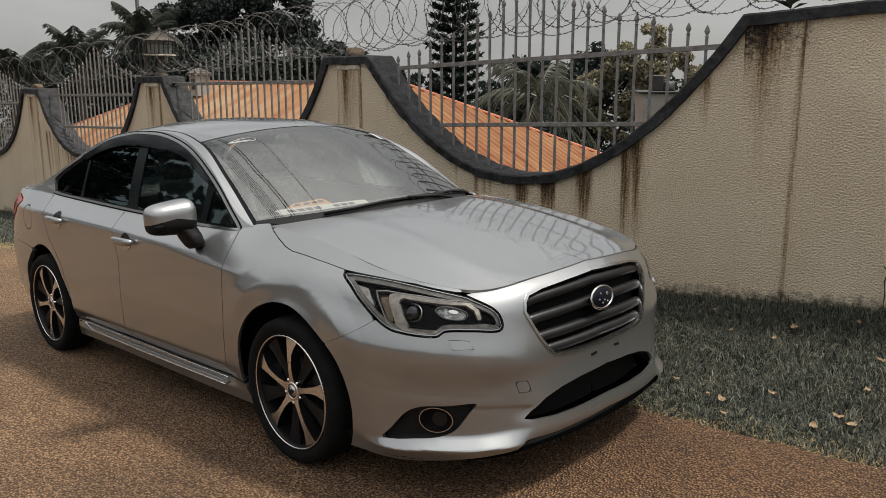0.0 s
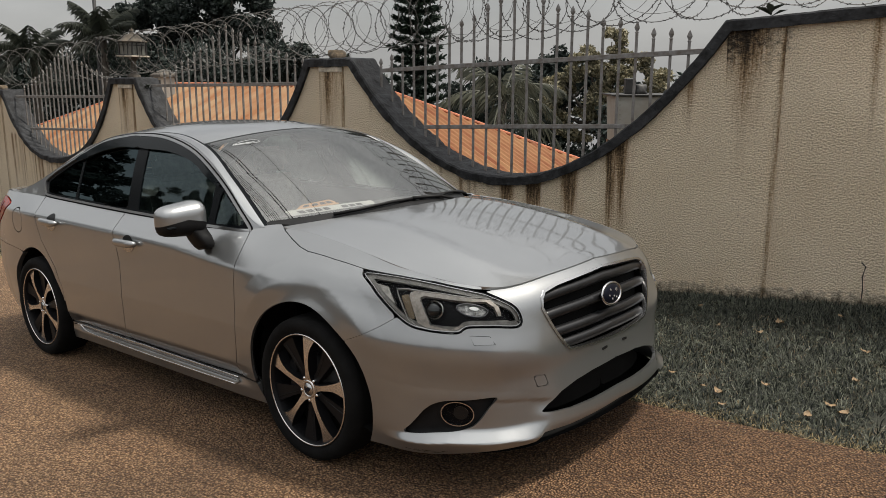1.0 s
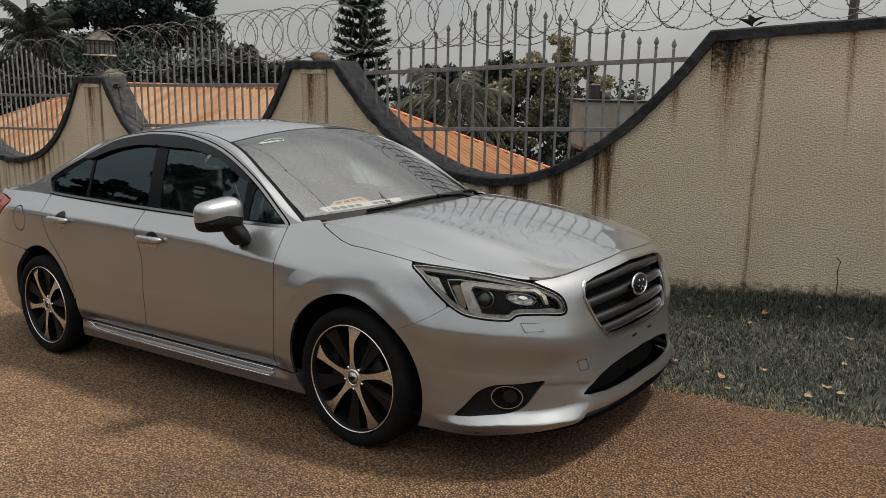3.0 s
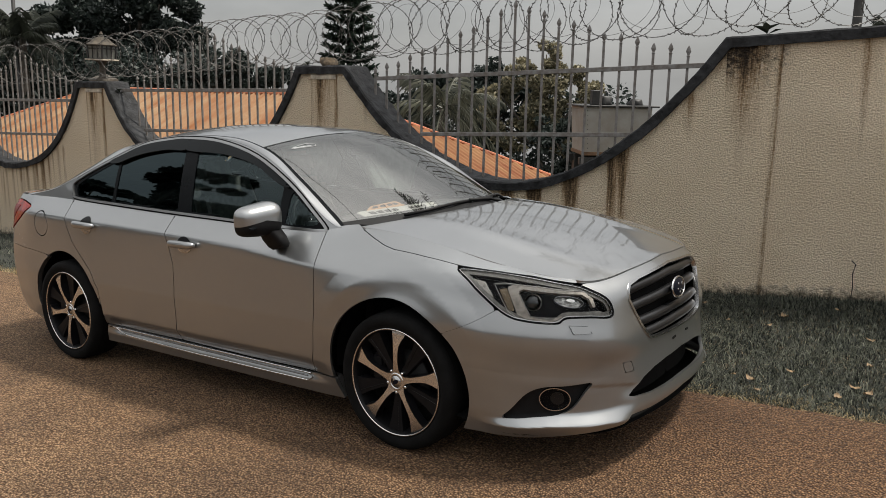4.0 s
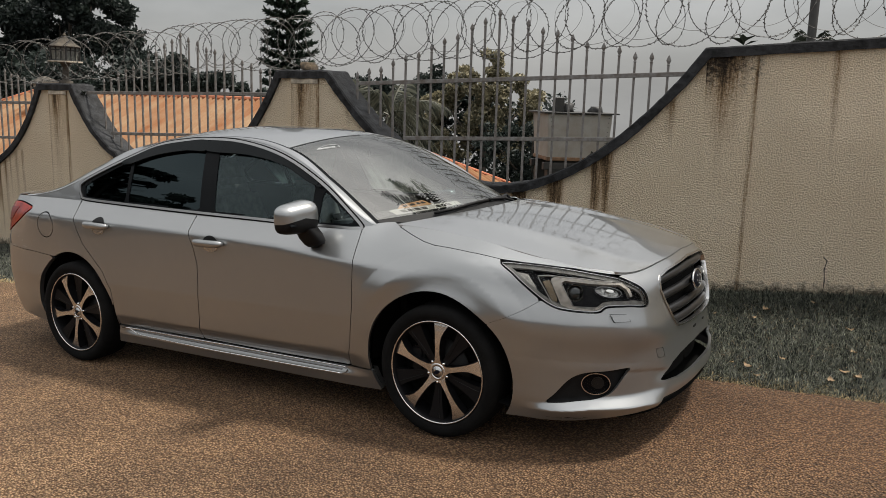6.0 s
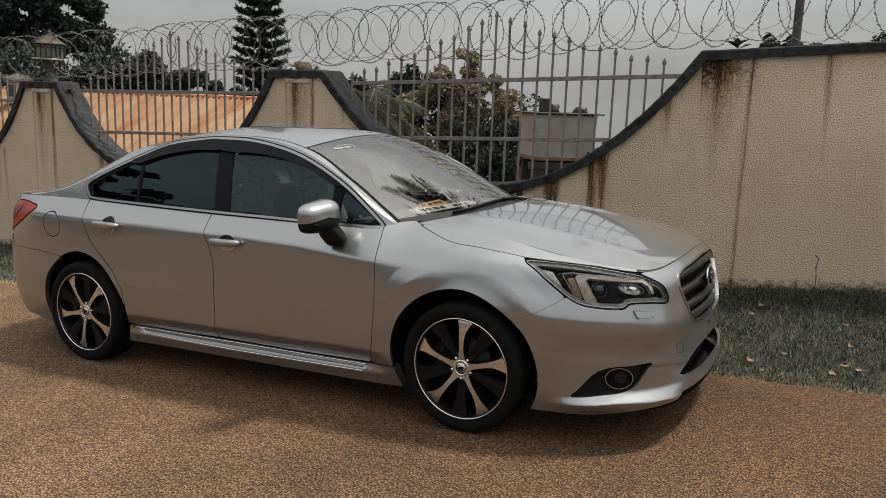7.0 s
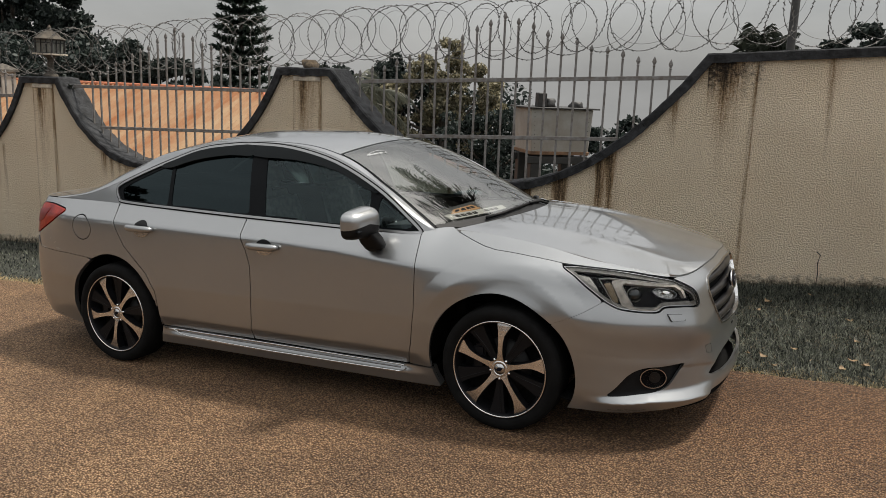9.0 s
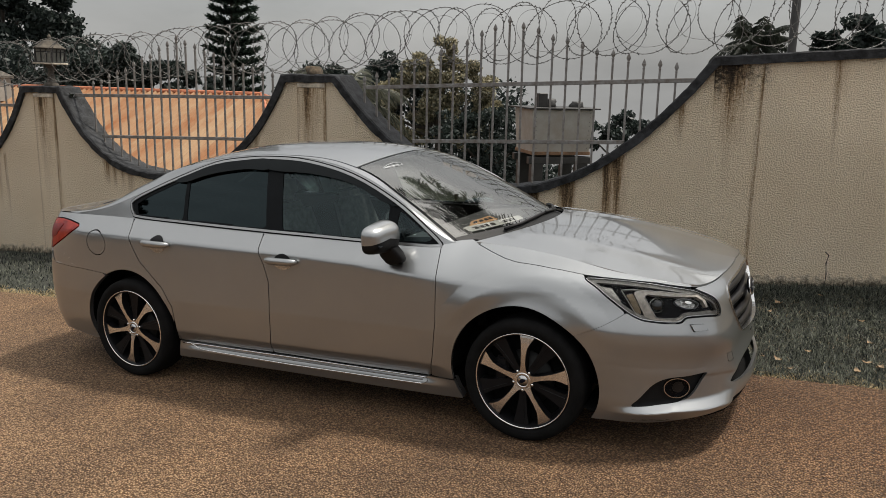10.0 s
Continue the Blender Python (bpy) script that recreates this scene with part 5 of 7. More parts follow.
# scratches beside the bumper's seam
for a, v, da, dv in ((-3.62, 0.775, 0.10, -0.075), (-3.52, 0.700, 0.11, -0.008), (-3.36, 0.722, 0.05, 0.020), (-3.33, 0.700, 0.07, -0.006), (-3.41, 0.745, 0.03, 0.016)):
    part("scratch", panel_mesh("scratch", panel_arrays(skirt, [(a, v), (a + da * 0.5, v + dv * 0.5 + 0.004), (a + da, v + dv), (a + da * 0.5, v + dv * 0.5 - 0.004)], 0.006, out=0.0015, lip=0), M_STICKER, -1), car, "pale scratch in the paint")

# top surfaces
bon = panel_arrays(bonnet, [(0.010, -1.0), (0.010, 0.0), (0.997, 0.0), (0.997, -1.0)], 0.020, gap=0.0, lip=0.012)
rim_of_bonnet = panel_arrays(skirt, SEAM + [(1.0, 0.9715), (-0.335, 0.9715)], 0.012, gap=0.0010, lip=0.012)
bon = (np.concatenate([bon[0], rim_of_bonnet[0]]), bon[1] + [tuple(i + len(bon[0]) for i in f) for f in rim_of_bonnet[1]], np.concatenate([bon[2], rim_of_bonnet[2]]))
part("bonnet", panel_mesh("bonnet", bon, M_PAINT, 0), car)
part("scuttle", panel_mesh("scuttle", panel_arrays(canopy, [(-0.06, -0.985), (-0.06, 0), (0.055, 0), (0.050, -0.985)], 0.03, out=0.002, lip=0.01), M_BLACK, 0), car, "black plastic scuttle panel")
screen = part("windscreen", panel_mesh("windscreen", panel_arrays(canopy, [(0.03, -0.975), (0.03, 0), (1.0, 0), (1.0, -0.975)], 0.03, lip=0), M_SCREEN, 0), car, "clear windscreen reflecting wires and sky")
screen.visible_shadow = False
fr_t = panel_arrays(canopy, [(0.0, -1.0), (0.0, 0), (1.012, 0), (1.012, -1.0)], 0.02, [[(0.062, -0.955), (0.075, -0.90), (0.085, 0.2), (0.945, 0.2), (0.95, -0.93), (0.93, -0.955)]], out=-0.003, lip=0)
part("screen_border", panel_mesh("screen_border", fr_t, M_GLOSSBLACK, 0), screen)
part("roof", panel_mesh("roof", panel_arrays(canopy, [(1.016, -0.985), (1.016, 0), (2.0, 0), (2.0, -0.985)], 0.03, lip=0.012), M_PAINT, 0), car)
part("rear_window", panel_mesh("rear_window", panel_arrays(canopy, [(2.01, -0.97), (2.01, 0), (2.96, 0), (2.96, -0.97)], 0.04, lip=0.0), M_DARKGLASS, 0), car, "dark rear window")
part("boot_lid", panel_mesh("boot_lid", panel_arrays(canopy, [(2.97, -0.99), (2.97, 0), (4.0, 0), (4.0, -0.99)], 0.03, lip=0.0), M_PAINT, 0), car)
pair("roof_rail", panel_arrays(rail_strip, [(-3.40, 0.0), (-3.40, 0.985), (-0.43, 0.985), (-0.43, 0.0)], 0.03, lip=0.010), M_PAINT)

# door glass line: chrome outline, black frames, panes, smoked visors
WIN = np.array([(-0.503, 0.970), (-0.60, 1.060), (-0.816, 1.203), (-1.119, 1.333), (-1.46, 1.408), (-1.743, 1.426), (-1.944, 1.418), (-2.169, 1.388), (-2.472, 1.284), (-2.697, 1.194), (-2.790, 1.146), (-2.800, 1.115), (-2.770, 1.068), (-2.70, 1.044), (-2.20, 1.022), (-1.66, 1.003), (-1.10, 0.988), (-0.62, 0.975)])
WIN = smooth_loop(WIN, 4)
ax = np.linspace(-0.44, -3.30, 70)
az = np.maximum(hermite(AX[:, 0], AX[:, 1], ax), edge_at(ax)[:, 1])
top_line = [(x, z - 0.002) for x, z in zip(ax, az)]
belt = [(x, float(edge_at(np.array([x]))[0, 1]) - 0.004) for x in np.linspace(-3.30, -0.44, 16)]
pair("upper_flank", panel_arrays(flank, top_line + belt, 0.010, [grow(WIN, -0.001)], lip=0.010), M_PAINT)
winframes = pair("window_frame", panel_arrays(flank, WIN, 0.02, [[(-0.545, 0.995), (-0.60, 1.038), (-0.782, 1.160), (-0.785, 0.995)], [(-0.835, 1.000), (-0.845, 1.180), (-1.119, 1.302), (-1.46, 1.378), (-1.640, 1.388), (-1.560, 1.018)], [(-1.680, 1.022), (-1.755, 1.392), (-1.944, 1.388), (-2.169, 1.358), (-2.345, 1.300), (-2.315, 1.045)], [(-2.345, 1.046), (-2.372, 1.292), (-2.472, 1.258), (-2.680, 1.170), (-2.760, 1.125), (-2.735, 1.070), (-2.66, 1.058)]], out=-0.004, lip=0.012), M_GLOSSBLACK)
pair("chrome_outline", band_arrays(flank, WIN, -0.007, 0.006, 0.006, 0.010), M_TRIM, winframes, "bright chrome window line")
pair("outline_seal", band_arrays(flank, WIN, 0.006, 0.013, 0.002, 0.006), M_SEAL, winframes)
for poly, mt in (([(-0.54, 0.985), (-0.60, 1.045), (-0.79, 1.170), (-0.79, 0.985)], M_SIDEGLASS), ([(-0.825, 0.99), (-0.838, 1.19), (-1.119, 1.31), (-1.46, 1.386), (-1.65, 1.396), (-1.555, 1.01)], M_SIDEGLASS), ([(-1.675, 1.015), (-1.75, 1.40), (-1.944, 1.396), (-2.169, 1.365), (-2.345, 1.306), (-2.312, 1.04)], M_DARKGLASS), ([(-2.34, 1.04), (-2.368, 1.298), (-2.472, 1.264), (-2.68, 1.176), (-2.765, 1.125), (-2.735, 1.064), (-2.66, 1.052)], M_DARKGLASS)):
    for o in pair("window_glass", panel_arrays(flank, poly, 0.025, out=-0.008, lip=0), mt):
        o.visible_shadow = False
pair("weather_visor", panel_arrays(flank, smooth_loop([(-0.80, 1.170), (-0.825, 1.196), (-1.119, 1.324), (-1.46, 1.398), (-1.735, 1.410), (-1.722, 1.352), (-1.40, 1.335), (-1.104, 1.284), (-0.90, 1.200)], 3), 0.016, out=0.014, lip=0.012), M_SMOKE, winframes, "smoked weather visor")
pair("weather_visor", panel_arrays(flank, smooth_loop([(-1.748, 1.416), (-1.944, 1.408), (-2.169, 1.378), (-2.35, 1.318), (-2.46, 1.276), (-2.37, 1.268), (-2.24, 1.305), (-2.097, 1.334), (-1.90, 1.355), (-1.735, 1.355)], 3), 0.016, out=0.014, lip=0.012), M_SMOKE, winframes, "smoked weather visor")

# door handles: grip over a flat cup, shade and glint put in as colour
for (a, v), owners in (((-1.487, 0.850), doors_f), ((-2.475, 0.869), doors_r)):
    cup = oval(a + 0.005, v - 0.004, 0.066, 0.050, 40)
    pair("handle_cup", panel_arrays(skirt, cup[:21], 0.006, out=0.0015, lip=0), M_BLACK, owners, "flat black upper half of the handle cup, shade put in as colour")
    pair("cup_sheen", panel_arrays(skirt, cup[20:], 0.006, out=0.0035, lip=0.003), M_BEZEL, owners)
    for k, sgn in enumerate((-1, 1)):
        p = skirt(np.array([a]), np.array([v]))[0]
        grip = []
        for t in np.linspace(-1, 1, 17):
            q = skirt(np.array([a + 0.112 * t]), np.array([v + 0.006 + 0.002 * t]))[0]
            q[1] -= 0.030 * (1 - abs(t) ** 6) + 0.004
            grip.append(q * np.array([1, -sgn, 1]))
        V, F = tube_arrays(grip, 0.022 * (1 - 0.55 * np.abs(np.linspace(-1, 1, 17)) ** 8), 10)
        c = np.mean(grip, axis=0)
        V[:, 1] = c[1] + (V[:, 1] - c[1]) * 0.8
        part("door_handle", mesh("door_handle", V, F, M_PAINT, True), owners[k])


# ---- wheels ----
def wheel(spin):
    w = new("wheel")
    w.parent = car
    prof = [(0.255, -0.085), (0.262, -0.100), (0.285, -0.112), (0.312, -0.108), (0.326, -0.090), (0.3305, -0.06), (0.3315, 0.0), (0.3305, 0.06), (0.326, 0.090), (0.312, 0.108), (0.285, 0.112), (0.262, 0.100), (0.252, 0.085)]
    part("tyre", lathe("tyre", prof, M_TYRE, 64), w)
    for z in (-0.055, -0.018, 0.018, 0.055):
        part("tread_groove", lathe("tread_groove", [(0.3318, z - 0.004), (0.3324, z), (0.3318, z + 0.004)], M_SEAL, 64), w)
    rim = part("rim", lathe("rim", [(0.258, 0.098), (0.2555, 0.103), (0.250, 0.101), (0.244, 0.085), (0.236, 0.03), (0.225, -0.03), (0.235, -0.09)], M_GUNMETAL, 64), w)
    part("rim_edge", lathe("rim_edge", [(0.259, 0.099), (0.2575, 0.1045), (0.2535, 0.1045), (0.251, 0.1005)], M_ALLOY, 72), rim, "machined bright rim edge")
    part("rim_floor", lathe("rim_floor", [(0.24, 0.005), (0.05, 0.0), (0.0005, 0.0)], M_SEAL, 40), rim)
    part("brake_disc", lathe("brake_disc", [(0.150, 0.012), (0.150, 0.030), (0.085, 0.030), (0.07, 0.045), (0.0005, 0.045)], M_DISC, 40), w)
    caliper = box("brake_caliper", 0.07, 0.16, 0.05, M_GUNMETAL, 0.012, 2)
    part("brake_caliper", caliper, w, m=pose(-0.125, 0.03, 0.04))
    # spokes: flared blade with bright face and dark flanks
    sect = [(0.036, -0.026, 0.026), (0.060, -0.015, 0.015), (0.100, -0.012, 0.011), (0.145, -0.014, 0.0115), (0.180, -0.020, 0.013), (0.208, -0.034, 0.016), (0.234, -0.052, 0.021), (0.2535, -0.060, 0.025)]
    face, side = [], []
    for r, lo, hi in sect:
        z = 0.086 + 0.016 * math.sin(math.pi * min(1, r / 0.255)) ** 0.8 - 0.012 * (1 - r / 0.255)
        z = min(z, 0.099)
        face.append(((r, lo, z), (r, hi, z)))
    V = [p for a, b in face for p in (a, b)] + [(p[0], p[1] * 1.12, p[2] - 0.05) for a, b in face for p in (a, b)]
    n = len(face)
    F_face = [(2 * i, 2 * i + 2, 2 * i + 3, 2 * i + 1) for i in range(n - 1)]
    F_side = [(2 * i + 2, 2 * i, 2 * n + 2 * i, 2 * n + 2 * i + 2) for i in range(n - 1)] + [(2 * i + 1, 2 * i + 3, 2 * n + 2 * i + 3, 2 * n + 2 * i + 1) for i in range(n - 1)]
    blade = mesh("spoke", V[:2 * n], F_face, M_ALLOY)
    flank_me = mesh("spoke_flank", V, F_side, M_GUNMETAL)
    web = [(0.040, 0.018, 0.070), (0.10, 0.020, 0.072), (0.19, 0.032, 0.078), (0.250, 0.046, 0.084)]
    V = [p for r, w, z in web for p in ((r, -w, z), (r, w, z))] + [p for r, w, z in web for p in ((r, -w, z - 0.05), (r, w, z - 0.05))]
    F = [(2 * i, 2 * i + 2, 2 * i + 3, 2 * i + 1) for i in range(3)] + [(2 * i + 2, 2 * i, 8 + 2 * i, 10 + 2 * i) for i in range(3)] + [(2 * i + 1, 2 * i + 3, 11 + 2 * i, 9 + 2 * i) for i in range(3)]
    pocket = mesh("black_spoke", V, F, M_GUNMETAL)
    ridge = mesh("spoke_ridge", *tube_arrays([(0.09, 0.004, 0.0735), (0.17, 0.012, 0.0785), (0.235, 0.020, 0.0845)], 0.0014, 4), M_DISC)
    for i in range(5):
        turn = pose(0, 0, 0, 0, 0, spin + 72 * i)
        s = part("spoke", blade, rim, m=turn)
        part("spoke_flank", flank_me, rim, m=turn)
        part("black_spoke", pocket, rim, m=pose(0, 0, 0, 0, 0, spin + 72 * i + 36))
        part("spoke_ridge", ridge, rim, m=pose(0, 0, 0, 0, 0, spin + 72 * i + 36))
        part("wheel_nut", lathe("wheel_nut", [(0.009, 0.0), (0.009, 0.02), (0.006, 0.024), (0.0005, 0.025)], M_CHROME, 8), rim, m=pose(0, 0, 0, 0, 0, spin + 72 * i + 36) @ pose(0.054, 0, 0.062))
    part("hub", lathe("hub", [(0.045, 0.05), (0.044, 0.084), (0.040, 0.0875), (0.031, 0.088), (0.030, 0.084), (0.0005, 0.084)], M_ALLOY, 32), rim)
    part("hub_cap", lathe("hub_cap", [(0.029, 0.084), (0.028, 0.0885), (0.0005, 0.0895)], M_BEZEL, 24), rim)
    emblem = mesh("hub_emblem", [(0.017 * math.cos(q), 0.010 * math.sin(q), 0.0912) for q in np.linspace(0, 2 * math.pi, 20, endpoint=False)], [tuple(range(20))], M_BADGE)
    part("hub_emblem", emblem, rim, m=pose(0, 0, 0, 0, 0, 20))
    return w


for x, y, spin in ((0, -1, 87), (-2.75, -1, 47), (0, 1, 20), (-2.75, 1, 65)):
    w = wheel(spin)
    w.matrix_basis = pose(x, y * 0.808, 0.312, 90 if y < 0 else -90, 0, 0)
    tagged(w, "dark alloy wheel with five bright machined spokes")

# wheel housings and floor
for x, arch_r in ((0.0, 0.43), (-2.765, 0.43)):
    for sgn in (-1, 1):
        V, F = [], []
        for i in range(25):
            a = math.pi * (-0.03 + 1.06 * i / 24)
            for y in (0.60, 0.885 if abs(a - math.pi / 2) < 1.1 else 0.83):
                V.append((x + arch_r * math.cos(a), sgn * y, 0.34 + arch_r * 0.99 * math.sin(a)))
        F = [(2 * i, 2 * i + 2, 2 * i + 3, 2 * i + 1) for i in range(24)]
        part("wheel_housing", mesh("wheel_housing", V, F, M_SEAL, True), car)
part("underbody", box("underbody", 4.30, 1.20, 0.40, M_SEAL, 0.05, 2), car, m=pose(-1.38, 0, 0.42))
part("floor_pan", box("floor_pan", 1.95, 1.66, 0.08, M_SEAL, 0.02), car, m=pose(-1.38, 0, 0.19))
for a0, a1, z, back in ((0.42, A_FRONT, 0.175, 0.30), (A_REAR, -3.15, 0.225, -3.05)):
    line = skirt(np.linspace(a0, a1, 24), np.full(24, 0.25))
    inner = line[:, :2] * 0.985
    V = [(x, y, z) for x, y in inner] + [(x, -y, z) for x, y in inner] + [(back, y, z + 0.03) for _, y in inner] + [(back, -y, z + 0.03) for _, y in inner]
    F = [(i, i + 1, 49 + i, 48 + i) for i in range(23)] + [(24 + i, 25 + i, 73 + i, 72 + i) for i in range(23)]
    part("undertray", mesh("undertray", V, F, M_SEAL), car)
part("bulkhead", box("bulkhead", 0.05, 1.45, 0.42, M_SEAL, 0.01), car, m=pose(-0.30, 0, 0.74))

# ---- cabin ----
def seat(x, y):
    s = new("seat")
    s.parent = car
    s.matrix_basis = pose(x, y, 0.40)
    part("cushion", box("cushion", 0.52, 0.50, 0.16, M_SEAT, 0.05, 3), s, m=pose(0, 0, 0.10, 0, -8, 0))
    part("backrest", box("backrest", 0.15, 0.50, 0.62, M_SEAT, 0.06, 3, 0.8), s, m=pose(-0.32, 0, 0.42, 0, -18, 0))
    part("headrest", box("headrest", 0.10, 0.27, 0.17, M_SEAT, 0.04, 3), s, m=pose(-0.455, 0, 0.815, 0, -14, 0))
    return tagged(s, "grey cloth front seat")


seat(-1.40, -0.37)
seat(-1.40, 0.37)
part("rear_bench", box("rear_bench", 0.50, 1.28, 0.18, M_SEAT, 0.06, 3), car, m=pose(-2.25, 0, 0.50))
part("rear_backrest", box("rear_backrest", 0.14, 1.26, 0.62, M_SEAT, 0.06, 3), car, m=pose(-2.58, 0, 0.84, 0, -24, 0))
part("parcel_shelf", box("parcel_shelf", 0.45, 1.22, 0.03, M_DASH, 0.008), car, m=pose(-2.90, 0, 1.11))
dash = part("dashboard", box("dashboard", 0.58, 1.40, 0.24, M_DASH, 0.08, 4), car, m=pose(-0.60, 0, 0.875, 0, -4, 0))
V, F = tube_arrays([(0, 0.18 * math.cos(a), 0.18 * math.sin(a)) for a in np.linspace(0, 2 * math.pi, 40, endpoint=False)], 0.015, 8, True)
sw = part("steering_wheel", mesh("steering_wheel", V, F, M_BLACK, True), car, m=pose(-0.96, -0.37, 0.93, 0, -25, 0))
part("wheel_boss", box("wheel_boss", 0.05, 0.16, 0.12, M_BLACK, 0.03, 2), sw)
part("column", box("column", 0.25, 0.06, 0.06, M_BLACK, 0.02), sw, m=pose(0.14, 0, 0))
part("rear_view_mirror", box("rear_view_mirror", 0.03, 0.24, 0.06, M_BLACK, 0.012, 2), car, m=pose(-0.93, 0.0, 1.335, 0, 10, 0))
part("sensor_housing", box("sensor_housing", 0.13, 0.20, 0.04, M_BLACK, 0.012, 2), car, m=pose(-0.97, 0.0, 1.370, 0, 24, 0))
part("headlining", panel_mesh("headlining", panel_arrays(canopy, [(1.02, -0.93), (1.02, 0), (1.98, 0), (1.98, -0.93)], 0.06, out=-0.03, lip=0), mat("pale_headlining", (0.42, 0.41, 0.39), 0.9, vary=0.08, scale=30), 0), car)
for sgn in (-1, 1):
    part("pillar_trim", panel_mesh("pillar_trim", panel_arrays(rail_strip, [(-2.95, 0.1), (-2.95, 0.9), (-0.50, 0.9), (-0.50, 0.1)], 0.06, out=-0.022, lip=0), M_DASH, sgn), car)

# plates lying behind the glass, lettering as plain bars
def loose_plate(material, corners, out, label, bars):
    """corners on the screen: upper outer, upper inner, lower inner, lower outer."""
    C = np.array(corners)
    at = lambda u, w: tuple((C[0] * (1 - u) + C[1] * u) * (1 - w) + (C[3] * (1 - u) + C[2] * u) * w)
    e = part("number_plate", panel_mesh("number_plate", panel_arrays(canopy, corners, 0.02, out=out, lip=0.003), material, -1), car, label)
    for a, b in bars:
        part("lettering_bar", panel_mesh("lettering_bar", panel_arrays(canopy, [at(a, 0.26), at(b, 0.26), at(b, 0.70), at(a, 0.70)], 0.008, out=out + 0.0015, lip=0), M_BLACK, -1), e)


loose_plate(M_PLATE, [(0.138, -0.850), (0.124, -0.245), (0.082, -0.248), (0.080, -0.815)], -0.012, "white number plate lying against the windscreen", [(0.10, 0.17), (0.19, 0.26), (0.28, 0.35), (0.37, 0.44), (0.58, 0.65), (0.67, 0.74), (0.76, 0.83)])
loose_plate(M_PLATE_O, [(0.180, -0.715), (0.190, -0.515), (0.144, -0.472), (0.142, -0.775)], -0.020, "orange number plate behind the white one", [(0.12, 0.28), (0.36, 0.52), (0.58, 0.72), (0.76, 0.9)])


# ---- door mirrors ----
def door_mirror(sgn):
    e = new("door_mirror")
    e.parent = car
    # head: a rounded block, flat towards the rear, slimmer at its tip
    V, F = [], []
    nu, nv = 40, 24
    for i in range(nu):
        a = 2 * math.pi * i / nu
        for j in range(nv + 1):
            b = -math.pi / 2 + math.pi * j / nv
            d = np.array([math.sin(b), math.cos(b) * math.cos(a), math.cos(b) * math.sin(a)])
            d = d / (np.sum(np.abs(d) ** 4.4) ** (1 / 4.4))
            x = d[0] * (0.092 if d[0] > 0 else 0.042)
            tip = 0.5 + 0.5 * d[1]                       # 1 at the outer end
            fall = 0.6 * max(d[0], 0.0) ** 2 * 0.5
            V.append((x * (1 - 0.25 * tip) - 0.018 * tip, sgn * 0.120 * d[1] * (1 - 0.10 * max(d[0], 0.0)), d[2] * (0.094 - (0.030 if d[2] > 0 else 0.014) * tip) * (1 - fall) + 0.002))
    for i in range(nu):
        for j in range(nv):
            q = (i * (nv + 1) + j, ((i + 1) % nu) * (nv + 1) + j, ((i + 1) % nu) * (nv + 1) + j + 1, i * (nv + 1) + j + 1)
            F.append(q if sgn > 0 else q[::-1])
    V = np.array(V)
    low = lambda k: math.sin(2 * math.pi * ((k // nv) + 0.5) / nu) < -0.30
    part("mirror_cap", mesh("mirror_cap", V, [f for k, f in enumerate(F) if not low(k)], M_PAINT, True), e)
    part("mirror_base", mesh("mirror_base", V * 0.99, [f for k, f in enumerate(F) if low(k)], M_BLACK, True), e)
    part("mirror_glass", box("mirror_glass", 0.004, 0.150, 0.095, M_CHROME, 0.001), e, m=pose(-0.046, 0, 0.0))
    part("indicator", box("indicator", 0.012, 0.11, 0.014, M_GLOSSBLACK, 0.004), e, m=pose(0.052, sgn * 0.055, -0.030, 0, 0, -10 * sgn))
    V, F, n = [], [], 20
    for z, cx, deep, hx, hy in ((0.010, 0.004, 0.062, 0.055, 0.050), (-0.055, 0.012, 0.066, 0.057, 0.048), (-0.100, 0.032, 0.080, 0.060, 0.044), (-0.136, 0.050, 0.090, 0.055, 0.038), (-0.152, 0.056, 0.094, 0.042, 0.028), (-0.155, 0.058, 0.095, 0.010, 0.006)):
        for q in np.linspace(0, 2 * math.pi, n, endpoint=False):
            c, d = math.cos(q), math.sin(q)
            V.append((cx + hx * math.copysign(abs(c) ** 0.6, c), sgn * (-deep + hy * math.copysign(abs(d) ** 0.6, d)), z + 0.25 * hx * c * (z < -0.09)))
    rows = len(V) // n
    F = [(r * n + i, (r + 1) * n + i, (r + 1) * n + (i + 1) % n, r * n + (i + 1) % n) for r in range(rows - 1) for i in range(n)]
    part("mirror_arm", mesh("mirror_arm", V, F if sgn > 0 else [f[::-1] for f in F], M_BLACK, True), e)
    return e


dm = door_mirror(-1)
dm.matrix_basis = pose(-0.773, -0.992, 1.040)
tagged(dm, "silver door mirror with black underside")
dm = door_mirror(1)
dm.matrix_basis = pose(-1.02, 0.925, 0.935, 0, 0, 76)
tagged(dm, "silver door mirror folded back against the car")

# wipers and stickers on the screen
def wiper(pts):
    P = np.array([canopy(np.array([r]), np.array([s]))[0] + np.array([0.010, 0, 0.014]) for r, s in pts])
    V, F = tube_arrays(P, 0.009, 6)
    return mesh("wiper", V, F, M_BLACK, True)


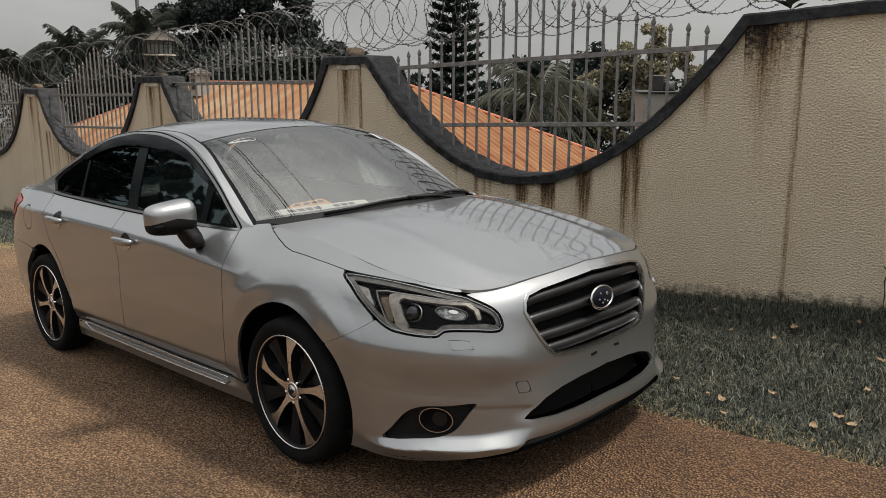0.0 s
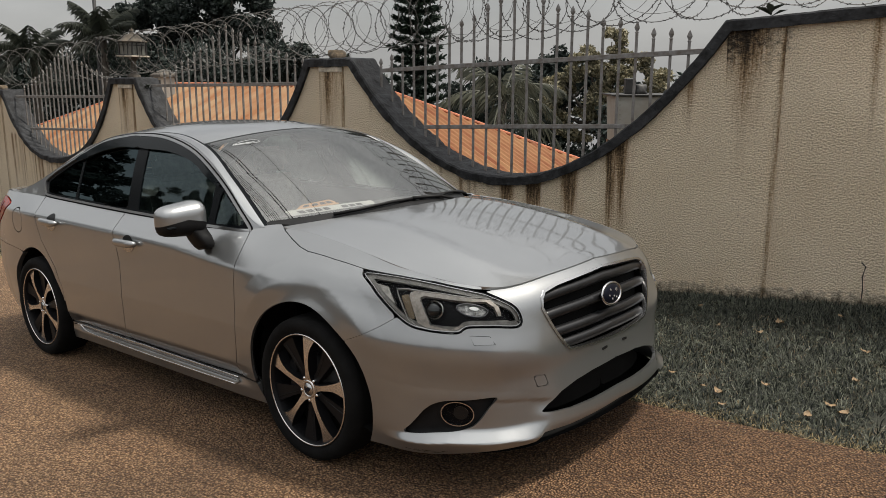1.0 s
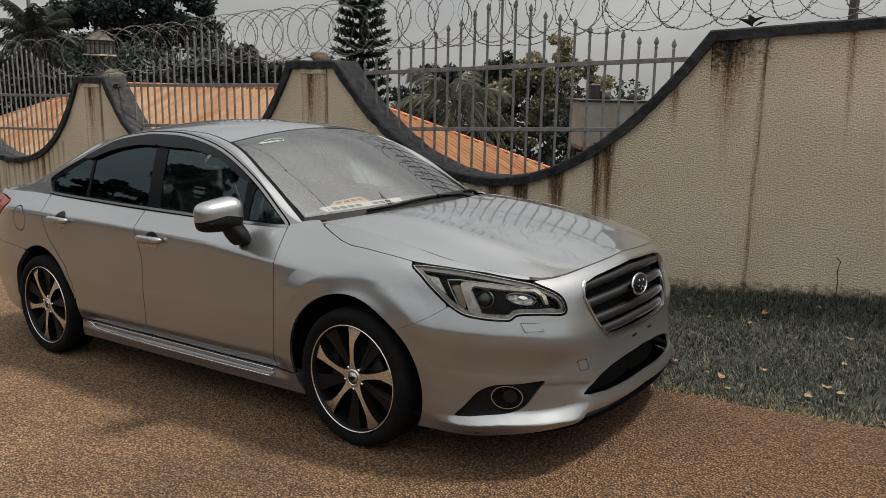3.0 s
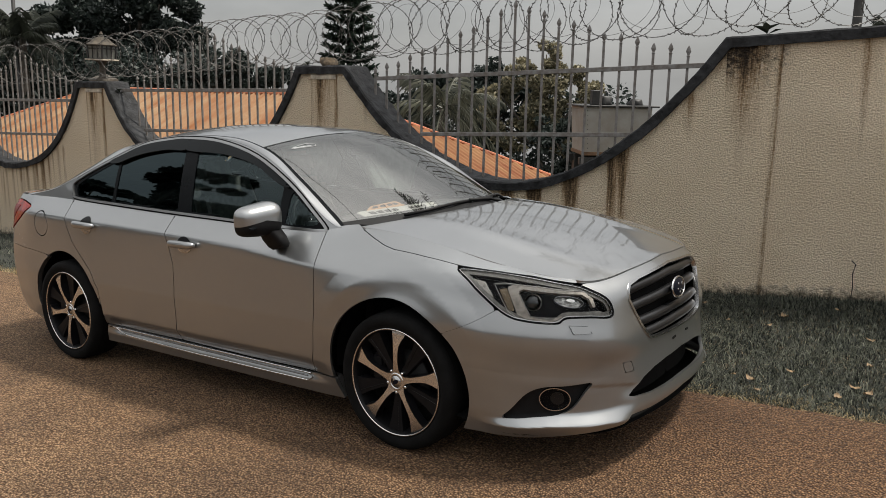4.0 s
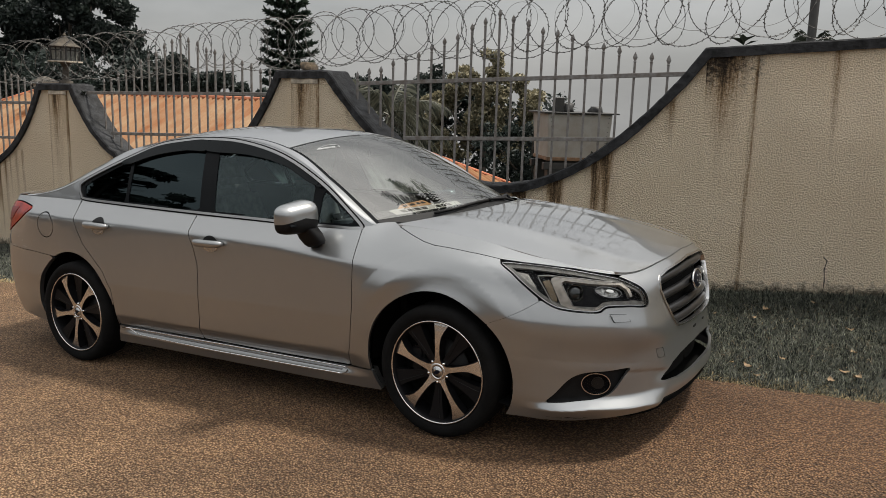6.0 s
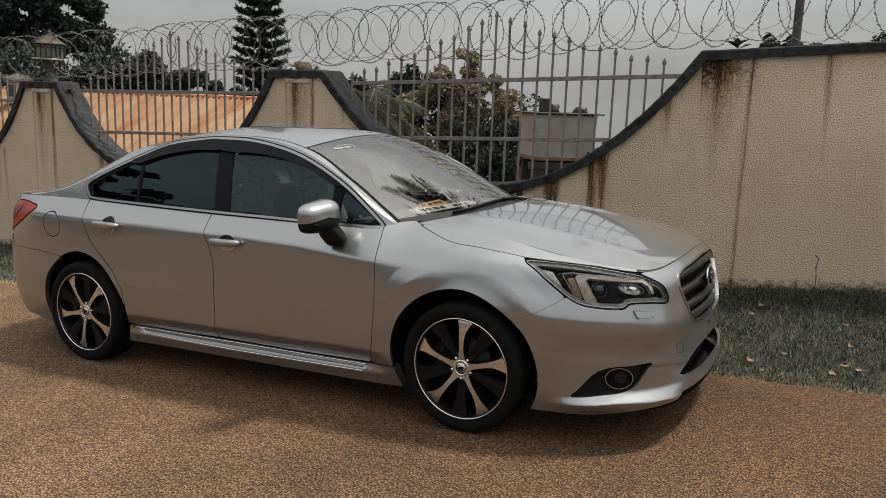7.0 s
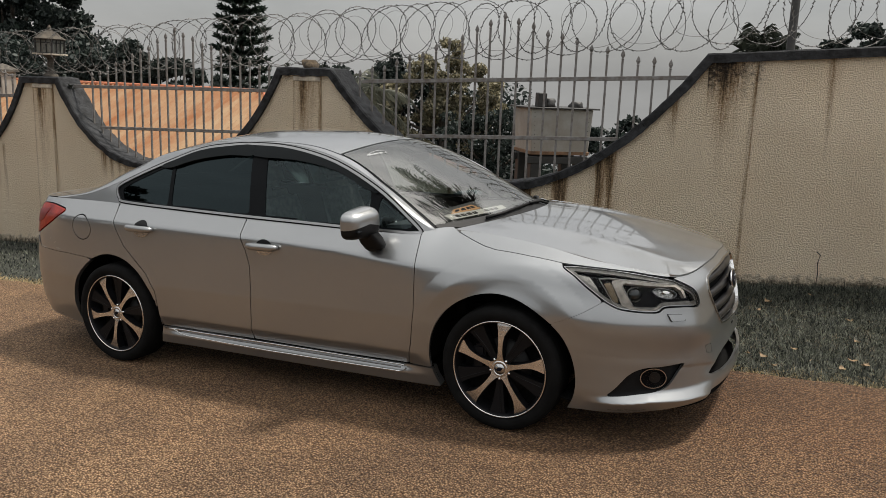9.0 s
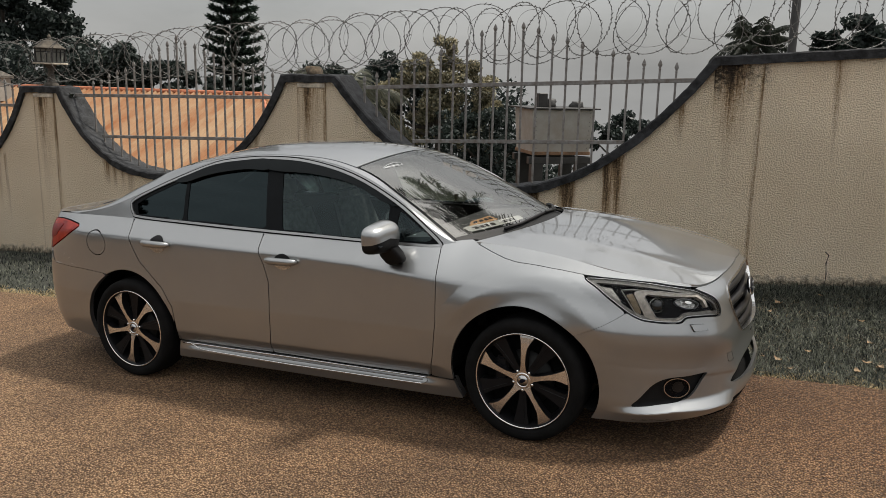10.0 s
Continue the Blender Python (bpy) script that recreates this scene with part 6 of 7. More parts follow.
part("wiper", wiper([(0.018, -0.62), (0.030, -0.43), (0.050, -0.17), (0.052, 0.26), (0.040, 0.45)]), car)
part("wiper", wiper([(0.022, 0.93), (0.040, 0.82), (0.050, 0.60), (0.052, 0.35)]), car)
part("wiper_arm", wiper([(-0.01, 0.50), (0.035, 0.36), (0.056, 0.05)]), car)
part("wiper_arm", wiper([(-0.01, 0.95), (0.020, 0.90), (0.050, 0.65)]), car)
ring = np.array([(0.888, -0.815), (0.905, -0.78), (0.918, -0.70), (0.916, -0.62), (0.895, -0.575), (0.862, -0.585), (0.866, -0.66), (0.878, -0.76)])
part("sticker", panel_mesh("sticker", band_arrays(canopy, smooth_loop(ring, 4), -0.0045, 0.0, 0.002, 0.002), M_STICKER, -1), screen, "white outlined car-shaped sticker")
part("sticker_bar", panel_mesh("sticker_bar", panel_arrays(canopy, [(0.888, -0.79), (0.872, -0.62), (0.882, -0.62), (0.899, -0.79)], 0.006, out=0.002, lip=0), M_STICKER, -1), screen)
part("sticker", panel_mesh("sticker", panel_arrays(canopy, [(0.80, -0.93), (0.80, -0.84), (0.92, -0.84), (0.92, -0.93)], 0.02, out=0.002, lip=0), M_STICKER, 1), screen, "white square permit sticker")


# ---- verge: grass, dry edge, fallen leaves ----
def quick_mesh(name, V, faces4, material, smooth=False):
    """Many quads at once."""
    me = bpy.data.meshes.new(name)
    V = np.asarray(V, np.float32)
    faces4 = np.asarray(faces4, np.int32)
    n, k = faces4.shape
    me.vertices.add(len(V))
    me.vertices.foreach_set("co", V.ravel())
    me.loops.add(n * k)
    me.loops.foreach_set("vertex_index", faces4.ravel())
    me.polygons.add(n)
    me.polygons.foreach_set("loop_start", np.arange(0, n * k, k, dtype=np.int32))
    if smooth:
        me.polygons.foreach_set("use_smooth", np.ones(n, bool))
    me.materials.append(material)
    me.update(calc_edges=True)
    me.validate()
    return me


def blades(name, X, Y, H, W, material, rng, lean=0.6):
    n = len(X)
    Z = np.array([ground_z(x, y) for x, y in zip(X, Y)])
    a = rng.uniform(0, 2 * np.pi, n)
    b = rng.uniform(0, 2 * np.pi, n)
    l = rng.uniform(0.1, 1.0, n) * lean
    dx, dy = np.cos(a) * W / 2, np.sin(a) * W / 2
    ox, oy = np.cos(b) * H * l, np.sin(b) * H * l
    base = np.stack([X, Y, Z - 0.004], 1)
    w = np.stack([dx, dy, np.zeros(n)], 1)
    mid = base + np.stack([ox * 0.35, oy * 0.35, H * 0.62], 1)
    tip = base + np.stack([ox, oy, H * (1 - 0.35 * l)], 1)
    V = np.stack([base - w, base + w, mid + w * 0.75, mid - w * 0.75, tip + w * 0.12, tip - w * 0.12], 1).reshape(-1, 3)
    i = np.arange(n)[:, None] * 6
    F = np.concatenate([i + np.array([[0, 1, 2, 3]]), i + np.array([[3, 2, 4, 5]])])
    return quick_mesh(name, V, F, material)


rng = np.random.default_rng(4)


def scatter(n, x0, x1, y0, y1, keep):
    X, Y = rng.uniform(x0, x1, n), rng.uniform(y0, y1, n)
    k = np.array([keep(x, y) for x, y in zip(X, Y)])
    return X[k], Y[k]


def turf(x, y):
    e = road_edge(x) if -13 < x < 7 else 0.6
    if y > 2.617 + 0.041 * x - 0.02:
        return False
    t = 0.80 + 0.7 * noise.noise((x * 1.4, y * 1.4, 9)) + 0.5 * noise.noise((x * 5, y * 5, 2))
    t += 1.2 * max(0.0, y - 2.25)
    return y > e - 0.02 and rng.random() < t


X, Y = scatter(190000, -0.8, 4.6, 0.5, 2.75, turf)
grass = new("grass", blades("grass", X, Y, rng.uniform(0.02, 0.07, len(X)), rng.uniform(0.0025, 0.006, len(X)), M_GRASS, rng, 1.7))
tagged(grass, "short rough grey-green grass on the verge", "grass", kind="stuff")
X, Y = scatter(26000, -13.0, -0.8, 0.45, 2.6, turf)
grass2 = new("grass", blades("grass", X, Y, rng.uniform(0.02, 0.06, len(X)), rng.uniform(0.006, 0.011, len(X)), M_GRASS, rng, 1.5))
tagged(grass2, "short rough grey-green grass on the verge", "grass", kind="stuff")
X, Y = scatter(60000, -9.0, 4.6, 0.30, 1.15, lambda x, y: abs(y - road_edge(x) - 0.01) < abs(rng.normal(0, 0.17)) * (0.45 + 0.9 * abs(noise.noise((x * 3.0, 1, 4)))))
straw = new("dry_grass", blades("dry_grass", X, Y, rng.uniform(0.02, 0.05, len(X)), rng.uniform(0.003, 0.006, len(X)), M_STRAW, rng, 2.6))
tagged(straw, "dry straw-coloured grass along the road's edge", "grass", kind="stuff")
X, Y = scatter(15000, -1.0, 4.6, 0.6, 2.5, lambda x, y: turf(x, y) and noise.noise((x * 2.3, y * 2.3, 6)) > -0.1)
litter = new("dry_grass", blades("dry_grass", X, Y, rng.uniform(0.015, 0.045, len(X)), rng.uniform(0.003, 0.006, len(X)), M_LITTER, rng, 2.8))
tagged(litter, "dead brown and straw blades lying in the turf", "grass", kind="stuff")
X, Y = scatter(1300, 0.1, 4.6, 2.42, 2.75, lambda x, y: y < 2.60 + 0.041 * x and noise.noise((x * 3, 0, 8)) > -0.25)
tall = new("tall_weeds", blades("tall_weeds", X, Y, rng.uniform(0.04, 0.11, len(X)), rng.uniform(0.004, 0.007, len(X)), M_GRASS, rng, 0.7))
tagged(tall, "taller dark weeds along the foot of the wall", "grass", kind="stuff")


def fallen_leaf(seed, size):
    r = random.Random(seed)
    V, F = [], []
    n = 8
    for i in range(n + 1):
        t = i / n
        w = size * 0.32 * math.sin(math.pi * t) ** 0.75
        cup = 0.25 * size * (abs(t - 0.5) * 2) ** 2 * r.uniform(0.4, 1.2)
        for s in (-1, 0, 1):
            V.append((size * (t - 0.5), w * s, cup + abs(s) * 0.10 * size * r.uniform(0.3, 1.5)))
    for i in range(n):
        F += [(3 * i, 3 * i + 3, 3 * i + 4, 3 * i + 1), (3 * i + 1, 3 * i + 4, 3 * i + 5, 3 * i + 2)]
    return mesh("fallen_leaf", V, F, M_DRYLEAF, True)


for k, (x, y, s) in enumerate([(1.31, 1.13, 0.085), (1.01, 1.86, 0.08), (1.06, 2.06, 0.13), (0.82, 1.06, 0.08), (1.04, 0.96, 0.07), (1.14, 0.93, 0.10), (1.22, 0.78, 0.08), (1.61, 0.87, 0.10), (1.67, 1.03, 0.10), (1.74, 0.97, 0.12), (1.69, 1.37, 0.09), (1.63, 1.76, 0.10), (0.73, 1.89, 0.07), (1.35, 2.3, 0.08), (1.9, 1.9, 0.09), (2.1, 1.3, 0.08), (-0.1, 1.2, 0.07), (0.45, 2.25, 0.08)]):
    leaf = new("fallen_leaf", fallen_leaf(k, s * 0.60))
    leaf.matrix_basis = pose(x, y, ground_z(x, y) + 0.03, 8 * math.sin(k * 3.1), 8 * math.cos(k * 2.3), 67 * k)
    tagged(leaf, "curled dry brown leaf fallen on the grass", "leaf", group="fallen leaves")


# ---- things on the wall ----
def lantern():
    e = new("wall_lantern")
    tagged(e, "weathered four-sided lantern with pagoda roof on the wall pier", "lamp")
    part("foot", lathe("foot", [(0.085, 0.0), (0.085, 0.03), (0.045, 0.05), (0.034, 0.20), (0.06, 0.245), (0.10, 0.265)], M_OLDSTONE, 12), e)
    part("base_plate", box("base_plate", 0.29, 0.29, 0.020, M_PAD, 0.004), e, m=pose(0, 0, 0.272))
    part("lamp_body", box("lamp_body", 0.215, 0.215, 0.165, M_LAMPGLASS, 0.004, 1, 1.10), e, m=pose(0, 0, 0.365), label="pale glazed lamp panes")
    for sx in (-1, 1):
        for sy in (-1, 1):
            part("corner_bar", box("corner_bar", 0.020, 0.020, 0.17, M_DARKSTEEL, 0.002), e, m=pose(sx * 0.116, sy * 0.116, 0.366))
        for k in (-0.038, 0.038):
            part("glazing_bar", box("glazing_bar", 0.010, 0.010, 0.165, M_DARKSTEEL, 0.002), e, m=pose(k, sx * 0.120, 0.366))
            part("glazing_bar", box("glazing_bar", 0.010, 0.010, 0.165, M_DARKSTEEL, 0.002), e, m=pose(sx * 0.120, k, 0.366))
    for z in (0.287, 0.41, 0.446):
        part("frame_bar", box("frame_bar", 0.252, 0.252, 0.010, M_DARKSTEEL, 0.002), e, m=pose(0, 0, z))
    part("lamp_roof", lathe("lamp_roof", [(0.185, 0.448), (0.188, 0.458), (0.135, 0.49), (0.085, 0.535), (0.040, 0.555), (0.018, 0.575), (0.024, 0.592), (0.0005, 0.63)], mat("weathered_lamp_roof", (0.095, 0.078, 0.058), 0.9, second=(0.035, 0.030, 0.024), scale=14), 8, False), e)
    return e


lantern().matrix_basis = WALL @ pose(-7.47, 0.13, coping(-7.5) + 0.004, 0, 1.5, 12)


def stone_lump(seed, r, material=None):
    bm = bmesh.new()
    bmesh.ops.create_icosphere(bm, subdivisions=3, radius=r)
    for v in bm.verts:
        v.co *= 1 + 0.35 * noise.noise(v.co * 14 + Vector((seed, 0, 0))) + 0.15 * noise.noise(v.co * 40)
        v.co.z = min(max(v.co.z * 0.95, -r * 0.5), r * 0.62)
    return from_bm("broken_stump", bm, material or M_OLDSTONE, True)


for k, (u, r) in enumerate([(-3.67, 0.085), (-11.35, 0.075)]):
    o = new("broken_stump", stone_lump(k * 5.0, r, mat("weathered_stub", (0.17, 0.125, 0.080), 0.95, second=(0.06, 0.048, 0.036), scale=26, bump=0.8, bump_scale=60)))
    o.matrix_basis = WALL @ pose(u, 0.12, coping(u) + r * 0.42, 0, 0, 40 * k)
    tagged(o, "broken concrete lamp stump on the wall pier", "stump")


def leafy_plant(seed, n, L):
    r = random.Random(seed)
    chunks = []
    for i in range(n):
        a = 2 * math.pi * i / n + r.uniform(-0.3, 0.3)
        tilt = r.uniform(0.4, 1.1)
        ln = L * r.uniform(0.6, 1.0)
        d = np.array([math.cos(a) * math.sin(tilt), math.sin(a) * math.sin(tilt), math.cos(tilt)])
        s = np.array([-math.sin(a), math.cos(a), 0])
        b = np.array([0, 0, r.uniform(0, 0.4) * L])
        v = [b, b + d * ln * 0.5 + s * ln * 0.2, b + d * ln - np.array([0, 0, ln * 0.25]), b + d * ln * 0.5 - s * ln * 0.2]
        chunks.append((v, [(0, 1, 2, 3)]))
    return mesh("wall_plant", *join_arrays(chunks), M_LEAF_PALM)


for u, L in ((0.60, 0.16), (-0.45, 0.05), (-0.58, 0.05), (-7.1, 0.10), (-3.95, 0.09), (-3.5, 0.07)):
    o = new("wall_plant", leafy_plant(int(abs(u) * 10), 9, L))
    o.matrix_basis = WALL @ pose(u, 0.10, coping(u) - 0.005)
    tagged(o, "small weed rooted in the wall's coping", "plant", group="weeds on the coping")
stem = new("dry_stem", mesh("dry_stem", *tube_arrays([(0, 0, -0.1), (0.004, 0.0, 0.05), (-0.006, 0, 0.14), (0.008, 0, 0.21), (-0.02, 0, 0.235)], 0.005, 5), M_BARK))
stem.matrix_basis = pose(1.37, 2.655, 0.27)
tagged(stem, "dry brown weed stem against the wall", "plant")


# ---- behind the wall: hipped roof, tank, pole ----
def hip_roof_house():
    e = new("house")
    tagged(e, "low house with rusty corrugated hipped roof", "house")
    x0, x1, ym, zr, run, pitch = -16.8, -8.7, 8.1, 1.47, 3.4, 0.50
    ze = zr - run * pitch

    def face(origin, along, down, width, top_of, sheet_mat=M_ROOF):
        V, F = [], []
        n = int(width / 0.024)
        for i in range(n + 1):
            w = width * i / n
            h = 0.026 * math.cos(2 * math.pi * w / 0.145)
            t = top_of(w)
            for k in range(2):
                d = run - (run - t) * (1 - k)
                p = np.array(origin) + np.array(along) * w + np.array(down) * d
                V.append((p[0], p[1], zr - d * pitch + h))
        F = [(2 * i, 2 * i + 1, 2 * i + 3, 2 * i + 2) for i in range(n)]
        return mesh("roof", V, F, sheet_mat, True)

    W = x1 - x0 + 2 * run
    part("roof", face((x0 - run, ym, 0), (1, 0, 0), (0, -1, 0), W, lambda w: max(0.0, run - w, w - (W - run))), e)
    part("roof", face((x0 - run, ym, 0), (1, 0, 0), (0, 1, 0), W, lambda w: max(0.0, run - w, w - (W - run))), e)
    part("roof", face((x1, ym - run, 0), (0, 1, 0), (1, 0, 0), 2 * run, lambda w: abs(w - run), M_ROOF_HIP), e)
    part("roof", face((x0, ym - run, 0), (0, 1, 0), (-1, 0, 0), 2 * run, lambda w: abs(w - run), M_ROOF_HIP), e)
    cap = mat("rust_red_ridge_cap", (0.40, 0.13, 0.06), 0.7, vary=0.3, scale=4)
    part("ridge_cap", mesh("ridge_cap", *tube_arrays([(x0, ym, zr), (x1, ym, zr)], 0.045, 8), cap), e)
    for cx, sx in ((x0, -1), (x1, 1)):
        for sy in (-1, 1):
            part("ridge_cap", mesh("ridge_cap", *tube_arrays([(cx, ym, zr), (cx + sx * run, ym + sy * run, ze + 0.01)], 0.035, 8), cap), e)
    part("house_wall", box("house_wall", x1 - x0 + 2 * run - 0.8, 2 * run - 0.8, 2.9, M_CREAM, 0.01), e, m=pose((x0 + x1) / 2, ym, ze - 1.35))
    ch = part("roof_vent", box("roof_vent", 0.36, 0.36, 0.50, M_CREAM, 0.01), e, m=pose(-15.4, 7.5, 1.40), label="white louvred roof vent with pyramid cap")
    part("vent_cap", lathe("vent_cap", [(0.33, 0.0), (0.32, 0.05), (0.10, 0.15), (0.0005, 0.18)], M_OLDSTONE, 4, False), ch, m=pose(0, 0, 0.245, 0, 0, 45))
    for k in (-1, 1):
        part("louvre", box("louvre", 0.14, 0.02, 0.26, M_DARKSTEEL, 0.003), ch, m=pose(k * 0.085, -0.184, 0.04))
    return e


hip_roof_house()


def water_tank():
    e = new("water_tank")
    tagged(e, "pale steel plate water tank on a dark stand, with rusty lid", "tank")
    W, H, D = 0.92, 0.62, 0.82
    bm = bmesh.new()
    bmesh.ops.create_cube(bm, size=1)
    for v in bm.verts:
        k = 1.0 if v.co.z > 0 else 0.93
        v.co = Vector((v.co.x * W * k, v.co.y * D * k, v.co.z * H))
    bmesh.ops.bevel(bm, geom=bm.edges[:], offset=0.01, segments=1, affect="EDGES")
    part("tank_body", from_bm("tank_body", bm, M_TANK), e, m=pose(0, 0, -H / 2))
    part("tank_lid", box("tank_lid", W + 0.14, D + 0.10, 0.022, M_DARKSTEEL, 0.004), e, m=pose(0.01, 0, 0.012))
    part("edge_angle", box("edge_angle", W * 0.96, D * 0.95, 0.05, mat("rusty_angle", (0.16, 0.09, 0.05), 0.8, vary=0.4, scale=9), 0.006), e, m=pose(0, 0, -H + 0.0))
    rivet = lathe("rivet", [(0.006, 0), (0.005, 0.004), (0.0005, 0.006)], M_DARKSTEEL, 6)
    for sx in (-1, 1):
        for k in range(9):
            f = 1.0 - 0.07 * k / 9
            part("rivet", rivet, e, m=pose(sx * (W * f / 2 - 0.05), -D * f / 2, -0.05 - k * 0.062, 90, 0, 0))
    part("lid_box", box("lid_box", 0.13, 0.15, 0.20, M_DARKSTEEL, 0.01), e, m=pose(-W / 2 + 0.20, -0.2, 0.12))
    part("lid_lump", stone_lump(3.0, 0.12, M_DARKSTEEL), e, m=pose(-0.14, -0.15, 0.07))
    part("lid_lump", stone_lump(8.0, 0.09, M_DARKSTEEL), e, m=pose(0.30, -0.1, 0.05))
    for sx in (-1, 1):
        for sy in (-1, 1):
            part("leg", box("leg", 0.16, 0.16, 3.6, M_DARKSTEEL, 0.008), e, m=pose(sx * 0.34, sy * 0.30, -H - 1.85))
    for z in (-H - 0.10, -H - 0.9):
        part("beam", box("beam", W * 1.05, 0.10, 0.10, M_DARKSTEEL, 0.006), e, m=pose(0, -0.34, z))
        part("beam", box("beam", W * 1.05, 0.10, 0.10, M_DARKSTEEL, 0.006), e, m=pose(0, 0.34, z))
    return e


tank = water_tank()
tank.matrix_basis = pose(-2.44, 6.87, 1.45, 0, 0, 38.5)
pole = new("steel_pole", lathe("steel_pole", [(0.045, 0.0), (0.045, 10.9), (0.0005, 10.92)], M_DARKSTEEL, 12))
pole.matrix_basis = pose(0.78, 5.26, ground_z(0.78, 5.26) - 0.05)
tagged(pole, "dark round steel pole standing behind the wall", "pole")


# ---- trees ----
def leaf_cloud(centres, radii, n, size, rng, squash=1.0, droop=0.0):
    """Leaf quads spread through clumps, thicker towards each clump's skin."""
    C, R = np.asarray(centres, float), np.asarray(radii, float)
    pick = rng.choice(len(C), n, p=R**2 / np.sum(R**2))
    d = rng.normal(size=(n, 3))
    d /= np.linalg.norm(d, axis=1)[:, None]
    rad = R[pick] * rng.uniform(0.35, 1.0, n) ** 0.5 * (1 + 0.25 * rng.normal(size=n) * 0.5)
    P = C[pick] + d * rad[:, None] * np.array([1, 1, squash])
    a = rng.normal(size=(n, 3)) + d * 0.6 + np.array([0, 0, -droop])
    a /= np.linalg.norm(a, axis=1)[:, None]
    b = np.cross(a, rng.normal(size=(n, 3)))
    b /= np.linalg.norm(b, axis=1)[:, None] + 1e-9
    s = size * rng.uniform(0.6, 1.3, n)[:, None]
    V = np.stack([P - a * s * 0.5, P + b * s * 0.24, P + a * s * 0.5, P - b * s * 0.24], 1).reshape(-1, 3)
    F = np.arange(n * 4).reshape(n, 4)
    return V, F


def broad_tree(base, height, clumps, n, leaf, material, seed, label):
    r = np.random.default_rng(seed)
    e = new("tree")
    e.matrix_basis = pose(*base)
    tagged(e, label, "tree")
    trunk = [(0, 0, 0), (0.1, 0.05, height * 0.25), (0.0, 0.1, height * 0.5)]
    chunks = [tube_arrays(trunk, [0.03 * height, 0.024 * height, 0.018 * height], 8)]
    C = np.array(clumps)[:, :3]
    for c in C:
        mid = (np.array(trunk[-1]) + c) / 2 + np.array([0, 0, -0.1 * height * 0.3])
        chunks.append(tube_arrays([trunk[-1], mid, c], [0.014 * height, 0.009 * height, 0.003 * height], 6))
    part("trunk", mesh("trunk", *join_arrays(chunks), M_BARK, True), e)
    fine_c, fine_r = [], []
    for x, y, z, rad in clumps:
        for _ in range(10):
            d = r.normal(size=3)
            d /= np.linalg.norm(d)
            fine_c.append(np.array([x, y, z]) + d * rad * r.uniform(0.45, 0.95) * np.array([1, 1, 0.8]))
            fine_r.append(rad * r.uniform(0.22, 0.42))
    V, F = leaf_cloud(fine_c, fine_r, n, leaf, r, 0.75)
    part("crown", quick_mesh("crown", V, F, material), e)
    return e


def palm_tree(base, height, fronds, length, seed, label, droop=1.0, material=None, lean=None):
    r = random.Random(seed)
    e = new("palm_tree")
    e.matrix_basis = pose(*base)
    tagged(e, label, "palm tree", group="palms behind the wall")
    lean = lean or (r.uniform(-0.3, 0.3), r.uniform(-0.3, 0.3))
    trunk = [(lean[0] * t * t, lean[1] * t * t, height * t) for t in np.linspace(0, 1, 8)]
    part("trunk", mesh("trunk", *tube_arrays(trunk, np.linspace(0.20, 0.13, 8), 9), M_BARK, True), e)
    top = np.array(trunk[-1])
    for k in range(fronds):
        a = 2 * math.pi * k / fronds * 2.4 + r.uniform(-0.25, 0.25)
        rise = -0.25 + 1.5 * ((k * 0.618) % 1.0)
        sag = droop * (1.05 - 0.45 * rise)
        L = length * r.uniform(0.8, 1.1)
        pts = []
        for t in np.linspace(0, 1, 12):
            h = L * t * math.cos(rise * (1 - 0.25 * t))
            z = L * t * math.sin(rise) - sag * L * 0.62 * t**2.4
            pts.append(top + np.array([math.cos(a) * h, math.sin(a) * h, z]))
        P = np.array(pts)
        T = np.gradient(P, axis=0)
        T /= np.linalg.norm(T, axis=1)[:, None]
        chunks = [tube_arrays(P, np.linspace(0.03, 0.006, 12), 4)]
        side = np.array([-math.sin(a), math.cos(a), 0])
        V, F = [], []
        for t in np.linspace(0.12, 0.99, 34):
            i = min(int(t * 11), 10)
            f = t * 11 - i
            c = P[i] * (1 - f) + P[i + 1] * f
            tt = T[i]
            ll = L * 0.30 * (math.sin(math.pi * (0.12 + 0.80 * t)) ** 0.7) * r.uniform(0.75, 1.15)
            for sg in (-1, 1):
                d = side * sg * 0.55 + tt * 0.55 + np.array([0, 0, -0.25 - 0.75 * r.random()])
                d /= np.linalg.norm(d)
                w = tt * 0.013
                o = len(V)
                V += [c - w, c + w, c + d * ll * 0.6 + w * 0.8 + np.array([0, 0, 0.01]), c + d * ll + np.array([0, 0, -ll * 0.2])]
                F.append((o, o + 1, o + 2, o + 3))
        chunks.append((np.array(V), F))
        part("frond", mesh("frond", *join_arrays(chunks), material or M_LEAF_PALM), e)
    return e


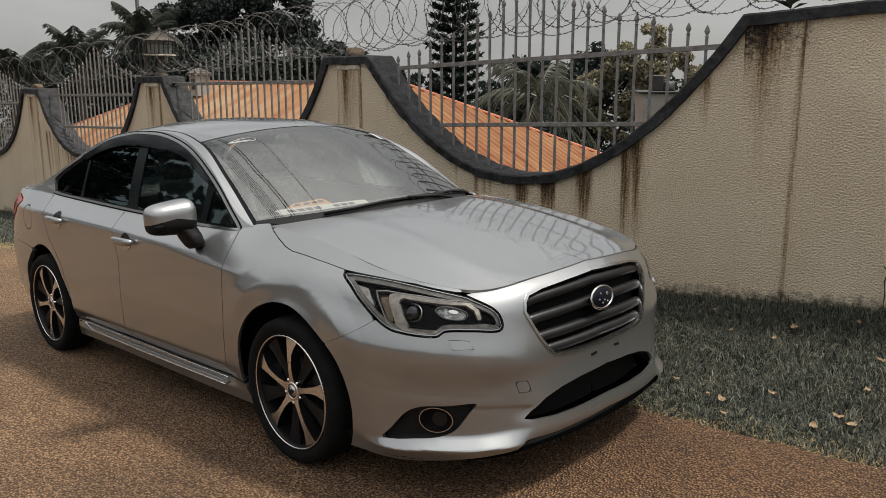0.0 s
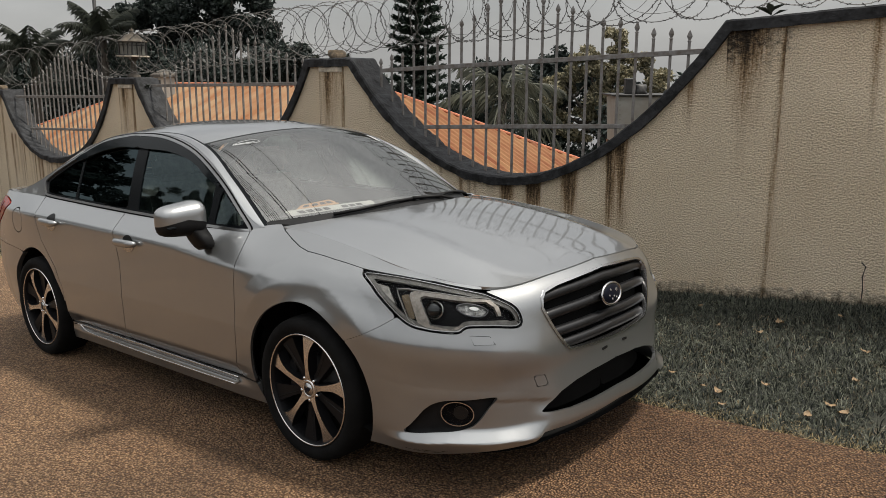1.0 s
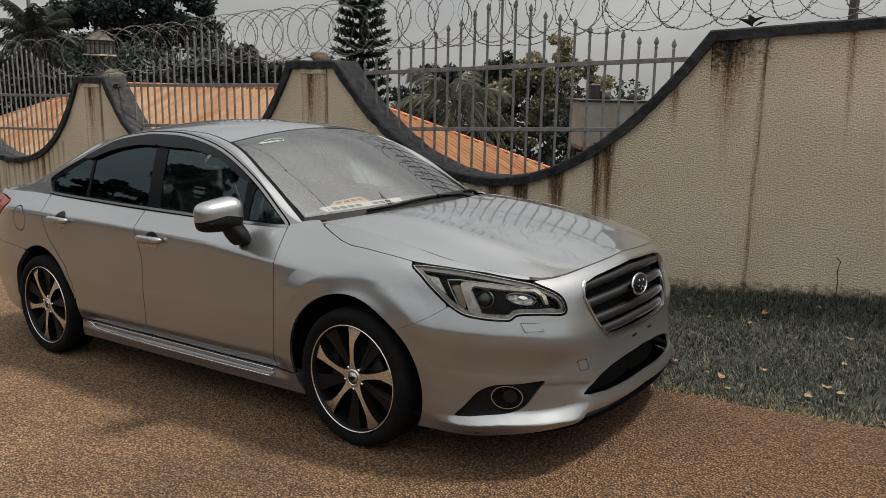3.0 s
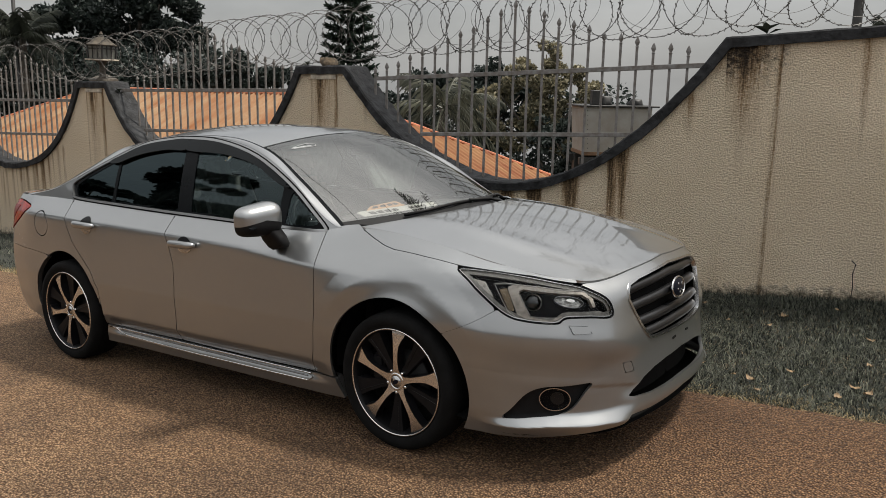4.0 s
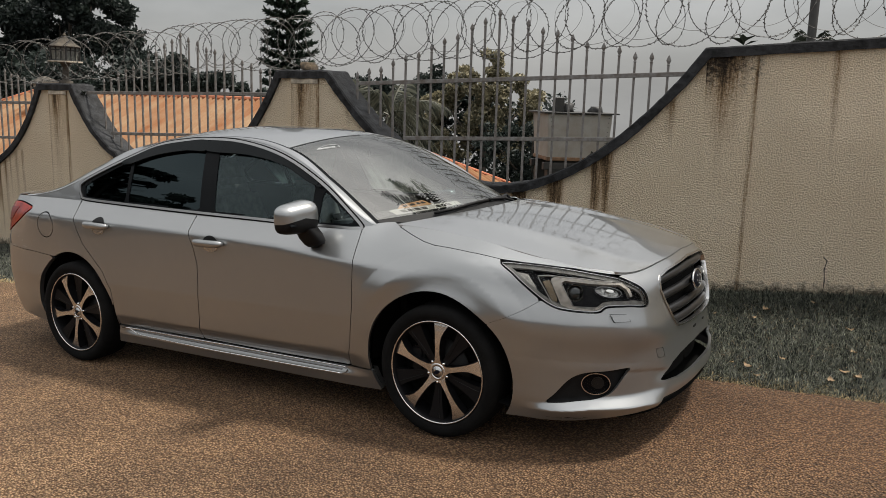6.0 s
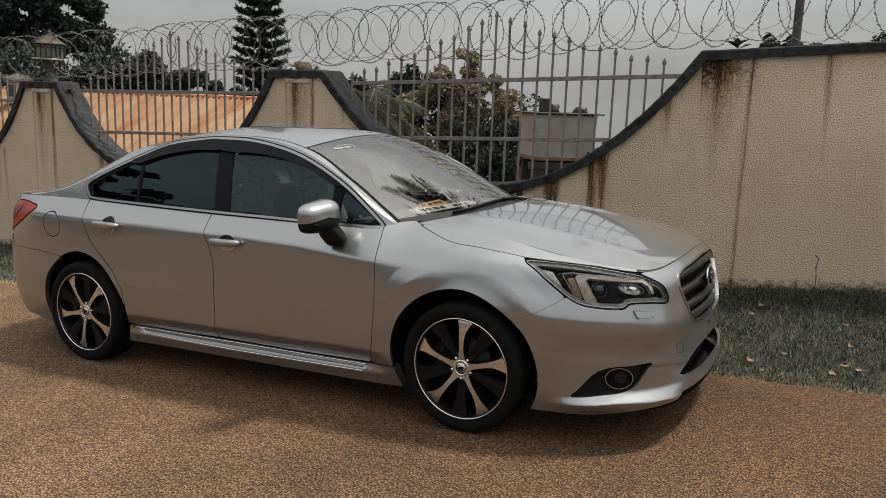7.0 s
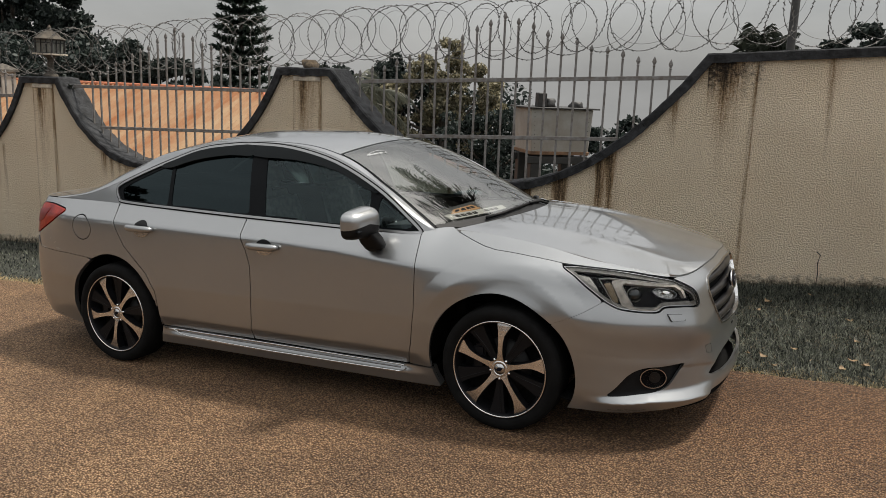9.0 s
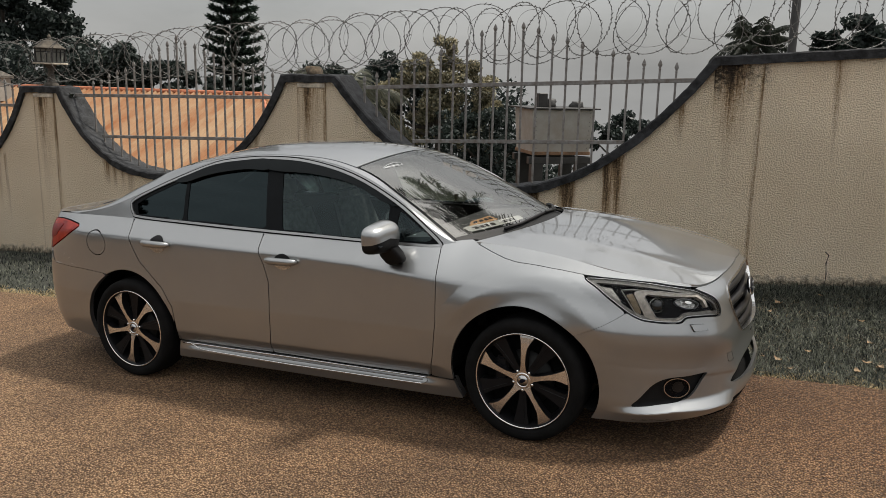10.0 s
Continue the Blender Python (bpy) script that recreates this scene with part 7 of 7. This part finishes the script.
def conifer(base, height, seed):
    """A slim columnar conifer: whorls of upswept branches with bristling shoots."""
    r = np.random.default_rng(seed)
    e = new("conifer")
    e.matrix_basis = pose(*base)
    tagged(e, "tall slim dark conifer with tiers of upswept branches", "tree")
    part("trunk", mesh("trunk", *tube_arrays([(0, 0, z) for z in np.linspace(0, height, 10)], np.linspace(0.22, 0.02, 10), 8), M_BARK, True), e)
    V, tiers = [], int(height / 0.49)
    chunks = []
    for i in range(tiers):
        z = height * (0.10 + 0.90 * i / tiers)
        R = 1.20 * (1 - (i / tiers) ** 2.2) + 0.10
        for k in range(10):
            a = 2 * math.pi * k / 10 + i * 0.9 + r.uniform(-0.15, 0.15)
            L = R * r.uniform(0.8, 1.1)
            pts = [np.array([math.cos(a) * L * t, math.sin(a) * L * t, z + r.uniform(-0.01, 0.01) + 0.02 * L * t + 0.26 * L * t * t]) for t in np.linspace(0, 1, 6)]
            chunks.append(tube_arrays(pts, np.linspace(0.02, 0.008, 6), 3))
            for _ in range(int(125 * L) + 8):
                t = r.uniform(0.12, 1.0)
                q = t * 5
                g = min(int(q), 4)
                c = pts[g] * (1 - q + g) + pts[g + 1] * (q - g)
                d = np.array([math.cos(a), math.sin(a), 0]) * 0.9 + r.normal(size=3) * 0.45 + np.array([0, 0, 0.35])
                d /= np.linalg.norm(d)
                b = np.cross(d, r.normal(size=3))
                b /= np.linalg.norm(b) + 1e-9
                s = r.uniform(0.16, 0.32)
                V += [c, c + d * s * 0.5 + b * s * 0.15, c + d * s, c + d * s * 0.5 - b * s * 0.15]
    tagged(part("branches", mesh("branches", *join_arrays(chunks), M_BARK), e), kind="stuff")
    part("needles", quick_mesh("needles", np.array(V), np.arange(len(V)).reshape(-1, 4), M_NEEDLE), e)
    return e


LOW = -3.2
conifer((-23.6, 25.2, LOW), 13.5, 3)
broad_tree((-31.5, 19.2, LOW), 10.0, [(0, 0, 7.4, 2.4), (2.2, 0.8, 6.6, 1.9), (-2.4, -0.6, 6.8, 2.2), (0.6, 0.4, 9.6, 2.2), (3.1, 1.6, 5.2, 1.3), (-3.8, -1.2, 5.6, 1.7), (1.6, 0.5, 8.3, 2.0), (-1.4, -0.4, 5.2, 2.0), (-3.0, -1.0, 8.6, 1.8)], 60000, 0.24, M_LEAF_DARK, 11, "large dense dark-leaved tree behind the houses")
broad_tree((-28.2, 22.2, LOW), 6.0, [(0, 0, 5.0, 1.2), (1.3, 0.6, 4.5, 1.0), (-1.2, -0.4, 4.6, 1.1), (2.6, 1.0, 4.2, 0.7)], 10000, 0.20, M_LEAF_DARK, 12, "dark rounded tree beyond the roof")
broad_tree((-14.8, 22.4, LOW), 6.2, [(0, 0, 5.0, 1.3), (1.4, 0.9, 4.6, 1.1), (-1.5, -0.8, 4.7, 1.1), (0.2, 0.0, 3.6, 1.4), (-2.6, -1.2, 3.8, 1.1)], 15000, 0.18, M_LEAF_DARK, 13, "dark bushy tree behind the fence")
broad_tree((-11.5, 21.4, LOW), 6.6, [(0.2, 0, 6.0, 0.55), (0.9, 0.5, 5.5, 0.6), (-0.5, -0.3, 5.4, 0.7), (0.3, 0.1, 4.9, 0.8), (-1.2, -0.6, 4.6, 0.75), (1.3, 0.7, 4.6, 0.75), (0.0, 0.0, 4.1, 0.85), (-1.5, -0.8, 3.8, 0.7), (1.6, 0.9, 3.8, 0.75), (0.7, 0.3, 3.4, 0.8), (-0.7, -0.3, 3.2, 0.8), (1.2, 0.5, 2.8, 0.7)], 26000, 0.15, M_LEAF_PALE, 14, "pale yellow-leaved spreading tree behind the fence")
broad_tree((-8.6, 19.3, LOW), 4.6, [(0, 0, 3.7, 0.75), (0.8, 0.5, 3.0, 0.7), (-0.9, -0.5, 3.3, 0.9), (0.3, 0.0, 2.6, 0.9), (-0.4, -0.2, 2.4, 0.9)], 5500, 0.17, M_LEAF_DARK, 15, "dark shrub behind the water tank")
broad_tree((-6.2, 27.0, LOW), 4.0, [(0, 0, 3.2, 0.9), (1.2, 0.2, 3.0, 0.8), (-1.3, 0.2, 2.9, 0.8)], 4000, 0.2, M_LEAF_DARK, 16, "low dark bush on the far slope")
broad_tree((1.9, 33.0, LOW), 8.0, [(0, 0, 7.0, 1.2), (1.5, 0.2, 6.8, 1.0), (-1.3, 0.2, 6.6, 0.9), (3.0, 0, 6.9, 1.1)], 6500, 0.24, M_LEAF_DARK, 17, "dark flat-topped tree in the distance")
palm_tree((-30.9, 13.9, LOW), 6.5, 30, 1.9, 21, "dark shaggy palm beyond the wall", 0.8)
palm_tree((-33.8, 12.3, LOW), 5.7, 30, 1.9, 22, "dark shaggy palm beyond the wall", 0.8)
palm_tree((-36.5, 10.2, LOW), 5.0, 30, 1.9, 23, "dark shaggy palm beyond the wall", 0.8)
palm_tree((-34.8, 15.9, LOW), 5.5, 26, 1.8, 26, "dark shaggy palm beyond the wall", 0.8)
palm_tree((-12.4, 16.6, LOW), 4.2, 15, 2.3, 24, "palm with long arching grey-green fronds behind the fence", 1.15, M_LEAF_FROND)
palm_tree((3.0, 6.6, ground_z(3.0, 6.6) - 0.1), 8.9, 34, 2.5, 27, "tall leaning palm close behind the wall", 1.05, None, (-2.9, -1.9))
palm_tree((-1.8, 29.5, LOW), 6.5, 28, 1.7, 25, "dark palm in the distance", 0.9)
broad_tree((-20.0, 15.5, LOW), 6.0, [(0, 0, 5.1, 1.05), (1.5, 0.8, 4.7, 1.0), (-1.4, -0.7, 5.0, 1.1), (2.8, 1.4, 4.3, 0.8), (-2.6, -1.2, 4.6, 1.0)], 12000, 0.20, M_LEAF_DARK, 18, "dark round-headed bushy tree behind the roof")

# undergrowth that closes the slope behind the wall
rngu = np.random.default_rng(31)
cs, rs = [], []
for k in range(150):
    t = rngu.uniform(0, 1)
    x = -40 + 44 * t
    cs.append((x, 24 - 0.35 * (x + 40) * 0.2 + rngu.uniform(-2.5, 4) - (7.0 if x < -22 else 0.0), LOW + rngu.uniform(0.3, 3.1 if x < -16 else 2.0)))
    rs.append(rngu.uniform(0.6, 1.5))
for k in range(170):
    x = rngu.uniform(-42, -24)
    cs.append((x, 17.5 - 0.30 * (x + 24) + rngu.uniform(-1.5, 1.5) - (x + 24) * -0.55, LOW + rngu.uniform(1.0, 5.6)))
    rs.append(rngu.uniform(0.6, 1.3))
for k in range(46):
    x = rngu.uniform(-21, -9.5)
    cs.append((x, 24.0 + rngu.uniform(-1.0, 2.0), LOW + rngu.uniform(1.0, 5.3 - 0.12 * abs(x + 16))))
    rs.append(rngu.uniform(0.6, 1.2))
V, F = leaf_cloud(cs, rs, 95000, 0.25, rngu, 0.8)
under = new("undergrowth", quick_mesh("undergrowth", V, F, M_LEAF_DARK))
tagged(under, "dark tangled undergrowth on the slope beyond the wall", "bushes", kind="stuff")

# across the road, behind the viewer
for k, (x, y, h) in enumerate([(-26, -32, 7.5), (-40, -36, 9.0), (-55, -30, 8.0), (9, -36, 8.0)]):
    broad_tree((x, y, ground_z(x, y)), h, [(0, 0, h * 0.75, h * 0.24), (h * 0.2, 0.3, h * 0.6, h * 0.2), (-h * 0.22, -0.2, h * 0.62, h * 0.21), (0.2, h * 0.15, h * 0.9, h * 0.16)], 5000, 0.36, M_LEAF_DARK, 40 + k, "dark roadside tree across the road")


# overhead cables crossing the road aslant, between two poles out of sight
for x, y in ((-31.4, 13.9), (34.0, -13.8)):
    p = new("cable_pole", lathe("cable_pole", [(0.09, 0.0), (0.07, 10.4), (0.0005, 10.42)], M_DARKSTEEL, 10))
    p.matrix_basis = pose(x, y, 7.3 - 10.4)
    tagged(p, "dark wooden pole that carries the overhead cables", "pole")
for c, z, r in ((1.85, 7.0, 0.010), (0.90, 7.0, 0.016), (0.80, 7.0, 0.016), (0.52, 7.0, 0.009), (0.45, 7.0, 0.009), (0.39, 7.0, 0.009), (0.33, 7.0, 0.009), (0.27, 7.0, 0.009), (0.20, 7.0, 0.009)):
    pts = [(x, c - 0.42 * (x + 3.0), z + 0.0003 * (x + 3.0) ** 2) for x in np.linspace(-31.4, 34, 36)]
    k = new("overhead_cable", mesh("overhead_cable", *tube_arrays(pts, r, 4), M_DARKSTEEL))
    tagged(k, "thin black overhead power cable", "cable", group="overhead cables")

for k, (x, y, h) in enumerate([(-15.5, -9.5, 9.0), (-20.5, -11.0, 8.0), (-27.0, -9.8, 11.5), (-34.0, -11.5, 12.0), (-42.0, -10.5, 12.5)]):
    broad_tree((x, y, ground_z(x, y)), h, [(0, 0, h * 0.72, h * 0.17), (h * 0.18, 0.2, h * 0.58, h * 0.14), (-h * 0.19, -0.3, h * 0.60, h * 0.15), (0.2, h * 0.1, h * 0.88, h * 0.12), (h * 0.05, -h * 0.12, h * 0.5, h * 0.12)], 9000, 0.30, M_LEAF_DARK, 50 + k, "tall dark tree beside the road")

# dense unseen hedge behind the viewer, added to darken the car's reflections
rngh = np.random.default_rng(37)
cs = [(x + rngh.uniform(-1, 1), -14.0 + rngh.uniform(-1.2, 1.2), ground_z(x, -14.0) + rngh.uniform(0.2, 1.8 + 0.9 * noise.noise((x * 0.22, 3, 0)))) for x in np.linspace(-45, 40, 300)]
V, F = leaf_cloud(cs, rngh.uniform(0.7, 1.3, len(cs)), 46000, 0.34, rngh, 0.9)
hedge = new("hedge", quick_mesh("hedge", V, F, M_LEAF_DARK))
tagged(hedge, "unseen dark hedge across the road, added to darken the car's reflections", "hedge", kind="stuff")
